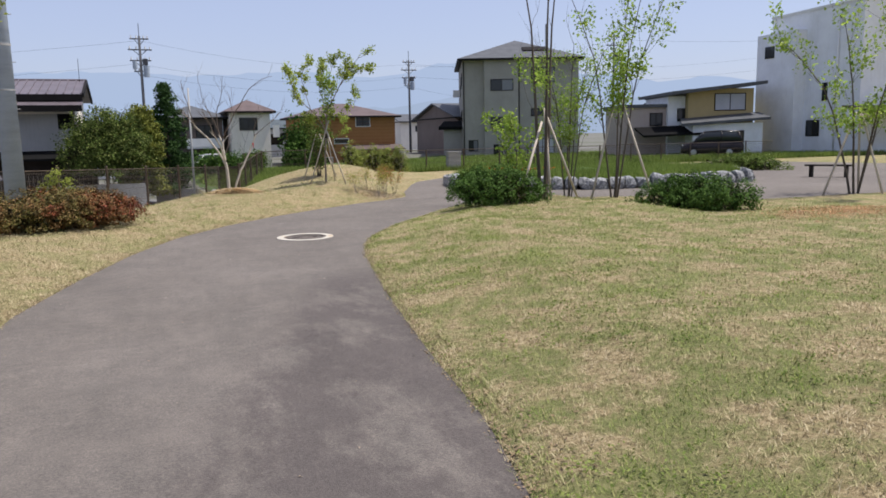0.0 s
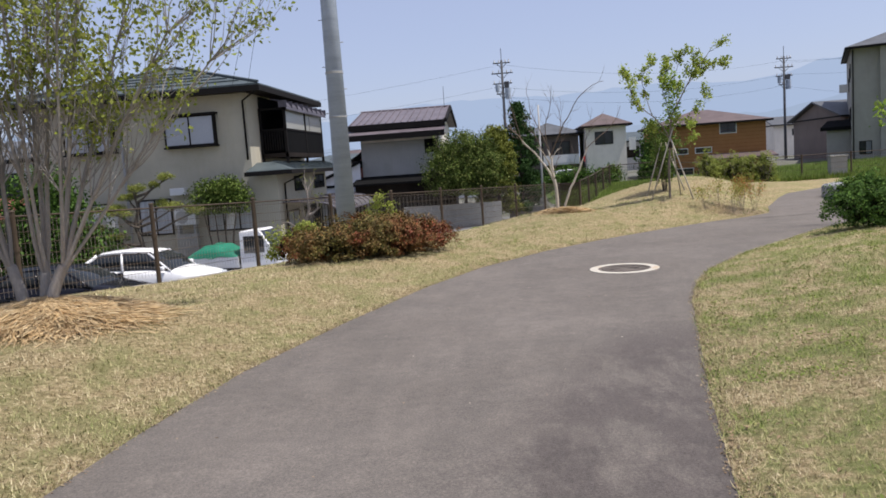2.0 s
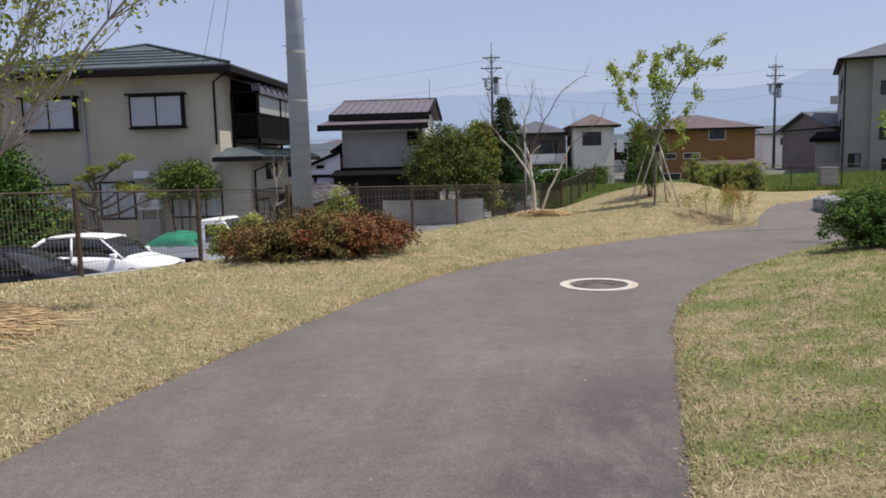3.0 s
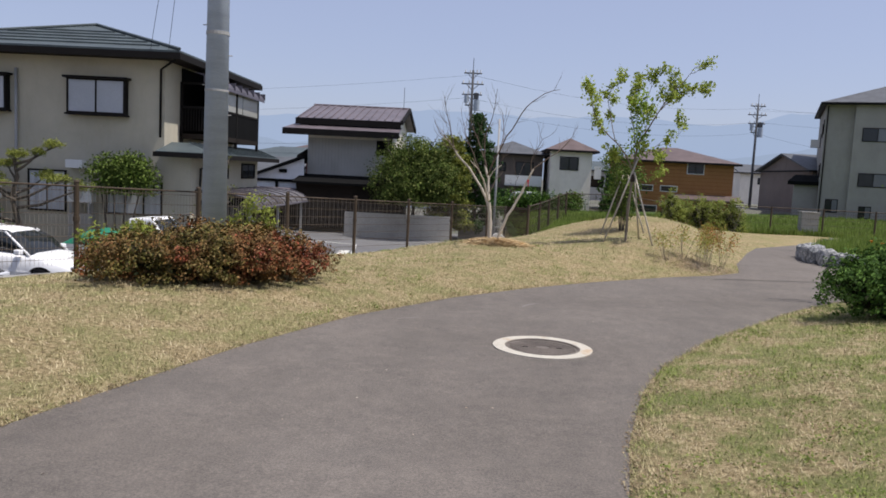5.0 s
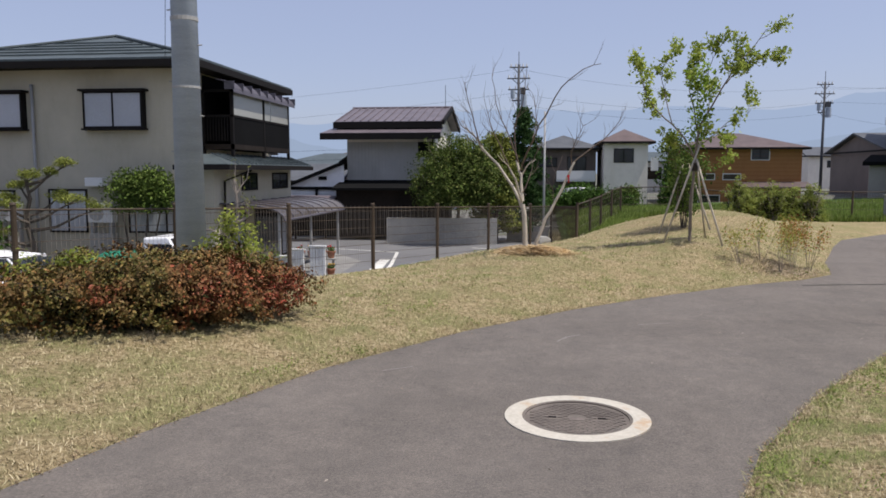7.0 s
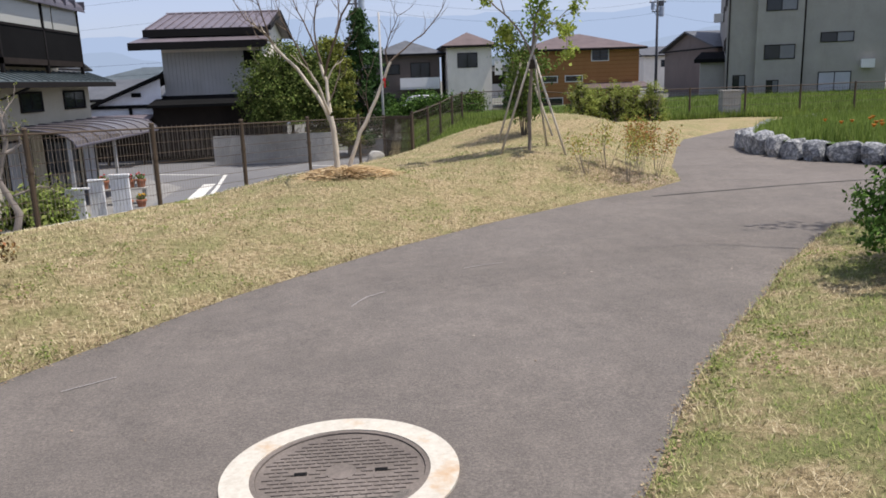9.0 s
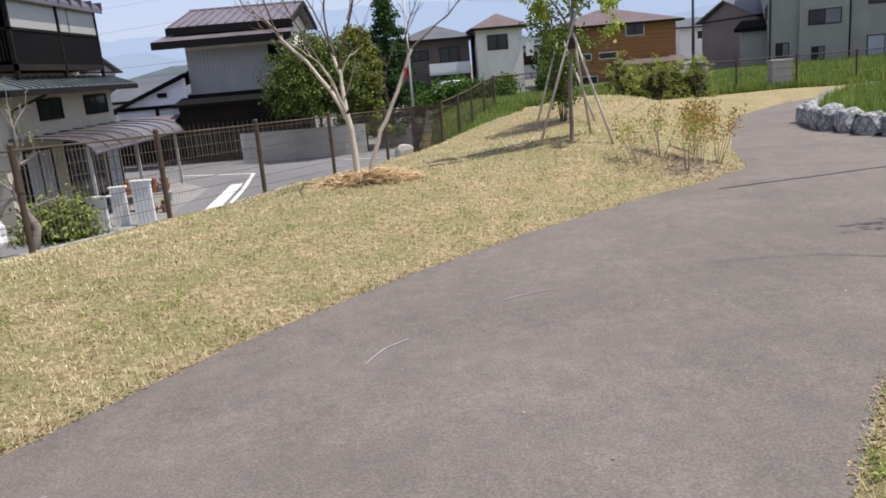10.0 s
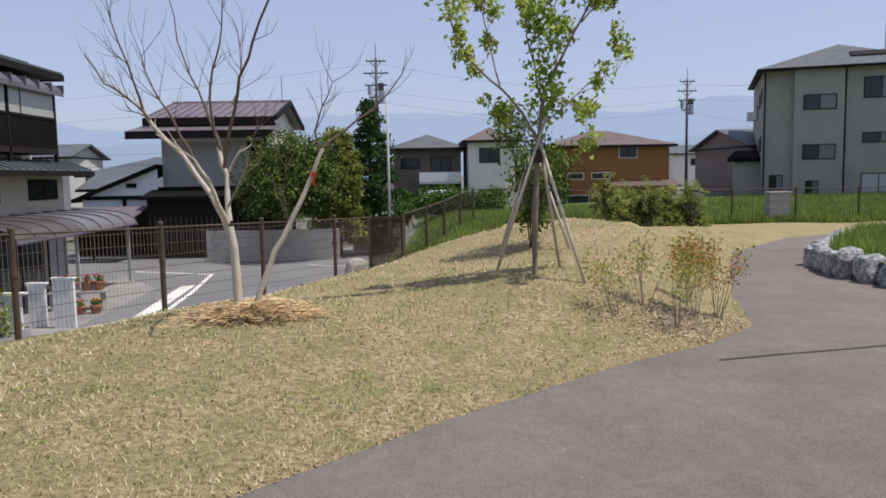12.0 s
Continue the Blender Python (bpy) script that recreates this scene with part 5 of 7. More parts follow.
limb(twig_g, tips, [(-0.13, 0.15, 1.38), (-0.19, 0.18, 1.6), (-0.28, 0.22, 1.8), (-0.39, 0.25, 2.02), (-0.5, 0.28, 2.34), (-0.55, 0.3, 2.7)], 0.014, 0.004, 7, 0.34)
limb(twig_g, tips, [(-0.14, 0.15, 1.38), (-0.18, 0.1, 1.66), (-0.18, 0.08, 1.92), (-0.1, 0.05, 2.16), (-0.04, 0.02, 2.4), (0.0, 0, 2.8)], 0.014, 0.004, 7, 0.32)
limb(twig_g, tips, [(-0.1, 0.1, 1.22), (0.04, -0.15, 1.55), (0.14, -0.35, 1.8), (0.28, -0.55, 2.05), (0.42, -0.72, 2.3), (0.6, -0.85, 2.52), (0.8, -0.92, 2.66), (1.05, -0.95, 2.72)], 0.0155, 0.0045, 4, 0.3)
limb(twig_g, tips, [(-0.05, 0, 0.9), (0.06, 0.1, 1.16), (0.1, 0.18, 1.36), (0.18, 0.24, 1.56)], 0.008, 0.0035, 6, 0.3)
limb(twig_g, tips, [(0.1, -0.3, 1.72), (0.16, -0.2, 2.0), (0.12, -0.12, 2.35)], 0.008, 0.0035, 7, 0.3)
limb(g, tips, [(0.12, 0.03, -0.1), (0.27, 0.06, 0.37), (0.4, 0.09, 0.6), (0.56, 0.13, 0.92), (0.67, 0.16, 1.2), (0.74, 0.17, 1.38)], 0.029, 0.017, 0, 0)
limb(twig_g, tips, [(0.74, 0.17, 1.36), (0.94, 0.22, 1.54), (1.19, 0.26, 1.73), (1.39, 0.3, 1.93), (1.5, 0.32, 2.1)], 0.0125, 0.0035, 7, 0.3)
limb(twig_g, tips, [(0.72, 0.17, 1.32), (0.7, 0.1, 1.52), (0.78, 0.05, 1.72), (0.86, 0.02, 1.92)], 0.0105, 0.0035, 9, 0.28)
limb(twig_g, tips, [(0.44, 0.1, 0.68), (0.42, 0.05, 0.95), (0.45, 0.0, 1.2)], 0.006, 0.003, 4, 0.25)
part("trunk", g, BARK_PALE, t2, smooth=True)
part("twig", twig_g, plain("dark_twig_bark", (0.15, 0.115, 0.09), 0.9, 0, 0.2, 12, 0.3), t2, smooth=True)["kind"] = "stuff"
part("ribbon", Geo().tube([(0.655, 0.155, 1.135), (0.668, 0.158, 1.17)], 0.021, 10).box((0.66, 0.13, 1.05), (0.678, 0.135, 1.14)), plain("red_tape", (0.55, 0.03, 0.03), 0.6), t2, "red tape tied round a stem")


def stake(parent, foot, top, r=0.02):
    part("stake", Geo().tube([Vector(foot), Vector(top)], [r, r * 0.9], 8), STAKE_M, parent, smooth=True)


# staked young tree
T3 = (4.85, 21.65)
t3 = thing("tree", "young leafing tree held by timber stakes", "tree", at_land(*T3))
g, tips = Geo(), []
limb(g, tips, [(0, 0, -0.2), (0.02, 0, 0.7), (0.05, 0, 1.3), (0.1, 0, 1.8), (0.12, 0, 2.05)], 0.03, 0.02, 0, 0)
lt = []
limb(g, lt, [(0.06, 0, 1.4), (-0.12, -0.05, 1.75), (-0.36, -0.1, 2.0), (-0.64, -0.15, 2.25), (-0.85, -0.18, 2.55), (-0.95, -0.2, 2.95)], 0.017, 0.005, 8, 0.28)
limb(g, lt, [(-0.36, -0.1, 2.0), (-0.42, 0.2, 2.45), (-0.5, 0.3, 2.85), (-0.42, 0.35, 3.2)], 0.01, 0.004, 7, 0.26)
limb(g, lt, [(0.1, 0, 1.85), (0.02, 0.12, 2.3), (-0.05, 0.15, 2.6), (0.05, 0.18, 3.0), (0.1, 0.2, 3.3)], 0.013, 0.004, 6, 0.25)
limb(g, lt, [(0.12, 0, 2.0), (0.28, -0.06, 2.3), (0.44, -0.1, 2.6), (0.62, -0.12, 2.95), (0.88, -0.15, 3.25), (1.1, -0.15, 3.55)], 0.018, 0.005, 8, 0.28)
limb(g, lt, [(0.5, -0.1, 2.7), (0.78, 0.15, 2.95), (1.05, 0.25, 3.15), (1.4, 0.3, 3.3)], 0.01, 0.004, 7, 0.25)
limb(g, lt, [(0.2, -0.03, 2.15), (0.32, 0.25, 2.5), (0.3, 0.35, 2.95), (0.45, 0.4, 3.35)], 0.01, 0.004, 6, 0.25)
limb(g, lt, [(0.08, 0, 1.6), (0.36, 0.1, 1.85), (0.62, 0.15, 2.05), (0.95, 0.15, 2.2)], 0.009, 0.0035, 4, 0.26)
limb(g, lt, [(0.06, 0, 1.45), (-0.15, 0.15, 1.65), (-0.32, 0.2, 1.72)], 0.007, 0.0035, 3, 0.22)
limb(g, lt, [(0.1, 0, 1.75), (0.28, -0.2, 1.9), (0.5, -0.3, 1.72)], 0.007, 0.0035, 3, 0.22)
part("trunk", g, plain("brown_grey_bark", (0.24, 0.2, 0.16), 0.9, 0, 0.3, 12, 0.4, (1, 1, 0.25)), t3, smooth=True)
spray = [q for q in lt if rng.uniform() < 0.72]
leaf_mesh("crown", clusters(spray, 3500, 0.055), 0.074, LEAF_CROWN, t3, 0.6, 0.1)
column = [Vector((0.12 + 0.1 * math.sin(9 * k), 0.1 * math.cos(7 * k), 1.75 + 0.085 * k)) for k in range(15)]
leaf_mesh("crown", clusters(column, 420, 0.08), 0.085, LEAF_LIGHT, t3, 0.6, 0.1)
for fx, fy, tx, ty, tz in ((-0.5, -0.05, 0.14, -0.02, 1.72), (0.52, -0.42, 0.07, -0.05, 1.42), (0.1, 0.55, 0.06, 0.06, 1.36), (0.4, 0.5, 0.09, 0.03, 1.36)):
    stake(t3, (fx, fy, float(land(T3[0] + fx, T3[1] + fy)) - float(land(*T3)) - 0.15), (tx, ty, tz), 0.018)
part("binding", Geo().tube([(0.05, 0, 1.22), (0.055, 0, 1.36)], 0.055, 10), plain("hemp_rope", (0.05, 0.04, 0.03), 0.9), t3)

# bushier staked tree behind it
T3B = (5.3, 24.6)
t3b = thing("tree", "small dense green tree behind timber stakes", "tree", at_land(*T3B))
g, tips = Geo(), []
for k in range(6):
    a = k * 1.05
    limb(g, tips, [(0.04 * math.cos(a), 0.04 * math.sin(a), -0.1), (0.12 * math.cos(a), 0.12 * math.sin(a), 0.7), (0.3 * math.cos(a), 0.3 * math.sin(a), 1.1 + 0.12 * k)], 0.014, 0.005, 9, 0.3)
part("trunk", g, BARK_DARK, t3b, smooth=True)
leaf_mesh("crown", clusters(tips, 2200, 0.1), 0.07, LEAF_MID, t3b, 0.6, 0.2)
for fx, fy in ((-0.6, -0.3), (0.5, -0.45)):
    stake(t3b, (fx, fy, float(land(T3B[0] + fx, T3B[1] + fy)) - float(land(*T3B)) - 0.15), (fx * 0.1, fy * 0.1, 1.35))

# many-stemmed tree in straw, beside the fence
t1 = thing("tree", "many-stemmed tree with fresh leaves, grey slender stems", "tree", at_land(-3.55, 9.2))
g, lt = Geo(), []
for bx, by, fx, fy, fz, heads in (
        (-0.1, 0.0, -0.28, 0.05, 0.52, ((-0.7, 0.1, 3.0), (-1.0, -0.3, 2.7), (-0.35, 0.3, 3.3), (-0.55, -0.4, 3.1))),
        (0.06, 0.05, 0.04, 0.1, 0.42, ((0.0, 0.4, 3.5), (0.35, 0.3, 3.5), (-0.15, -0.25, 3.4), (0.25, -0.4, 3.3))),
        (0.12, -0.04, 0.3, -0.02, 0.5, ((0.75, 0.1, 3.3), (1.1, 0.3, 3.0), (1.5, 0.1, 2.6), (0.8, -0.4, 3.0), (1.75, 0.5, 2.35)))):
    limb(g, lt, [(bx, by, -0.12), (bx * 0.6 + fx * 0.35, by, fz * 0.5), (fx, fy, fz)], 0.062, 0.05, 0, 0)
    for k, (hx, hy, hz) in enumerate(heads):
        limb(g, lt, [(fx, fy, fz - 0.05), (fx + (hx - fx) * 0.28, fy + (hy - fy) * 0.3, fz + (hz - fz) * 0.28), (fx + (hx - fx) * 0.6, fy + (hy - fy) * 0.6, fz + (hz - fz) * 0.62), (hx, hy, hz)], 0.031 - 0.003 * k, 0.009, 32, 0.75, 1, 0.4, 0.5)
part("trunk", g, plain("grey_bark", (0.34, 0.315, 0.285), 0.9, 0, 0.3, 12, 0.4, (1, 1, 0.3)), t1, smooth=True)
hi = [q for q in lt if q.z > 2.05 - 0.35 * q.x + 0.3 * math.sin(7 * q.x)]
leaf_mesh("crown", clusters(hi, 11000, 0.07), 0.056, LEAF_YELLOW, t1, 0.55, 0.1)


def sapling(at, h, stems, label, leaf, n, size, r=0.03, splay=0.25, zmin=0.4, bark=None, twigs=9, stakes=(), leafz=99.0):
    ob = thing("tree", label, "tree", at_land(*at))
    g, lt = Geo(), []
    for k in range(stems):
        a = 2.4 * k + at[0]
        c, s = math.cos(a), math.sin(a)
        limb(g, lt, [(0.07 * c, 0.07 * s, -0.1), (0.1 * c + splay * 0.2 * c, 0.1 * s + splay * 0.2 * s, h * 0.3), (splay * 0.55 * c, splay * 0.55 * s, h * 0.6), (splay * c * 1.2, splay * s * 1.2, h * (0.9 + 0.1 * math.sin(3 * k)))], r, 0.006, twigs, h * 0.16, 1, 0.5, 0.5)
    part("trunk", g, bark or BARK_DARK, ob, smooth=True)
    ok = [q for q in lt if zmin < q.z < leafz] or lt
    leaf_mesh("crown", clusters(ok, n, 0.1), size, leaf, ob, 0.6, 0.1)
    for fx, fy, tz in stakes:
        stake(ob, (fx, fy, -0.2), (fx * 0.08, fy * 0.08, tz), 0.028)
    return ob


rng = np.random.default_rng(31)
sapling((8.3, 15.25), 6.2, 3, "tall slender tree with dark stems, few leaves", LEAF_LIGHT, 420, 0.07, 0.046, 0.6, 0.3, None, 6, ((-1.05, -0.7, 1.7), (1.0, 0.1, 1.8), (0.0, -0.35, 2.0)), 3.2)
sapling((8.0, 15.9), 1.7, 4, "small bright green sapling beside the stakes", LEAF_LIGHT, 900, 0.09, 0.015, 0.5, 0.2)
sapling((9.7, 16.6), 3.8, 5, "upright tree with fine fresh green foliage", LEAF_LIGHT, 3200, 0.06, 0.018, 0.7, 0.6, None, 12, (), 3.4)
sapling((10.9, 16.4), 5.6, 4, "young tree bare above, leafy green below", LEAF_LIGHT, 2800, 0.09, 0.026, 1.1, 0.5, BARK_DARK, 11, ((-0.9, -0.3, 2.2), (0.45, -1.1, 2.6)), 2.1)
sapling((16.2, 14.0), 4.4, 4, "staked tree with sprays of light leaves", LEAF_LIGHT, 2600, 0.095, 0.032, 1.5, 1.3, BARK_DARK, 12, ((-0.85, 0.25, 2.0), (0.6, 0.4, 2.1), (0.2, -0.7, 2.0)))
sapling((18.3, 13.0), 4.6, 4, "staked tree with sprays of light leaves", LEAF_LIGHT, 2400, 0.095, 0.032, 1.5, 1.3, BARK_DARK, 12, ((-0.85, 0.25, 2.0), (0.6, 0.4, 2.1)))

# round broadleaf tree and the two conifers by the street
def crown_tree(at, z0, rx, rz, n, size, mat, label, trunk_h, lumps=26):
    ob = thing("tree", label, "tree", (at[0], at[1], z0))
    g, tips = Geo(), []
    for k in range(7):
        a = k * 0.9
        limb(g, tips, [(0, 0, -0.2), (0.1 * math.cos(a), 0.1 * math.sin(a), trunk_h), (rx * 0.6 * math.cos(a), rx * 0.6 * math.sin(a), trunk_h + rz * (0.5 + 0.07 * k))], 0.09, 0.02, 4, 0.6)
    part("trunk", g, BARK_DARK, ob, smooth=True)
    p, d = lumpy(n // 20, rx, rx, rz, lumps, 0.25)
    p, d = np.repeat(p, 20, 0), np.repeat(d, 20, 0)
    p = p + rng.normal(0, size * 1.1, p.shape)
    p[:, 2] = np.abs(p[:, 2]) + trunk_h * 0.75
    leaf_mesh("crown", p, size, mat, ob, 0.6, 0.3, out=d * 0.6)
    # Darker inner leaves paint the crown's inside shade
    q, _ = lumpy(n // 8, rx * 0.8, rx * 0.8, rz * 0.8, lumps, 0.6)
    leaf_mesh("inner_foliage", q + np.array([0, 0, trunk_h * 0.75]), size * 1.7, LEAF_INNER_SHADE, ob, label="inner leaves and twigs, shade given by dark colour")
    return ob


def cone_tree(at, z0, r, h, n, size, mat, label, slim=1.0, gaps=0.5):
    """A conifer: a tapering trunk with whorls of boughs, each bough a spray of small leaves."""
    ob = thing("tree", label, "conifer", (at[0], at[1], z0))
    g = Geo().tube([(0, 0, -0.2), (0.05, 0, h * 0.5), (0, 0, h * 0.97)], [0.14, 0.08, 0.015], 8)
    pts = []
    boughs = 120
    for k in range(boughs):
        t = 0.06 + 0.92 * (k + rng.uniform(0, 0.8)) / boughs
        a_ = 2.4 * k + rng.uniform(-0.5, 0.5)
        reach = r * (1 - t ** 1.7) ** slim * rng.uniform(1 - gaps, 1.12) + 0.06
        root, tip = Vector((0, 0, t * h)), Vector((math.cos(a_) * reach, math.sin(a_) * reach, t * h + reach * rng.uniform(-0.1, 0.35)))
        g.tube([root, root.lerp(tip, 0.5) + Vector((0, 0, -0.04)), tip], [0.025, 0.016, 0.006], 4, False)
        m = max(6, int(n / boughs * (0.35 + reach / r)))
        f = rng.uniform(0.25, 1.03, m) ** 0.7
        p = np.array(root)[None] + (np.array(tip) - np.array(root))[None] * f[:, None]
        pts.append(p + rng.normal(0, 1, (m, 3)) * np.array([0.13, 0.13, 0.10]) * (0.5 + 0.5 * f[:, None]))
    part("trunk", g, BARK_DARK, ob, smooth=True)
    leaf_mesh("crown", np.concatenate(pts), size, mat, ob, 0.5, 0.2)
    return ob


crown_tree((-1.75, 46.9), -2.05, 2.6, 3.0, 34000, 0.125, LEAF_GARDEN, "broad leafy garden tree beside the street", 2.2, 75)
cone_tree((0.15, 47.5), -2.1, 1.35, 5.5, 15000, 0.15, LEAF_CEDAR_L, "yellowish green conifer by the street", 0.55, 0.22)
cone_tree((1.5, 48.5), -2.1, 1.6, 6.9, 15000, 0.17, LEAF_CEDAR, "tall dark green conifer by the street", 0.8, 0.55)

# ---- poles and wires ----
pole = thing("utility_pole", "tall tapered grey concrete utility pole", "utility pole", at_land(-2.33, 17.44))
part("shaft", Geo().tube([(0, 0, -0.5), (0, 0, 11.5)], [0.2, 0.1], 28), POLE_M, pole, smooth=True)
for k in range(9):
    z = 1.9 + 0.45 * k
    s = 1 if k % 2 else -1
    part("step_bolt", Geo().tube([(s * 0.15, 0, z), (s * 0.23, 0, z)], 0.009, 5), PIPE_GREY, pole)
part("band", Geo().tube([(0, 0, 3.55), (0, 0, 3.6)], 0.174, 20), PIPE_GREY, pole)
part("band", Geo().tube([(0, 0, 2.7), (0, 0, 2.73)], 0.18, 20), PIPE_GREY, pole)
g = Geo()
for tx, ty, tz in ((-8.6, 30.7, 4.9), (-9.2, 30.7, 4.9)):
    g.tube([(-2.33, 17.44, 10.4), ((-2.33 + tx) / 2, (17.44 + ty) / 2, (10.4 + tz) / 2 - 0.25), (tx, ty, tz)], 0.008, 4, False)
part("service_wire", g, BLACK_PANEL, None)
tagged(bpy.data.objects["service_wire"], "thin black service wires from pole to house", "cable")


FAR_POLE = plain("dull_grey_pole", (0.08, 0.083, 0.09), 0.8, 0, 0.15, 4, 0.1)


def street_pole(x, y, z0, h, label, arms=3, box=True, r=0.17):
    ob = thing("utility_pole", label, "utility pole", (x, y, z0))
    part("shaft", Geo().tube([(0, 0, -0.5), (0, 0, h)], [r, r * 0.6], 12), FAR_POLE, ob, smooth=True)
    for k in range(arms):
        z = h - 0.25 - 0.95 * k
        w = (0.8, 1.0, 0.9, 0.6)[k % 4]
        part("crossarm", Geo().box((-w, -0.05, z - 0.05), (w, 0.05, z + 0.05)), FAR_POLE, ob)
        part("brace", Geo().tube([(w * 0.6, 0, z), (0, 0, z - 0.55)], 0.03, 5), FAR_POLE, ob)
        part("brace", Geo().tube([(-w * 0.6, 0, z), (0, 0, z - 0.55)], 0.03, 5), FAR_POLE, ob)
        for sx in (-0.85, -0.3, 0.45, 0.85):
            part("insulator", Geo().tube([(sx * w, 0, z + 0.05), (sx * w, 0, z + 0.3)], [0.07, 0.045], 6), WHITE_M, ob)
    part("spike", Geo().tube([(0, 0, h), (0, 0, h + 1.1)], 0.03, 6), FAR_POLE, ob)
    if box:
        part("switch_box", Geo().box((0.15, -0.2, h - 2.55), (0.6, 0.2, h - 2.0)), FAR_POLE, ob)
        part("transformer", Geo().tube([(0.45, 0, h - 3.6), (0.45, 0, h - 2.6)], 0.27, 12), POLE_M, ob)
        part("transformer", Geo().tube([(-0.5, 0, h - 2.9), (-0.5, 0, h - 2.2)], 0.2, 12), POLE_M, ob)
    return ob


street_pole(0.6, 76, -2.3, 13.0, "distant utility pole with crossarms and transformers", 4)
street_pole(31.6, 92, -2.0, 12.6, "distant utility pole with crossarms", 4)
street_pole(52.0, 78.0, -1.5, 14.0, "distant utility pole with crossarms", 2)
thin = thing("utility_pole", "slender grey metal pole by the conifers", "pole", (2.55, 43.0, -2.1))
part("shaft", Geo().tube([(0, 0, -0.3), (0, 0, 6.2)], [0.06, 0.045], 10), PIPE_GREY, thin, smooth=True)


def wire(a, b, sag, r=0.007):
    pts = []
    for k in range(13):
        t = k / 12
        p = Vector(a).lerp(Vector(b), t)
        p.z -= sag * 4 * t * (1 - t)
        pts.append(p)
    ob = part("power_cable", Geo().tube(pts, r, 4, False), BLACK_PANEL)
    tagged(ob, "thin black overhead power cable between poles", "cable", group="overhead cables")


WIRES = [((-60, 80, 7.2), (0.6, 76, 10.3)), ((-60, 81, 5.6), (0.6, 76, 8.3)), ((0.6, 76, 10.3), (31.6, 92, 10.1)), ((0.6, 76, 8.2), (31.6, 92, 8.6)), ((0.6, 76, 7.3), (31.6, 92, 7.4)), ((31.6, 92, 10.1), (80, 84, 11.0)), ((31.6, 92, 8.6), (80, 84, 9.4)), ((31.6, 92, 7.4), (60, 110, 7.5)), ((52, 78, 12.0), (90, 60, 13.0)), ((31.6, 92, 9.9), (52, 78, 12.0)), ((-60, 60, 4.2), (-2, 66, 3.6)), ((-60, 61, 3.4), (-2, 66, 2.9))]
for a_, b_ in WIRES:
    wire(a_, b_, 1.1)

# ---- mountains far off, their haze painted in as flat emission ----
def range_mesh(dist, h0, h1, seed, name, colour):
    g = Geo()
    prev = None
    for k in range(221):
        a = radians(-75 + 150 * k / 220)
        n = noise.noise(Vector((k * 0.035 + seed, seed, 0))) * 0.6 + noise.noise(Vector((k * 0.13 + seed, 3, 0))) * 0.28 + noise.noise(Vector((k * 0.5, seed, 9))) * 0.08
        peak = math.exp(-((k - 147) / 9.0) ** 2) * 0.5
        h = h0 + (h1 - h0) * max(0, 0.5 + n + peak)
        p = (math.sin(a) * dist, math.cos(a) * dist)
        if prev:
            g.quad((*prev[:2], -60), (*p, -60), (p[0] * 1.1, p[1] * 1.1, h), (prev[0] * 1.1, prev[1] * 1.1, prev[2]))
        prev = (*p, h)
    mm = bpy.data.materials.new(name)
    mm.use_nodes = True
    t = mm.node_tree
    # Emission in one blue-grey stands in for distance haze
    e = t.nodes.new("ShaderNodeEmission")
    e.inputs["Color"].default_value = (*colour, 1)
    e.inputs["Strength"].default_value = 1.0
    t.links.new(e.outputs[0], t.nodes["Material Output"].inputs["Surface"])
    tagged(part("backdrop", g, mm), "mountain range with blue-grey haze painted in as glow", "mountains", kind="structure")


range_mesh(3900, 190, 420, 4.2, "far_haze_glow", (0.315, 0.405, 0.55))
range_mesh(2600, 40, 170, 1.7, "near_haze_glow", (0.285, 0.365, 0.485))

# ---- manhole ----
MH = (2.44, 12.63)
mh = thing("manhole", "round rusty iron manhole cover in a pale ring", "manhole cover", (MH[0], MH[1], plane(MH[1])))


def annulus(g, r0, r1, z, drop=0.03, n=64):
    for k in range(n):
        a, b = 2 * math.pi * k / n, 2 * math.pi * (k + 1) / n
        g.quad((r0 * math.cos(a), r0 * math.sin(a), z), (r1 * math.cos(a), r1 * math.sin(a), z), (r1 * math.cos(b), r1 * math.sin(b), z), (r0 * math.cos(b), r0 * math.sin(b), z))
        g.quad((r1 * math.cos(a), r1 * math.sin(a), z), (r1 * math.cos(a), r1 * math.sin(a), z - drop), (r1 * math.cos(b), r1 * math.sin(b), z - drop), (r1 * math.cos(b), r1 * math.sin(b), z))
        g.quad((r0 * math.cos(b), r0 * math.sin(b), z), (r0 * math.cos(b), r0 * math.sin(b), z - drop), (r0 * math.cos(a), r0 * math.sin(a), z - drop), (r0 * math.cos(a), r0 * math.sin(a), z))
    return g


rm = Mat("pale_ring_concrete", 0.9, 0, 0.2)
rm.color(rm.mix(rm.ramp(rm.noise(3.5, 4, 0.7), [(0.55, (0, 0, 0)), (0.75, (1, 1, 1))]), rm.ramp(rm.noise(40, 3), [(0.3, (0.40, 0.37, 0.31)), (0.7, (0.50, 0.47, 0.40))]), (0.40, 0.26, 0.14))).bump(rm.noise(90, 3), 0.3, 0.003)
part("ring", annulus(Geo(), 0.345, 0.455, 0.012), rm.m, mh)
part("frame", annulus(Geo(), 0.325, 0.345, 0.008), IRON_M, mh)
part("cover", Geo().tube([(0, 0, -0.03), (0, 0, 0.002)], 0.322, 48), IRON_M, mh)
g = Geo()
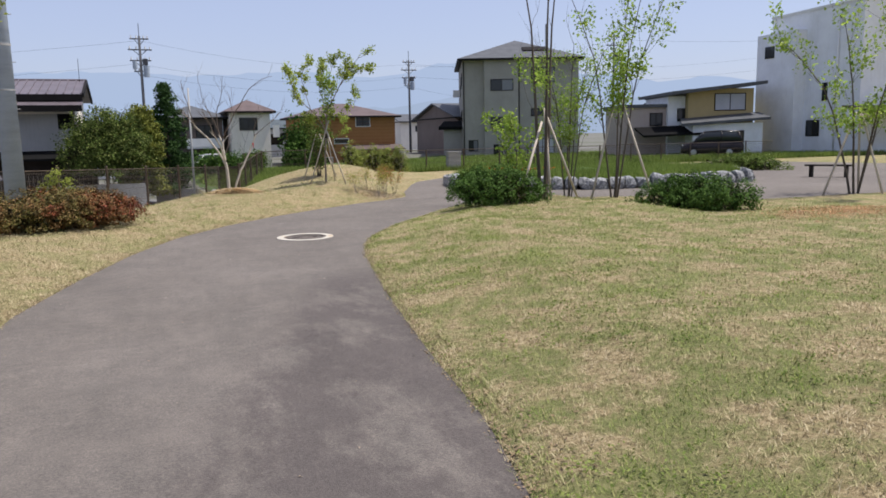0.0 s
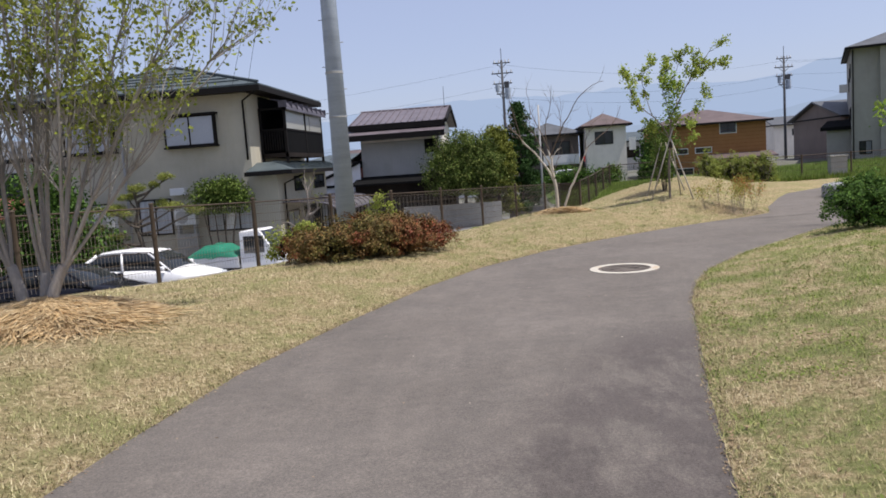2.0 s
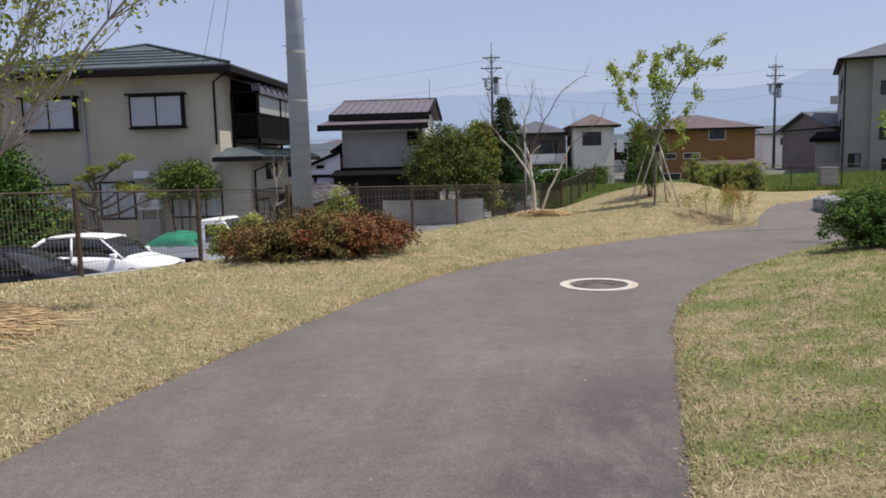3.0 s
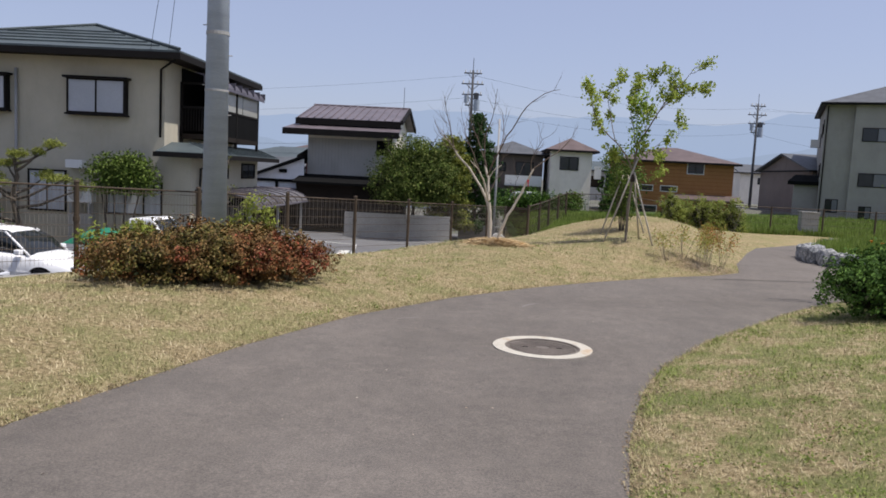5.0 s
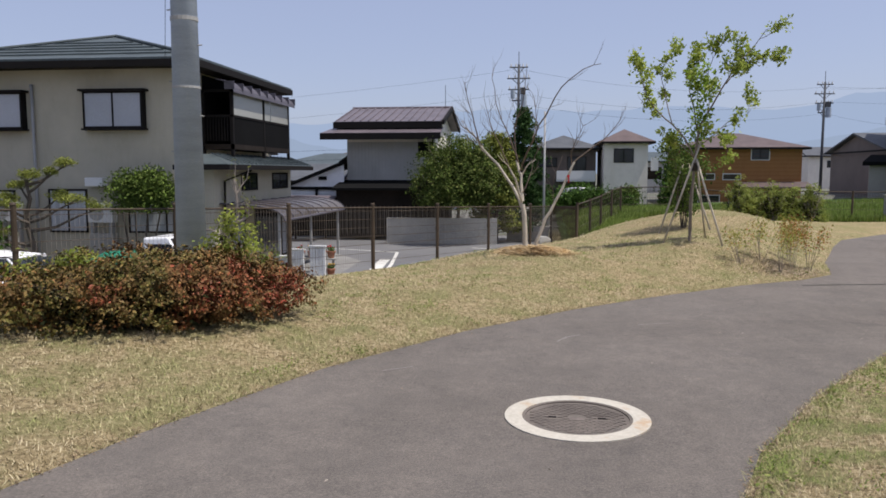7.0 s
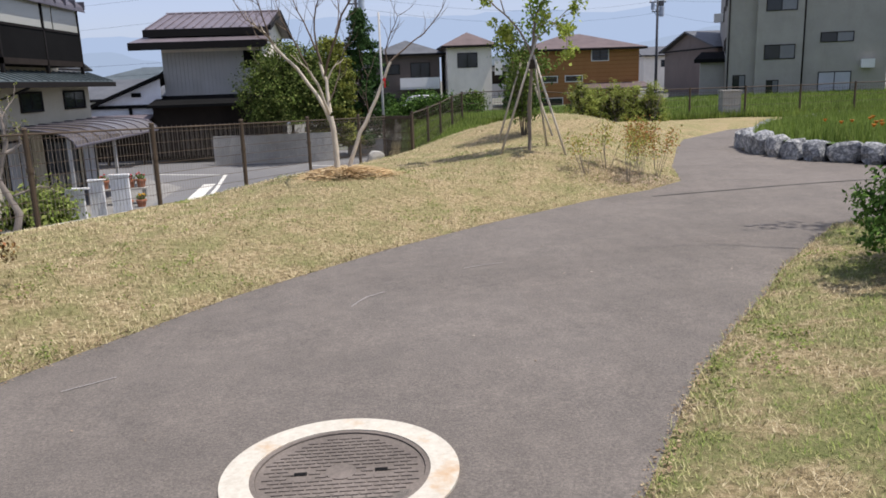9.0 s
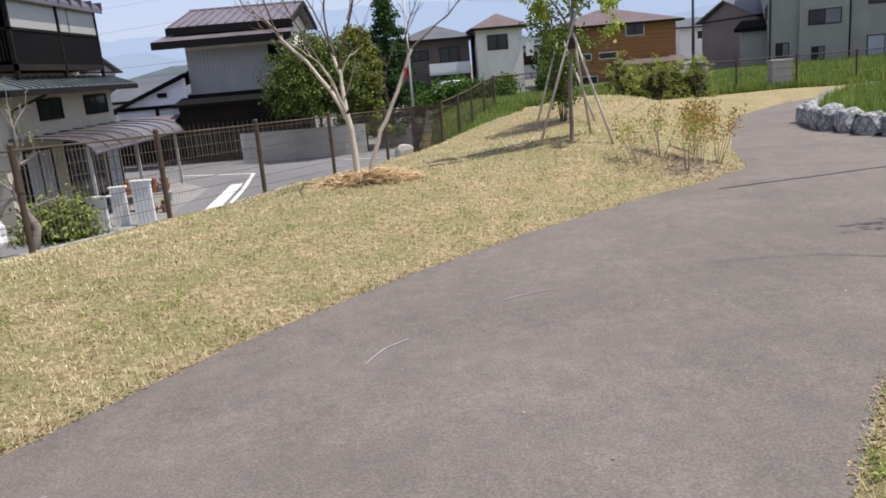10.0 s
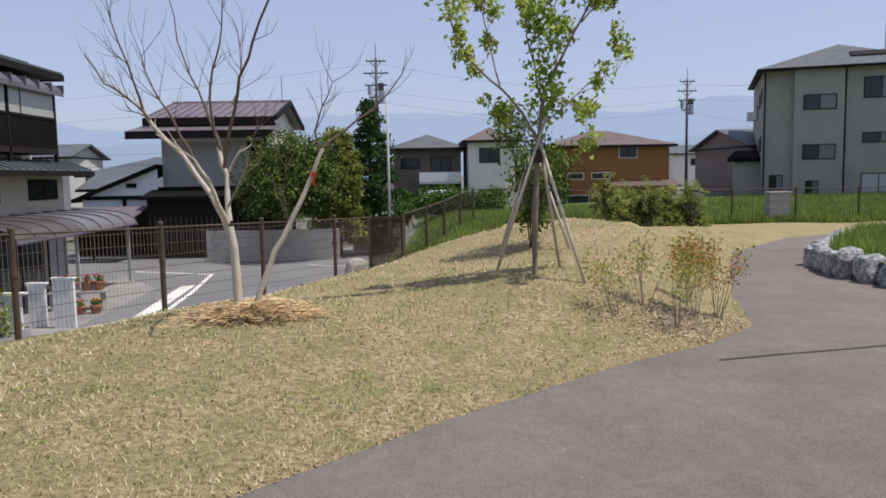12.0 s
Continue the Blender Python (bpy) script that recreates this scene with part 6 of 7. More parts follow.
for r_ in range(-11, 12):
    for c_ in range(-7, 8):
        x, y = c_ * 0.05 + (0.025 if r_ % 2 else 0), r_ * 0.028
        if 0.075 < math.hypot(x, y) < 0.295 and not (abs(abs(x) - 0.16) < 0.04 and abs(y) < 0.03):
            g.box((x - 0.021, y - 0.010, 0.001), (x + 0.021, y + 0.010, 0.007))
part("tread", g, IRON_M, mh)
part("badge", Geo().tube([(0, 0, 0.0), (0, 0, 0.006)], 0.06, 24), IRON_M, mh)
for sx in (-0.16, 0.16):
    part("key_slot", Geo().box((sx - 0.03, -0.012, 0.0), (sx + 0.03, 0.012, 0.0045)), BLACK_PANEL, mh)

# ---- planter of rocks ----
PLANT = [(9.85, 24.4), (9.85, 23.4), (10.15, 22.4), (10.9, 21.3), (12.6, 20.0), (15.5, 19.2), (18.5, 20.0), (20.5, 23.0), (20.5, 27.0), (18.5, 30.0), (15.6, 31.2), (13.0, 29.6), (11.2, 27.2), (10.15, 25.6)]
bed_z = lambda y: float(plane(y)) + 0.3
g = Geo()
cxp, cyp = 15.3, 25.2
for (x0, y0), (x1, y1) in zip(PLANT, PLANT[1:] + PLANT[:1]):
    for s0, s1 in ((1.0, 0.6), (0.6, 0.02)):
        q = [(cxp + (x - cxp) * s, cyp + (y - cyp) * s, bed_z(y) + 0.12 * (1 - s)) for (x, y), s in (((x0, y0), s0), ((x1, y1), s0), ((x1, y1), s1), ((x0, y0), s1))]
        g.quad(*q)
planter = part("planter_bed", g, FIELD_M)
tagged(planter, "raised bed of bright green grass edged with rocks", "planting bed")
rock_m = Mat("pale_rock", 0.9, 0, 0.2)
info = rock_m.node("ShaderNodeObjectInfo").outputs["Random"]
rk = rock_m.ramp(rock_m.noise(9, 6, 0.7), [(0.36, (0.09, 0.10, 0.11)), (0.5, (0.27, 0.275, 0.28)), (0.64, (0.56, 0.56, 0.54))])
rock_m.color(rock_m.mix(1.0, rk, rock_m.ramp(info, [(0, (0.65, 0.67, 0.7)), (1, (1.05, 1.03, 1.0))]), "MULTIPLY")).bump(rock_m.noise(14, 5, 0.7), 0.7, 0.03)


def rock_mesh(seed):
    bm = bmesh.new()
    bmesh.ops.create_icosphere(bm, subdivisions=2, radius=0.5)
    for v in bm.verts:
        d = noise.noise(v.co * 2.1 + Vector((seed * 7.1, 0, 0))) * 0.4 + noise.noise(v.co * 5 + Vector((0, seed, 0))) * 0.2
        v.co *= 1 + d
        for ax in range(3):
            lim = 0.31 + 0.06 * ((seed + ax) % 3)
            v.co[ax] = max(-lim, min(lim, v.co[ax]))
    me = bpy.data.meshes.new("rock")
    bm.to_mesh(me)
    bm.free()
    me.materials.append(rock_m.m)
    return me


ROCKS = [rock_mesh(s) for s in range(7)]
pr = random.Random(5)
for (x0, y0), (x1, y1) in zip(PLANT, PLANT[1:] + PLANT[:1]):
    L = math.hypot(x1 - x0, y1 - y0)
    n = max(1, round(L / 0.44))
    for k in range(n):
        t = (k + 0.5) / n
        x, y = x0 + (x1 - x0) * t + pr.uniform(-0.04, 0.04), y0 + (y1 - y0) * t + pr.uniform(-0.04, 0.04)
        ob = new("rock", ROCKS[pr.randrange(7)])
        ob.matrix_basis = pose(x, y, float(plane(y)) + 0.16, pr.uniform(-14, 14), pr.uniform(-14, 14), math.degrees(math.atan2(y1 - y0, x1 - x0)) + pr.uniform(-12, 12)) @ Matrix.Diagonal((0.66 * pr.uniform(0.8, 1.15), 0.5, 0.58 * pr.uniform(0.75, 1.15), 1))
        tagged(ob, "rough pale grey boulder edging the planting bed", "rock", group="rocks round the planting bed")


def tall_blades(name, xy, z, length, width, mat, label):
    n = len(xy)
    a = rng.uniform(0, 2 * math.pi, n)
    lean = rng.uniform(0.0, 0.6, n)
    L = length * rng.uniform(0.5, 1.3, n)
    root = np.column_stack([xy, z])
    d = np.column_stack([np.cos(a) * np.sin(lean), np.sin(a) * np.sin(lean), np.cos(lean)]) * L[:, None]
    s = np.column_stack([-np.sin(a), np.cos(a), np.zeros(n)]) * width / 2
    v = np.stack([root - s, root + s, root + d], 1).reshape(-1, 3)
    tagged(bulk(name, v, np.arange(3 * n).reshape(-1, 3), mat), label, "grass", kind="stuff")


GREEN_BLADE = leafy("green_blades", [(0.12, 0.19, 0.035), (0.19, 0.27, 0.055), (0.27, 0.34, 0.09), (0.085, 0.135, 0.028)], 0.5, trans=0.3)
xy = np.column_stack([rng.uniform(10, 21, 60000), rng.uniform(19, 31.5, 60000)])
xy = xy[to_edge(xy[:, 0], xy[:, 1], PLANT) < -0.15]
tall_blades("grass", xy, plane(xy[:, 1]) + 0.3, 0.24, 0.022, GREEN_BLADE, "bright green grass in the rock-edged bed")
FLOWER_M = plain("orange_petals", (0.75, 0.22, 0.03), 0.6)
fl = Geo()
for k in range(26):
    x, y = pr.uniform(11.0, 13.5), pr.uniform(22.2, 25.5)
    z = bed_z(y) + 0.24
    fl.tube([(x, y, z), (x, y, z + 0.05)], [0.012, 0.045], 6)
tagged(part("flowers", fl, FLOWER_M), "small orange flowers in the planting bed", "flowers", kind="stuff")

# ---- green field beyond the far fence ----
fx, fy = np.arange(2, 60, 1.0), np.arange(29.5, 73, 1.0)
FX, FY = np.meshgrid(fx, fy)
edge_x = 2.48 + (FY - 29.0) * 0.02
FX = np.maximum(FX, edge_x + 0.5)
n1 = len(fx)
i1, j1 = np.meshgrid(np.arange(n1 - 1), np.arange(len(fy) - 1))
keep = (FY[:-1, :-1] > 37.2) | (FX[:-1, 1:] < 4.6 + (FY[:-1, :-1] - 29.5) * 0.2)
a = (j1 * n1 + i1)[keep]
fld = bulk("field", np.stack([FX, FY, land(FX, FY) + 0.05], -1).reshape(-1, 3), np.stack([a, a + 1, a + 1 + n1, a + n1], -1), FIELD_M)
tagged(fld, "rough green meadow beyond the far fence", "field", kind="structure")
xy = np.column_stack([rng.uniform(2.5, 48, 100000), 37.4 + 30 * rng.uniform(0, 1, 100000) ** 1.6])
xy = xy[(beyond(xy[:, 0], xy[:, 1]) < -0.6)]
tall_blades("grass", xy, land(xy[:, 0], xy[:, 1]), 0.3, 0.05, GREEN_BLADE, "unmown green meadow grass beyond the fence")
xy = np.column_stack([rng.uniform(3, 8, 26000), rng.uniform(30, 37.5, 26000)])
xy = xy[(beyond(xy[:, 0], xy[:, 1]) < -0.5) & (xy[:, 0] < 4.8 + (xy[:, 1] - 29.5) * 0.2)]
tall_blades("grass", xy, land(xy[:, 0], xy[:, 1]), 0.22, 0.035, GREEN_BLADE, "green grass strip by the fence corner")


def low_fence(p0, p1, h=1.15, group="far fence bays"):
    a, b = Vector(at_land(*p0)), Vector(at_land(*p1))
    ob = thing("fence", "brown wire fence bay along the meadow", "fence", tuple(a), group=group)
    d = b - a
    part("post", Geo().tube([(0, 0, -0.3), (0, 0, h)], 0.04, 8), FENCE_M, ob)
    part("top_rail", Geo().tube([(0, 0, h - 0.05), tuple(d + Vector((0, 0, h - 0.05)))], 0.017, 6), FENCE_M, ob)
    g2 = Geo()
    for z in (0.2, 0.45, 0.7, 0.95):
        g2.tube([(0, 0, z), tuple(d + Vector((0, 0, z)))], 0.006, 3, False)
    n = int(d.length / 0.1)
    for k in range(1, n):
        p = d * (k / n)
        g2.tube([p + Vector((0, 0, 0.05)), p + Vector((0, 0, h - 0.05))], 0.0035, 3, False)
    part("wire_mesh", g2, FENCE_M, ob)


run = [(3.3, 29.0), (3.8, 31.2), (4.3, 33.4), (4.85, 35.6), (5.4, 37.8)] + [(5.4 + 2.1 * k, 37.8) for k in range(1, 16)]
for p0, p1 in zip(run, run[1:]):
    low_fence(p0, p1)
# brown screen at the corner of the fence
scr = thing("fence_screen", "brown slatted metal screen at the fence corner", "fence screen", (2.62, 29.2, float(land(2.7, 28.6))))
for k in range(20):
    part("slat", Geo().box((0.035 * k, -0.01, 0.02), (0.035 * k + 0.02, 0.01, 1.12), pose(0, 0, 0, 0, 0, -22)), FENCE_M, scr)
for z in (0.1, 0.3, 0.5, 0.7, 0.9):
    part("cross_rod", Geo().box((0, 0.012, z), (0.7, 0.02, z + 0.015), pose(0, 0, 0, 0, 0, -22)), FENCE_M, scr)
part("post", Geo().box((-0.05, -0.03, -0.25), (0.0, 0.03, 1.15), pose(0, 0, 0, 0, 0, -22)), FENCE_M, scr)
part("rail", Geo().box((0, -0.025, 1.05), (0.72, 0.025, 1.12), pose(0, 0, 0, 0, 0, -22)), FENCE_M, scr)
part("post", Geo().box((0.68, -0.03, -0.25), (0.74, 0.03, 1.15), pose(0, 0, 0, 0, 0, -22)), FENCE_M, scr)
dark_rock = ROCKS[2].copy()
dark_rock.materials[0] = CONCRETE_M
boulder = new("rock", dark_rock)
boulder.matrix_basis = pose(2.35, 28.3, float(land(2.35, 28.3)) + 0.1, 10, 5, 40) @ Matrix.Diagonal((0.5, 0.35, 0.7, 1))
tagged(boulder, "grey pointed boulder at the foot of the fence", "rock")
cab = thing("utility_box", "pale grey metal utility box by the fence", "utility box", at_land(15.4, 38.0))
part("body", Geo().box((-0.35, -0.2, -0.1), (0.35, 0.2, 0.95)), CONCRETE_M, cab, bevel=0.02)
part("lid", Geo().box((-0.38, -0.23, 0.95), (0.38, 0.23, 1.0)), CONCRETE_M, cab)

# ---- gate posts, planting and clutter by the houses ----
for gx_, gy_, gh, gw in ((-4.62, 31.2, 1.18, 0.5), (-5.3, 31.35, 1.05, 0.42), (-5.75, 31.1, 0.86, 0.6)):
    ob = thing("gate_post", "white slatted gate post by the driveway", "gate post", (gx_, gy_, lowz(gy_)), 0, "white gate posts")
    for k in range(max(3, int(gw / 0.1))):
        part("slat", Geo().box((-gw / 2 + 0.1 * k, -0.05, 0), (-gw / 2 + 0.1 * k + 0.088, 0.05, gh)), WHITE_M, ob)
    part("cap", Geo().box((-gw / 2 - 0.02, -0.08, gh), (gw / 2 + 0.02, 0.08, gh + 0.04)), WHITE_M, ob)


def low_bush(at, rx, ry, h, mat, n, size, label, name="shrub", foot=None):
    ob = thing(name, label, "shrub", (at[0], at[1], lowz(at[1]) if foot is None else foot))
    g2 = Geo()
    twig_fan(g2, (0, 0, 0), 12, (rx * 0.7, ry * 0.7), h * 0.8, 0.02)
    part("stem", g2, BARK_DARK, ob)["kind"] = "stuff"
    p, d = lumpy(n // 24, rx, ry, h, 12, 0.45)
    p, d = np.repeat(p, 24, 0), np.repeat(d, 24, 0)
    p = p + rng.normal(0, size * 1.5, p.shape)
    p[:, 2] = np.abs(p[:, 2])
    leaf_mesh("foliage", p, size, mat, ob, out=d * 0.5)
    # Core of dark-coloured leaves, shade put into their colour
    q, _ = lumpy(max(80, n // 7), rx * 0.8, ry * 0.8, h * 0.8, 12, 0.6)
    leaf_mesh("inner_foliage", q, size * 1.7, LEAF_INNER_SHADE, ob, label="inner leaves and twigs, shade given by dark colour")


low_bush((6.2, 60.5), 3.8, 0.7, 1.15, LEAF_DARK, 9000, 0.15, "dark green hedge before the distant car", "hedge", float(land(6.2, 60.5)))
low_bush((-6.5, 30.2), 1.0, 0.7, 0.85, LEAF_WEED, 2600, 0.14, "leafy green plants below the fence")
low_bush((-14.9, 27.3), 2.6, 1.3, 3.7, LEAF_DARK, 14000, 0.16, "large green garden tree beside the car park", "tree")
low_bush((-18.5, 23.5), 2.4, 1.6, 3.0, LEAF_DARK, 8000, 0.15, "dark green garden tree beside the car park", "tree")
low_bush((-11.9, 26.2), 1.2, 0.8, 1.1, LEAF_YELLOW, 3200, 0.12, "clipped yellow-green shrub behind the cars")
low_bush((-16.5, 21.0), 1.8, 1.0, 1.9, LEAF_DARK, 4500, 0.14, "dark shrub at the edge of the car park")
# climbing plant on a stem before the wall
vine = thing("tree", "round green climbing shrub before the beige wall", "shrub", (-10.1, 30.6, HZ))
g = Geo()
for k in range(4):
    g.tube([(0.2 * k - 0.3, 0, 0), (0.3 * k - 0.5, 0, 1.3), (0.5 * k - 0.8, 0.1, 2.8)], [0.05, 0.035, 0.015], 6)
part("trunk", g, BARK_DARK, vine)
p, d = lumpy(6500, 1.3, 0.6, 1.25, 24, 0.35)
p[:, 2] += 2.2
leaf_mesh("crown", p, 0.11, LEAF_MID, vine, out=d * 0.5)
# pruned pine
pine = thing("tree", "cloud-pruned garden pine with layered pads", "pine", (-12.1, 28.0, HZ))
g = Geo()
g.tube([(0, 0, 0), (0.15, 0, 1.2), (-0.1, 0, 2.1), (0.08, 0, 2.7), (-0.05, 0, 3.25)], [0.1, 0.085, 0.07, 0.05, 0.025], 8)
pads = [(1.15, 0.1, 3.7, 0.42), (0.72, 0.0, 3.45, 0.2), (0.04, 0, 3.35, 0.5), (-0.35, 0.2, 3.1, 0.4), (-1.05, 0.1, 2.72, 0.75), (-0.5, -0.2, 2.55, 0.55), (1.45, -0.1, 2.68, 0.6), (0.85, 0.15, 2.8, 0.35), (2.1, 0.1, 2.48, 0.36), (-1.5, -0.1, 2.0, 0.7), (-0.6, -0.3, 1.75, 0.6)]
pp = []
for x, y, z, r_ in pads:
    root = max(0.9, min(3.1, z - 0.5 - 0.1 * abs(x)))
    g.tube([(0.05, 0, root), (x * 0.35, y, root + 0.12), (x * 0.7, y, z - 0.26), (x, y, z - 0.05)], [0.05, 0.042, 0.03, 0.014], 6)
    q, _ = lumpy(int(1100 * r_ + 120), r_, r_ * 0.8, 0.2, 9, 0.55)
    pp.append(q + np.array([x, y, z - 0.08]) + rng.normal(0, 0.035, q.shape))
    for k in range(5):
        a_ = 1.3 * k + x
        g.tube([(x * 0.85, y, z - 0.16), (x + math.cos(a_) * r_ * 0.7, y + math.sin(a_) * r_ * 0.5, z + 0.02)], [0.014, 0.006], 4, False)
part("trunk", g, BARK_DARK, pine)
leaf_mesh("crown", np.concatenate(pp), 0.1, LEAF_PINE, pine, 0.25, 0.4)
bare = thing("tree", "crooked bare pruned tree before the carport", "tree", (-6.2, 28.2, lowz(28.2)))
g, lt = Geo(), []
limb(g, lt, [(0, 0, 0), (0.25, 0, 0.7), (-0.1, 0, 1.5), (0.2, 0, 2.3), (0.1, 0, 3.3)], 0.1, 0.03, 8, 0.6)
limb(g, lt, [(0.15, 0, 2.1), (0.45, 0.1, 2.3), (0.4, 0.1, 2.7)], 0.05, 0.02, 5, 0.3)
limb(g, lt, [(-0.05, 0, 1.4), (-0.45, 0.1, 1.2), (-0.7, 0.1, 0.7)], 0.05, 0.02, 5, 0.3)
limb(g, lt, [(-0.1, 0, 1.5), (-0.6, 0, 1.9), (-0.9, 0, 1.8)], 0.035, 0.012, 5, 0.4)
limb(g, lt, [(0.2, 0, 1.1), (0.8, 0, 1.3), (1.1, 0, 1.2)], 0.03, 0.012, 5, 0.4)
part("trunk", g, plain("lichened_bark", (0.27, 0.235, 0.2), 0.9, 0, 0.35, 12, 0.5), bare, smooth=True)
leaf_mesh("crown", clusters(lt, 320, 0.06), 0.08, LEAF_PINE, bare, 0.3)


def air_unit(x, y, z, label="white outdoor air-conditioning unit by the wall"):
    ob = thing("air_conditioner", label, "air conditioner", (x, y, z))
    part("body", Geo().box((-0.42, -0.16, 0), (0.42, 0.16, 0.62)), WHITE_M, ob, bevel=0.015)
    part("fan_grille", Geo().tube([(-0.12, -0.16, 0.31), (-0.12, -0.175, 0.31)], 0.25, 20), PIPE_GREY, ob)
    for fx0 in (-0.35, 0.28):
        part("foot", Geo().box((fx0, -0.14, -0.35), (fx0 + 0.07, 0.14, 0)), PIPE_GREY, ob)
    part("stand", Geo().box((-0.4, -0.15, -2.0 - z), (0.4, 0.15, -0.35)), CONCRETE_M, ob)


air_unit(-11.62, 30.95, -0.22)
air_unit(-14.9, 30.95, -0.2)
hood = thing("vent_hood", "white box hood on the beige wall", "vent hood", (-11.9, 31.25, 0.93))
part("body", Geo().box((-0.3, -0.3, 0), (0.3, 0.03, 0.28)), WHITE_M, hood, bevel=0.02)
far_row = [(-1, 70.5), (3.2, 70.8), (5.5, 71.0), (12.8, 69), (13.8, 72.5)]
for k, (bx, by) in enumerate(far_row):
    ob = thing("shrub", "dark green garden hedge before the houses", "hedge", (bx, by, float(land(bx, by))), 0, "hedges before the houses")
    p, d = lumpy(2200, 1.7, 0.9, 1.7 + 0.3 * (k % 2), 10, 0.35)
    leaf_mesh("foliage", p, 0.24, LEAF_DARK, ob, out=d * 0.5)
crown_tree((13.6, 71.5), -1.3, 1.5, 3.4, 3200, 0.26, LEAF_DARK, "dark garden tree between distant houses", 1.0, 14)
crown_tree((8.6, 64.0), float(land(8.6, 64.0)), 0.9, 1.0, 2200, 0.17, LEAF_MID, "round dark green bush beyond the meadow", 0.3, 14)

# ---- bench ----
bench = thing("bench", "plain dark brown wooden bench on two legs", "bench", (22.2, 20.2, float(plane(20.2))), -56)
for k in range(3):
    part("seat_board", Geo().box((-0.75, -0.2 + 0.14 * k, 0.38), (0.75, -0.08 + 0.14 * k, 0.43)), DARKWOOD_M, bench)
for sx in (-0.55, 0.55):
    part("leg", Geo().box((sx - 0.05, -0.18, 0), (sx + 0.05, 0.18, 0.38)), DARKWOOD_M, bench)

# ---- vehicles ----
RUBBER = plain("tyre_rubber", (0.02, 0.02, 0.02), 0.85)
RIM = plain("alloy_rim", (0.45, 0.45, 0.46), 0.35, 0.8)
CAR_GLASS = Mat("car_glass", 0.04, 0, 0.5).color((0.02, 0.024, 0.026)).m
LAMP = Mat("headlamp", 0.08, 0, 0.6).color((0.55, 0.57, 0.6)).m


def paint(name, c):
    mm = Mat(name, 0.25, 0.0, 0.3).color(c)
    mm.b.inputs["Coat Weight"].default_value = 0.15 if max(c) > 0.1 else 0.0
    return mm.m


def loft(g, sections):
    """Rings of the same count of points joined along the length."""
    n, k = len(g.v), len(sections[0])
    for s in sections:
        g.v += [tuple(p) for p in s]
    for i in range(len(sections) - 1):
        for j in range(k):
            a, b = n + i * k + j, n + i * k + (j + 1) % k
            g.f.append((a, b, b + k, a + k))
    g.f.append(tuple(n + j for j in reversed(range(k))))
    g.f.append(tuple(n + (len(sections) - 1) * k + j for j in range(k)))
    return g


def table(x, rows):
    """Smooth reading of (x, value) rows."""
    for (x0, v0), (x1, v1) in zip(rows, rows[1:]):
        if x <= x1:
            t = min(1.0, max(0.0, (x - x0) / (x1 - x0)))
            return v0 + (v1 - v0) * t * t * (3 - 2 * t)
    return rows[-1][1]


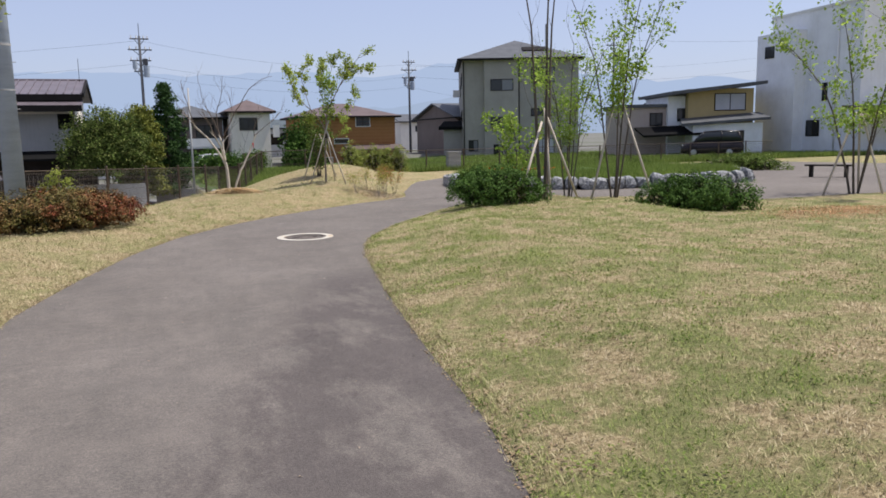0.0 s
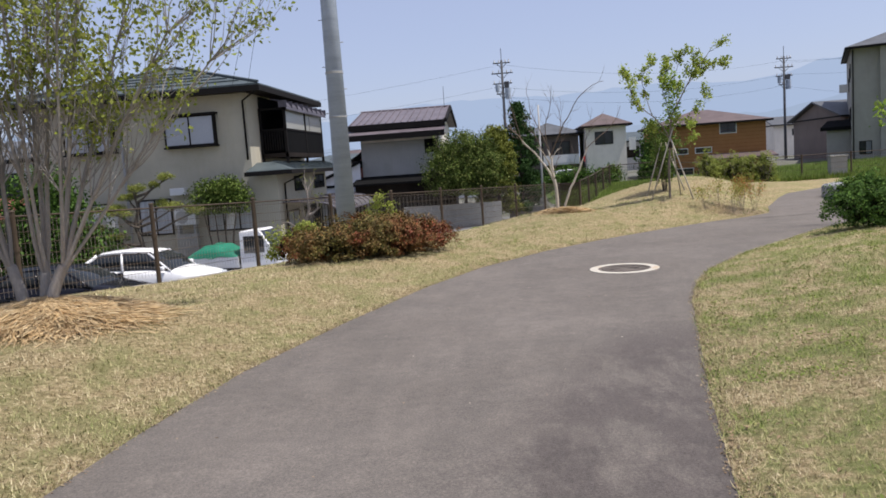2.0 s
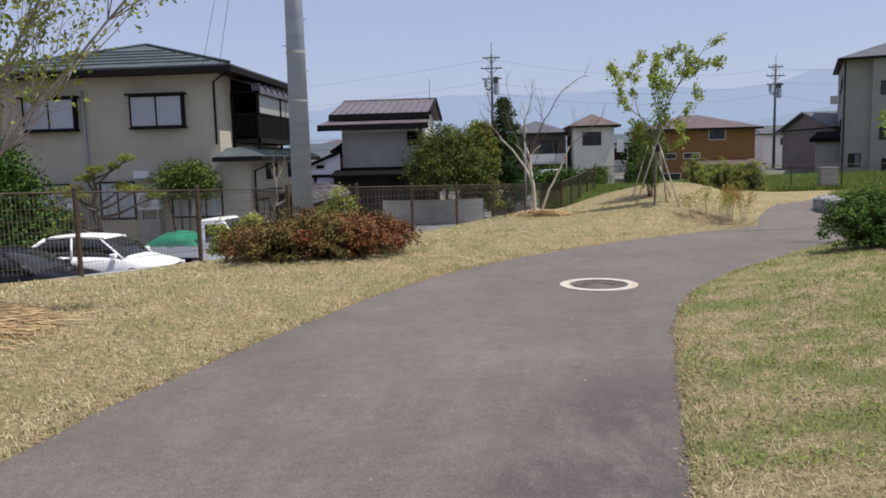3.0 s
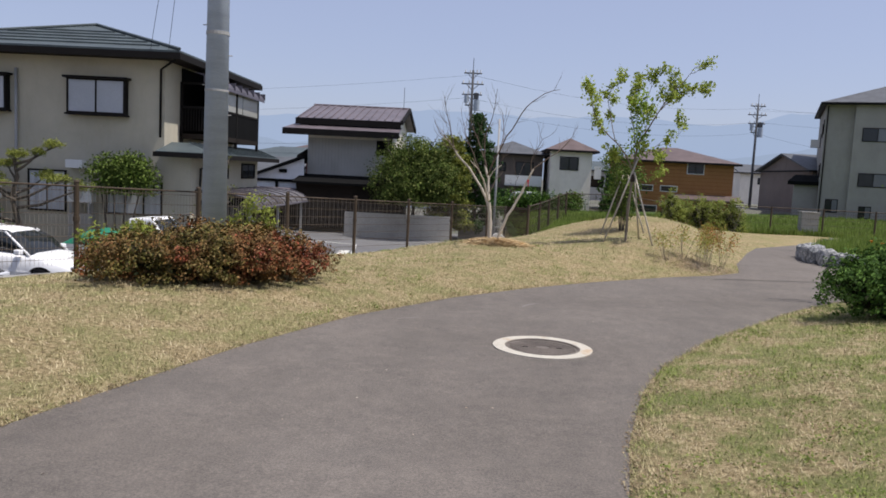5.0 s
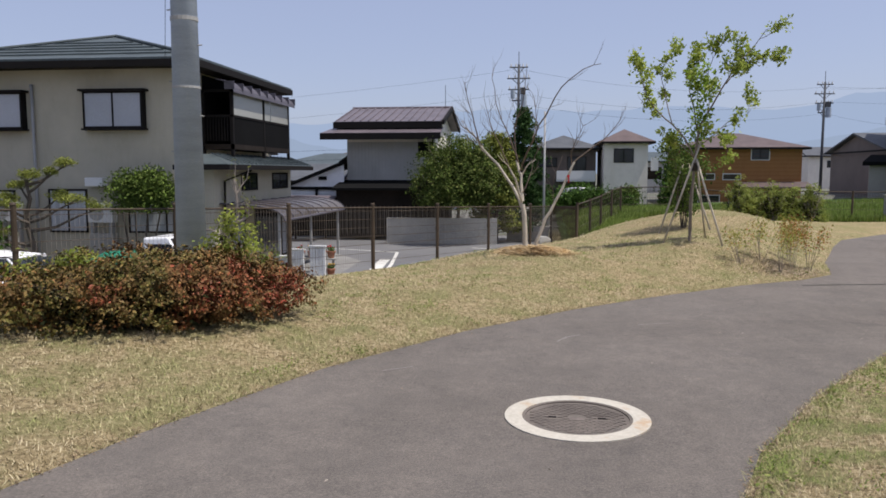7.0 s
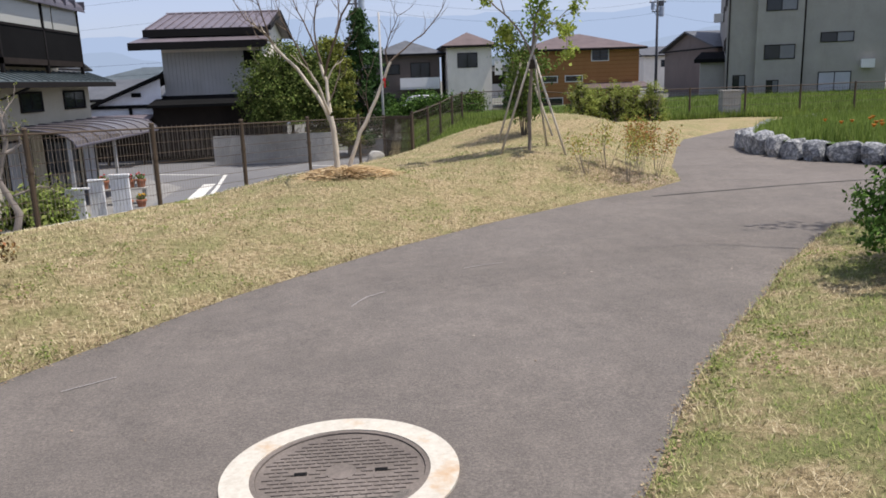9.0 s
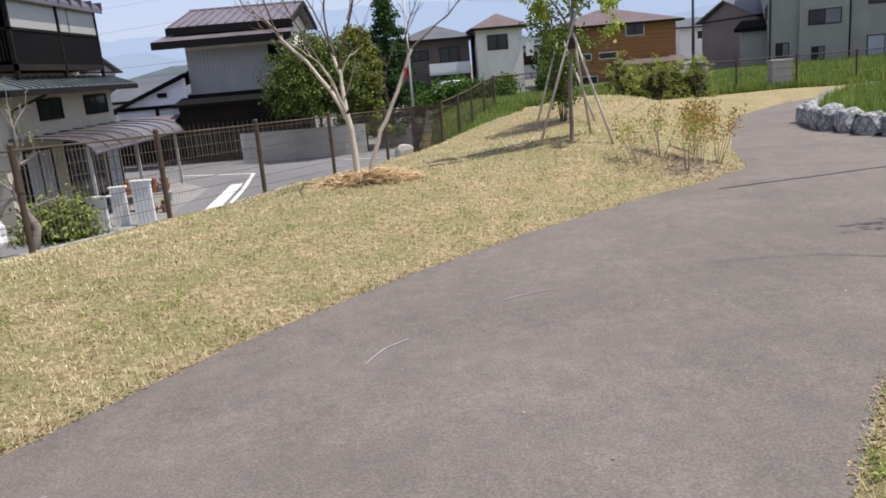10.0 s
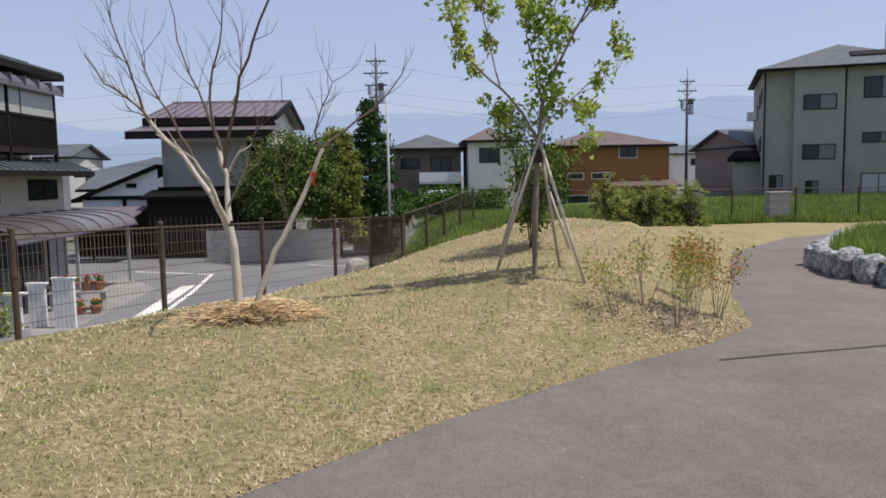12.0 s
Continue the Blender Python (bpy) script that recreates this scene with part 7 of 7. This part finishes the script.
def car(label, at, rz, mat, L=4.7, W=1.72, H=1.42, belt=0.9, roof=(-1.75, -0.95, 0.35, 1.15), nose=0.72, tail=0.92, group=""):
    """A closed car: x to the front. roof: back glass foot, roof back, roof front, windscreen foot."""
    ob = thing("car", label, "car", at, rz, group)
    h, f = W / 2, L / 2
    r0, r1, r2, r3 = roof
    deck = [(-f, tail - 0.16), (-f + 0.12, tail - 0.01), (r0, tail + 0.03), (0.0, belt + 0.02), (r3, belt), (f - 0.55, nose + 0.06), (f - 0.14, nose - 0.04), (f, nose - 0.2)]
    wide = [(-f, h * 0.84), (-f + 0.35, h * 0.97), (-0.5, h), (f - 0.9, h), (f - 0.25, h * 0.9), (f, h * 0.74)]
    secs = []
    for k in range(25):
        x = -f + L * k / 24
        top, w = table(x, deck), table(x, wide)
        low = 0.2 + 0.1 * max(0.0, abs(x) / f - 0.85) / 0.15
        secs.append([(x, -w * 0.93, low), (x, -w * 0.99, low + 0.16), (x, -w, (low + top) / 2), (x, -w * 0.975, top - 0.1), (x, -w * 0.9, top - 0.02), (x, -w * 0.5, top + 0.025), (x, w * 0.5, top + 0.025), (x, w * 0.9, top - 0.02), (x, w * 0.975, top - 0.1), (x, w, (low + top) / 2), (x, w * 0.99, low + 0.16), (x, w * 0.93, low)])
    part("body", loft(Geo(), secs), mat, ob, smooth=True)
    w0, w1 = h * 0.9, h * 0.68
    arch = [(r0, belt - 0.02), ((r0 + r1) / 2, belt + (H - belt) * 0.6), (r1, H - 0.05), ((r1 + r2) / 2, H), (r2, H - 0.05), ((r2 + r3) / 2, belt + (H - belt) * 0.58), (r3, belt - 0.02)]
    def rim(x, z, o=0.0):
        t = max(0.0, (z - belt) / (H - belt))
        w = w0 + (w1 - w0) * t ** 1.4 + o
        return [(x, -w, belt - 0.04), (x, -w0 + (w0 - w) * 0.45, belt + (z - belt) * 0.5), (x, -w, z), (x, -w * 0.5, z + 0.03), (x, w * 0.5, z + 0.03), (x, w, z), (x, w0 - (w0 - w) * 0.45, belt + (z - belt) * 0.5), (x, w, belt - 0.04)]
    part("cabin_glass", loft(Geo(), [rim(x, z) for x, z in arch]), CAR_GLASS, ob, "dark tinted glass", smooth=True)
    lid = Geo()
    crest = [p for p in arch if r1 - 0.01 <= p[0] <= r2 + 0.01]
    crest = [(r1 - 0.12, H - 0.11)] + crest + [(r2 + 0.1, H - 0.1)]
    loft(lid, [[(x, -w1 - 0.035, z - 0.01), (x, -w1 * 0.5, z + 0.045), (x, w1 * 0.5, z + 0.045), (x, w1 + 0.035, z - 0.01), (x, w1, z - 0.04), (x, -w1, z - 0.04)] for x, z in crest])
    part("roof", lid, mat, ob, smooth=True)
    for s in (-1, 1):
        mid = (r1 + r2) / 2 + 0.05
        for foot, head, rr in (((r0, belt), (r1, H - 0.07), 0.06), ((r3, belt), (r2, H - 0.07), 0.032), ((mid, belt), (mid - 0.08, H - 0.05), 0.035)):
            part("pillar", Geo().tube([(foot[0], s * (w0 + 0.012), foot[1] - 0.03), ((foot[0] + head[0]) / 2, s * ((w0 + w1) / 2 + 0.028), (foot[1] + head[1]) / 2), (head[0], s * (w1 + 0.015), head[1])], rr, 6), mat, ob, smooth=True)
        part("headlight", Geo().box((f - 0.36, s * h * 0.6 - 0.17, nose - 0.19), (f - 0.07, s * h * 0.6 + 0.17, nose - 0.06)), LAMP, ob, bevel=0.03)
        part("mirror", Geo().box((r3 - 0.3, s * h * 1.04 - 0.08, belt + 0.0), (r3 - 0.14, s * h * 1.04 + 0.08, belt + 0.13)), mat, ob, bevel=0.03)
        part("trim_strip", Geo().box((-f + 0.35, s * h * 1.0 - 0.012, 0.5), (f - 0.6, s * h * 1.0 + 0.012, 0.54)), mat, ob)
        for x in (mid + 0.1, mid - 0.75):
            part("door_handle", Geo().box((x - 0.1, s * h * 0.985 - 0.018, belt - 0.2), (x + 0.1, s * h * 0.985 + 0.018, belt - 0.16)), BLACK_PANEL, ob)
        for x in (-f + 0.95, f - 0.85):
            part("wheel_arch", Geo().tube([(x, s * (h - 0.1), 0.31), (x, s * (h + 0.006), 0.31)], 0.36, 24), BLACK_PANEL, ob)
            wheel = part("wheel", Geo().tube([(x, s * (h - 0.2), 0.31), (x, s * (h + 0.012), 0.31)], 0.31, 24), RUBBER, ob)
            part("rim", Geo().tube([(x, s * (h + 0.012), 0.31), (x, s * (h + 0.022), 0.31)], [0.2, 0.17], 16), RIM, wheel)
    part("bumper", Geo().box((f - 0.16, -h * 0.74, 0.25), (f + 0.03, h * 0.74, 0.45)), mat, ob, bevel=0.05)
    part("grille", Geo().box((f - 0.12, -0.35, nose - 0.22), (f + 0.01, 0.35, nose - 0.1)), BLACK_PANEL, ob)
    part("number_plate", Geo().box((f + 0.02, -0.17, 0.28), (f + 0.04, 0.17, 0.44)), WHITE_M, ob)
    return ob


WHITE_CAR = paint("white_car_paint", (0.86, 0.86, 0.85))
car("white saloon car parked below the fence", (-10.25, 24.6, lowz(21) + 0.03), -3, WHITE_CAR, 4.7, 1.72, 1.52, 0.94, (-1.95, -1.2, 0.45, 1.2), 0.76, 0.96)
car("black saloon car parked below the fence", (-11.1, 22.0, lowz(18) + 0.03), -3, paint("black_car_paint", (0.006, 0.006, 0.009)), 4.6, 1.72, 1.45, 0.92, (-2.0, -1.3, 0.2, 1.1), 0.76, 1.0)
trk = thing("pickup_truck", "small white truck with a green tarpaulin load", "truck", (-8.35, 27.6, lowz(25)), -4)
g = loft(Geo(), [[(0.25, -0.7, 0.3), (0.25, 0.7, 0.3), (0.25, 0.62, 1.74), (0.25, -0.62, 1.74)], [(0.95, -0.7, 0.3), (0.95, 0.7, 0.3), (0.95, 0.62, 1.78), (0.95, -0.62, 1.78)], [(1.5, -0.72, 0.3), (1.5, 0.72, 0.3), (1.5, 0.7, 1.0), (1.5, -0.7, 1.0)], [(1.7, -0.66, 0.35), (1.7, 0.66, 0.35), (1.7, 0.62, 0.8), (1.7, -0.62, 0.8)]])
part("cab", g, WHITE_CAR, trk, bevel=0.05)
part("windscreen", Geo().quad((1.5, -0.6, 1.06), (1.5, 0.6, 1.06), (1.0, 0.55, 1.72), (1.0, -0.55, 1.72)), CAR_GLASS, trk)
for s in (-1, 1):
    part("side_window", Geo().box((0.42, s * 0.685 - 0.006, 1.02), (1.12, s * 0.685 + 0.006, 1.58)), CAR_GLASS, trk)
    part("headlight", Geo().box((1.6, s * 0.5 - 0.1, 0.6), (1.72, s * 0.5 + 0.1, 0.78)), LAMP, trk)
    part("bed_side", Geo().box((-1.7, s * 0.7 - 0.02, 0.62), (0.2, s * 0.7 + 0.02, 0.92)), WHITE_CAR, trk)
    for x in (-1.05, 1.1):
        wheel = part("wheel", Geo().tube([(x, s * 0.52, 0.27), (x, s * 0.72, 0.27)], 0.27, 20), RUBBER, trk)
        part("rim", Geo().tube([(x, s * 0.72, 0.27), (x, s * 0.73, 0.27)], 0.16, 14), RIM, wheel)
part("bed", Geo().box((-1.7, -0.7, 0.55), (0.2, 0.7, 0.64)), WHITE_CAR, trk)
tv, tf, nn = [], [], 26
for j in range(nn):
    for i in range(nn):
        u, w = i / (nn - 1), j / (nn - 1)
        hgt = 0.92 + 0.42 * math.sin(math.pi * u) ** 0.6 * math.sin(math.pi * w) ** 0.5 + 0.1 * noise.noise(Vector((u * 5, w * 5, 2))) * math.sin(math.pi * u)
        tv.append((-1.72 + 1.9 * u, -0.73 + 1.46 * w, hgt))
for j in range(nn - 1):
    for i in range(nn - 1):
        q = j * nn + i
        tf.append((q, q + 1, q + 1 + nn, q + nn))
g = Geo()
g.v, g.f = tv, tf
part("tarpaulin", g, plain("green_tarpaulin", (0.02, 0.21, 0.13), 0.5, 0, 0.3, 6, 0.4), trk, "crumpled green tarpaulin", smooth=True)
van = car("dark purple-black van parked beyond the plaza", (38.0, 44.6, -0.45), 142, paint("dark_van_paint", (0.016, 0.012, 0.016)), 4.2, 1.7, 1.8, 1.02, (-2.0, -1.7, 0.5, 1.3), 0.9, 1.0)
car("small silver car parked near distant houses", (5.6, 63, float(land(5.6, 63))), 10, paint("silver_car_paint", (0.45, 0.46, 0.47)), 3.6, 1.5, 1.5, 0.9, (-1.6, -1.2, 0.4, 1.0))

# ---- scraps on the path ----
SCRAP_M = leafy("dry_scraps", [(0.40, 0.36, 0.30), (0.30, 0.22, 0.15), (0.48, 0.44, 0.38), (0.10, 0.08, 0.06)], 3, 0.9, 0)
n = 170
xy = np.column_stack([rng.uniform(-1.3, 6, n), rng.uniform(1.5, 20, n)])
xy = xy[to_edge(xy[:, 0], xy[:, 1], ASPHALT) < -0.05]
ob = leaf_mesh("dry_leaves", np.column_stack([xy, plane(xy[:, 1]) + 0.008]), 0.02, SCRAP_M, None, 0.5, 3.0)
tagged(ob, "small dry leaves and chips scattered on the path", "leaves", kind="stuff")

SCRAPE_M = plain("scraped_asphalt", (0.30, 0.28, 0.26), 0.9, 0, 0.3, 20, 0.2)
# pale scrape marks on the asphalt
def scrape(pts, w):
    g2 = Geo()
    for (x0, y0), (x1, y1) in zip(pts, pts[1:]):
        d = Vector((x1 - x0, y1 - y0, 0)).normalized().cross(Vector((0, 0, 1))) * w / 2
        g2.quad(*[(px_ + s * d.x, py_ + s * d.y, float(plane(py_)) + 0.004) for px_, py_, s in ((x0, y0, 1), (x1, y1, 1), (x1, y1, -1), (x0, y0, -1))])
    tagged(part("scrape_mark", g2, SCRAPE_M), "thin pale scrape mark on the asphalt", "scrape mark", kind="structure")


scrape([(2.38, 14.95), (2.42, 15.06), (2.48, 15.18), (2.61, 15.3)], 0.012)
scrape([(3.24, 15.91), (3.42, 16.0), (3.58, 16.05)], 0.012)
scrape([(0.98, 13.66), (1.08, 13.74), (1.2, 13.83)], 0.01)
# Thin dark strip laid across the path
DARK_LINE_M = plain("dark_line", (0.045, 0.042, 0.04), 0.85, 0, 0.3, 20, 0.2)
g = Geo()
line = [(6.0, 19.35), (6.6, 19.5), (7.2, 19.62), (7.9, 19.8), (8.6, 19.92), (9.4, 20.02)]
for (x0, y0), (x1, y1) in zip(line, line[1:]):
    g.quad((x0, y0 - 0.02, float(plane(y0)) + 0.004), (x1, y1 - 0.02, float(plane(y1)) + 0.004), (x1, y1 + 0.02, float(plane(y1)) + 0.004), (x0, y0 + 0.02, float(plane(y0)) + 0.004))
tagged(part("asphalt_line", g, DARK_LINE_M), "thin dark line across the asphalt path", "asphalt joint", kind="structure")
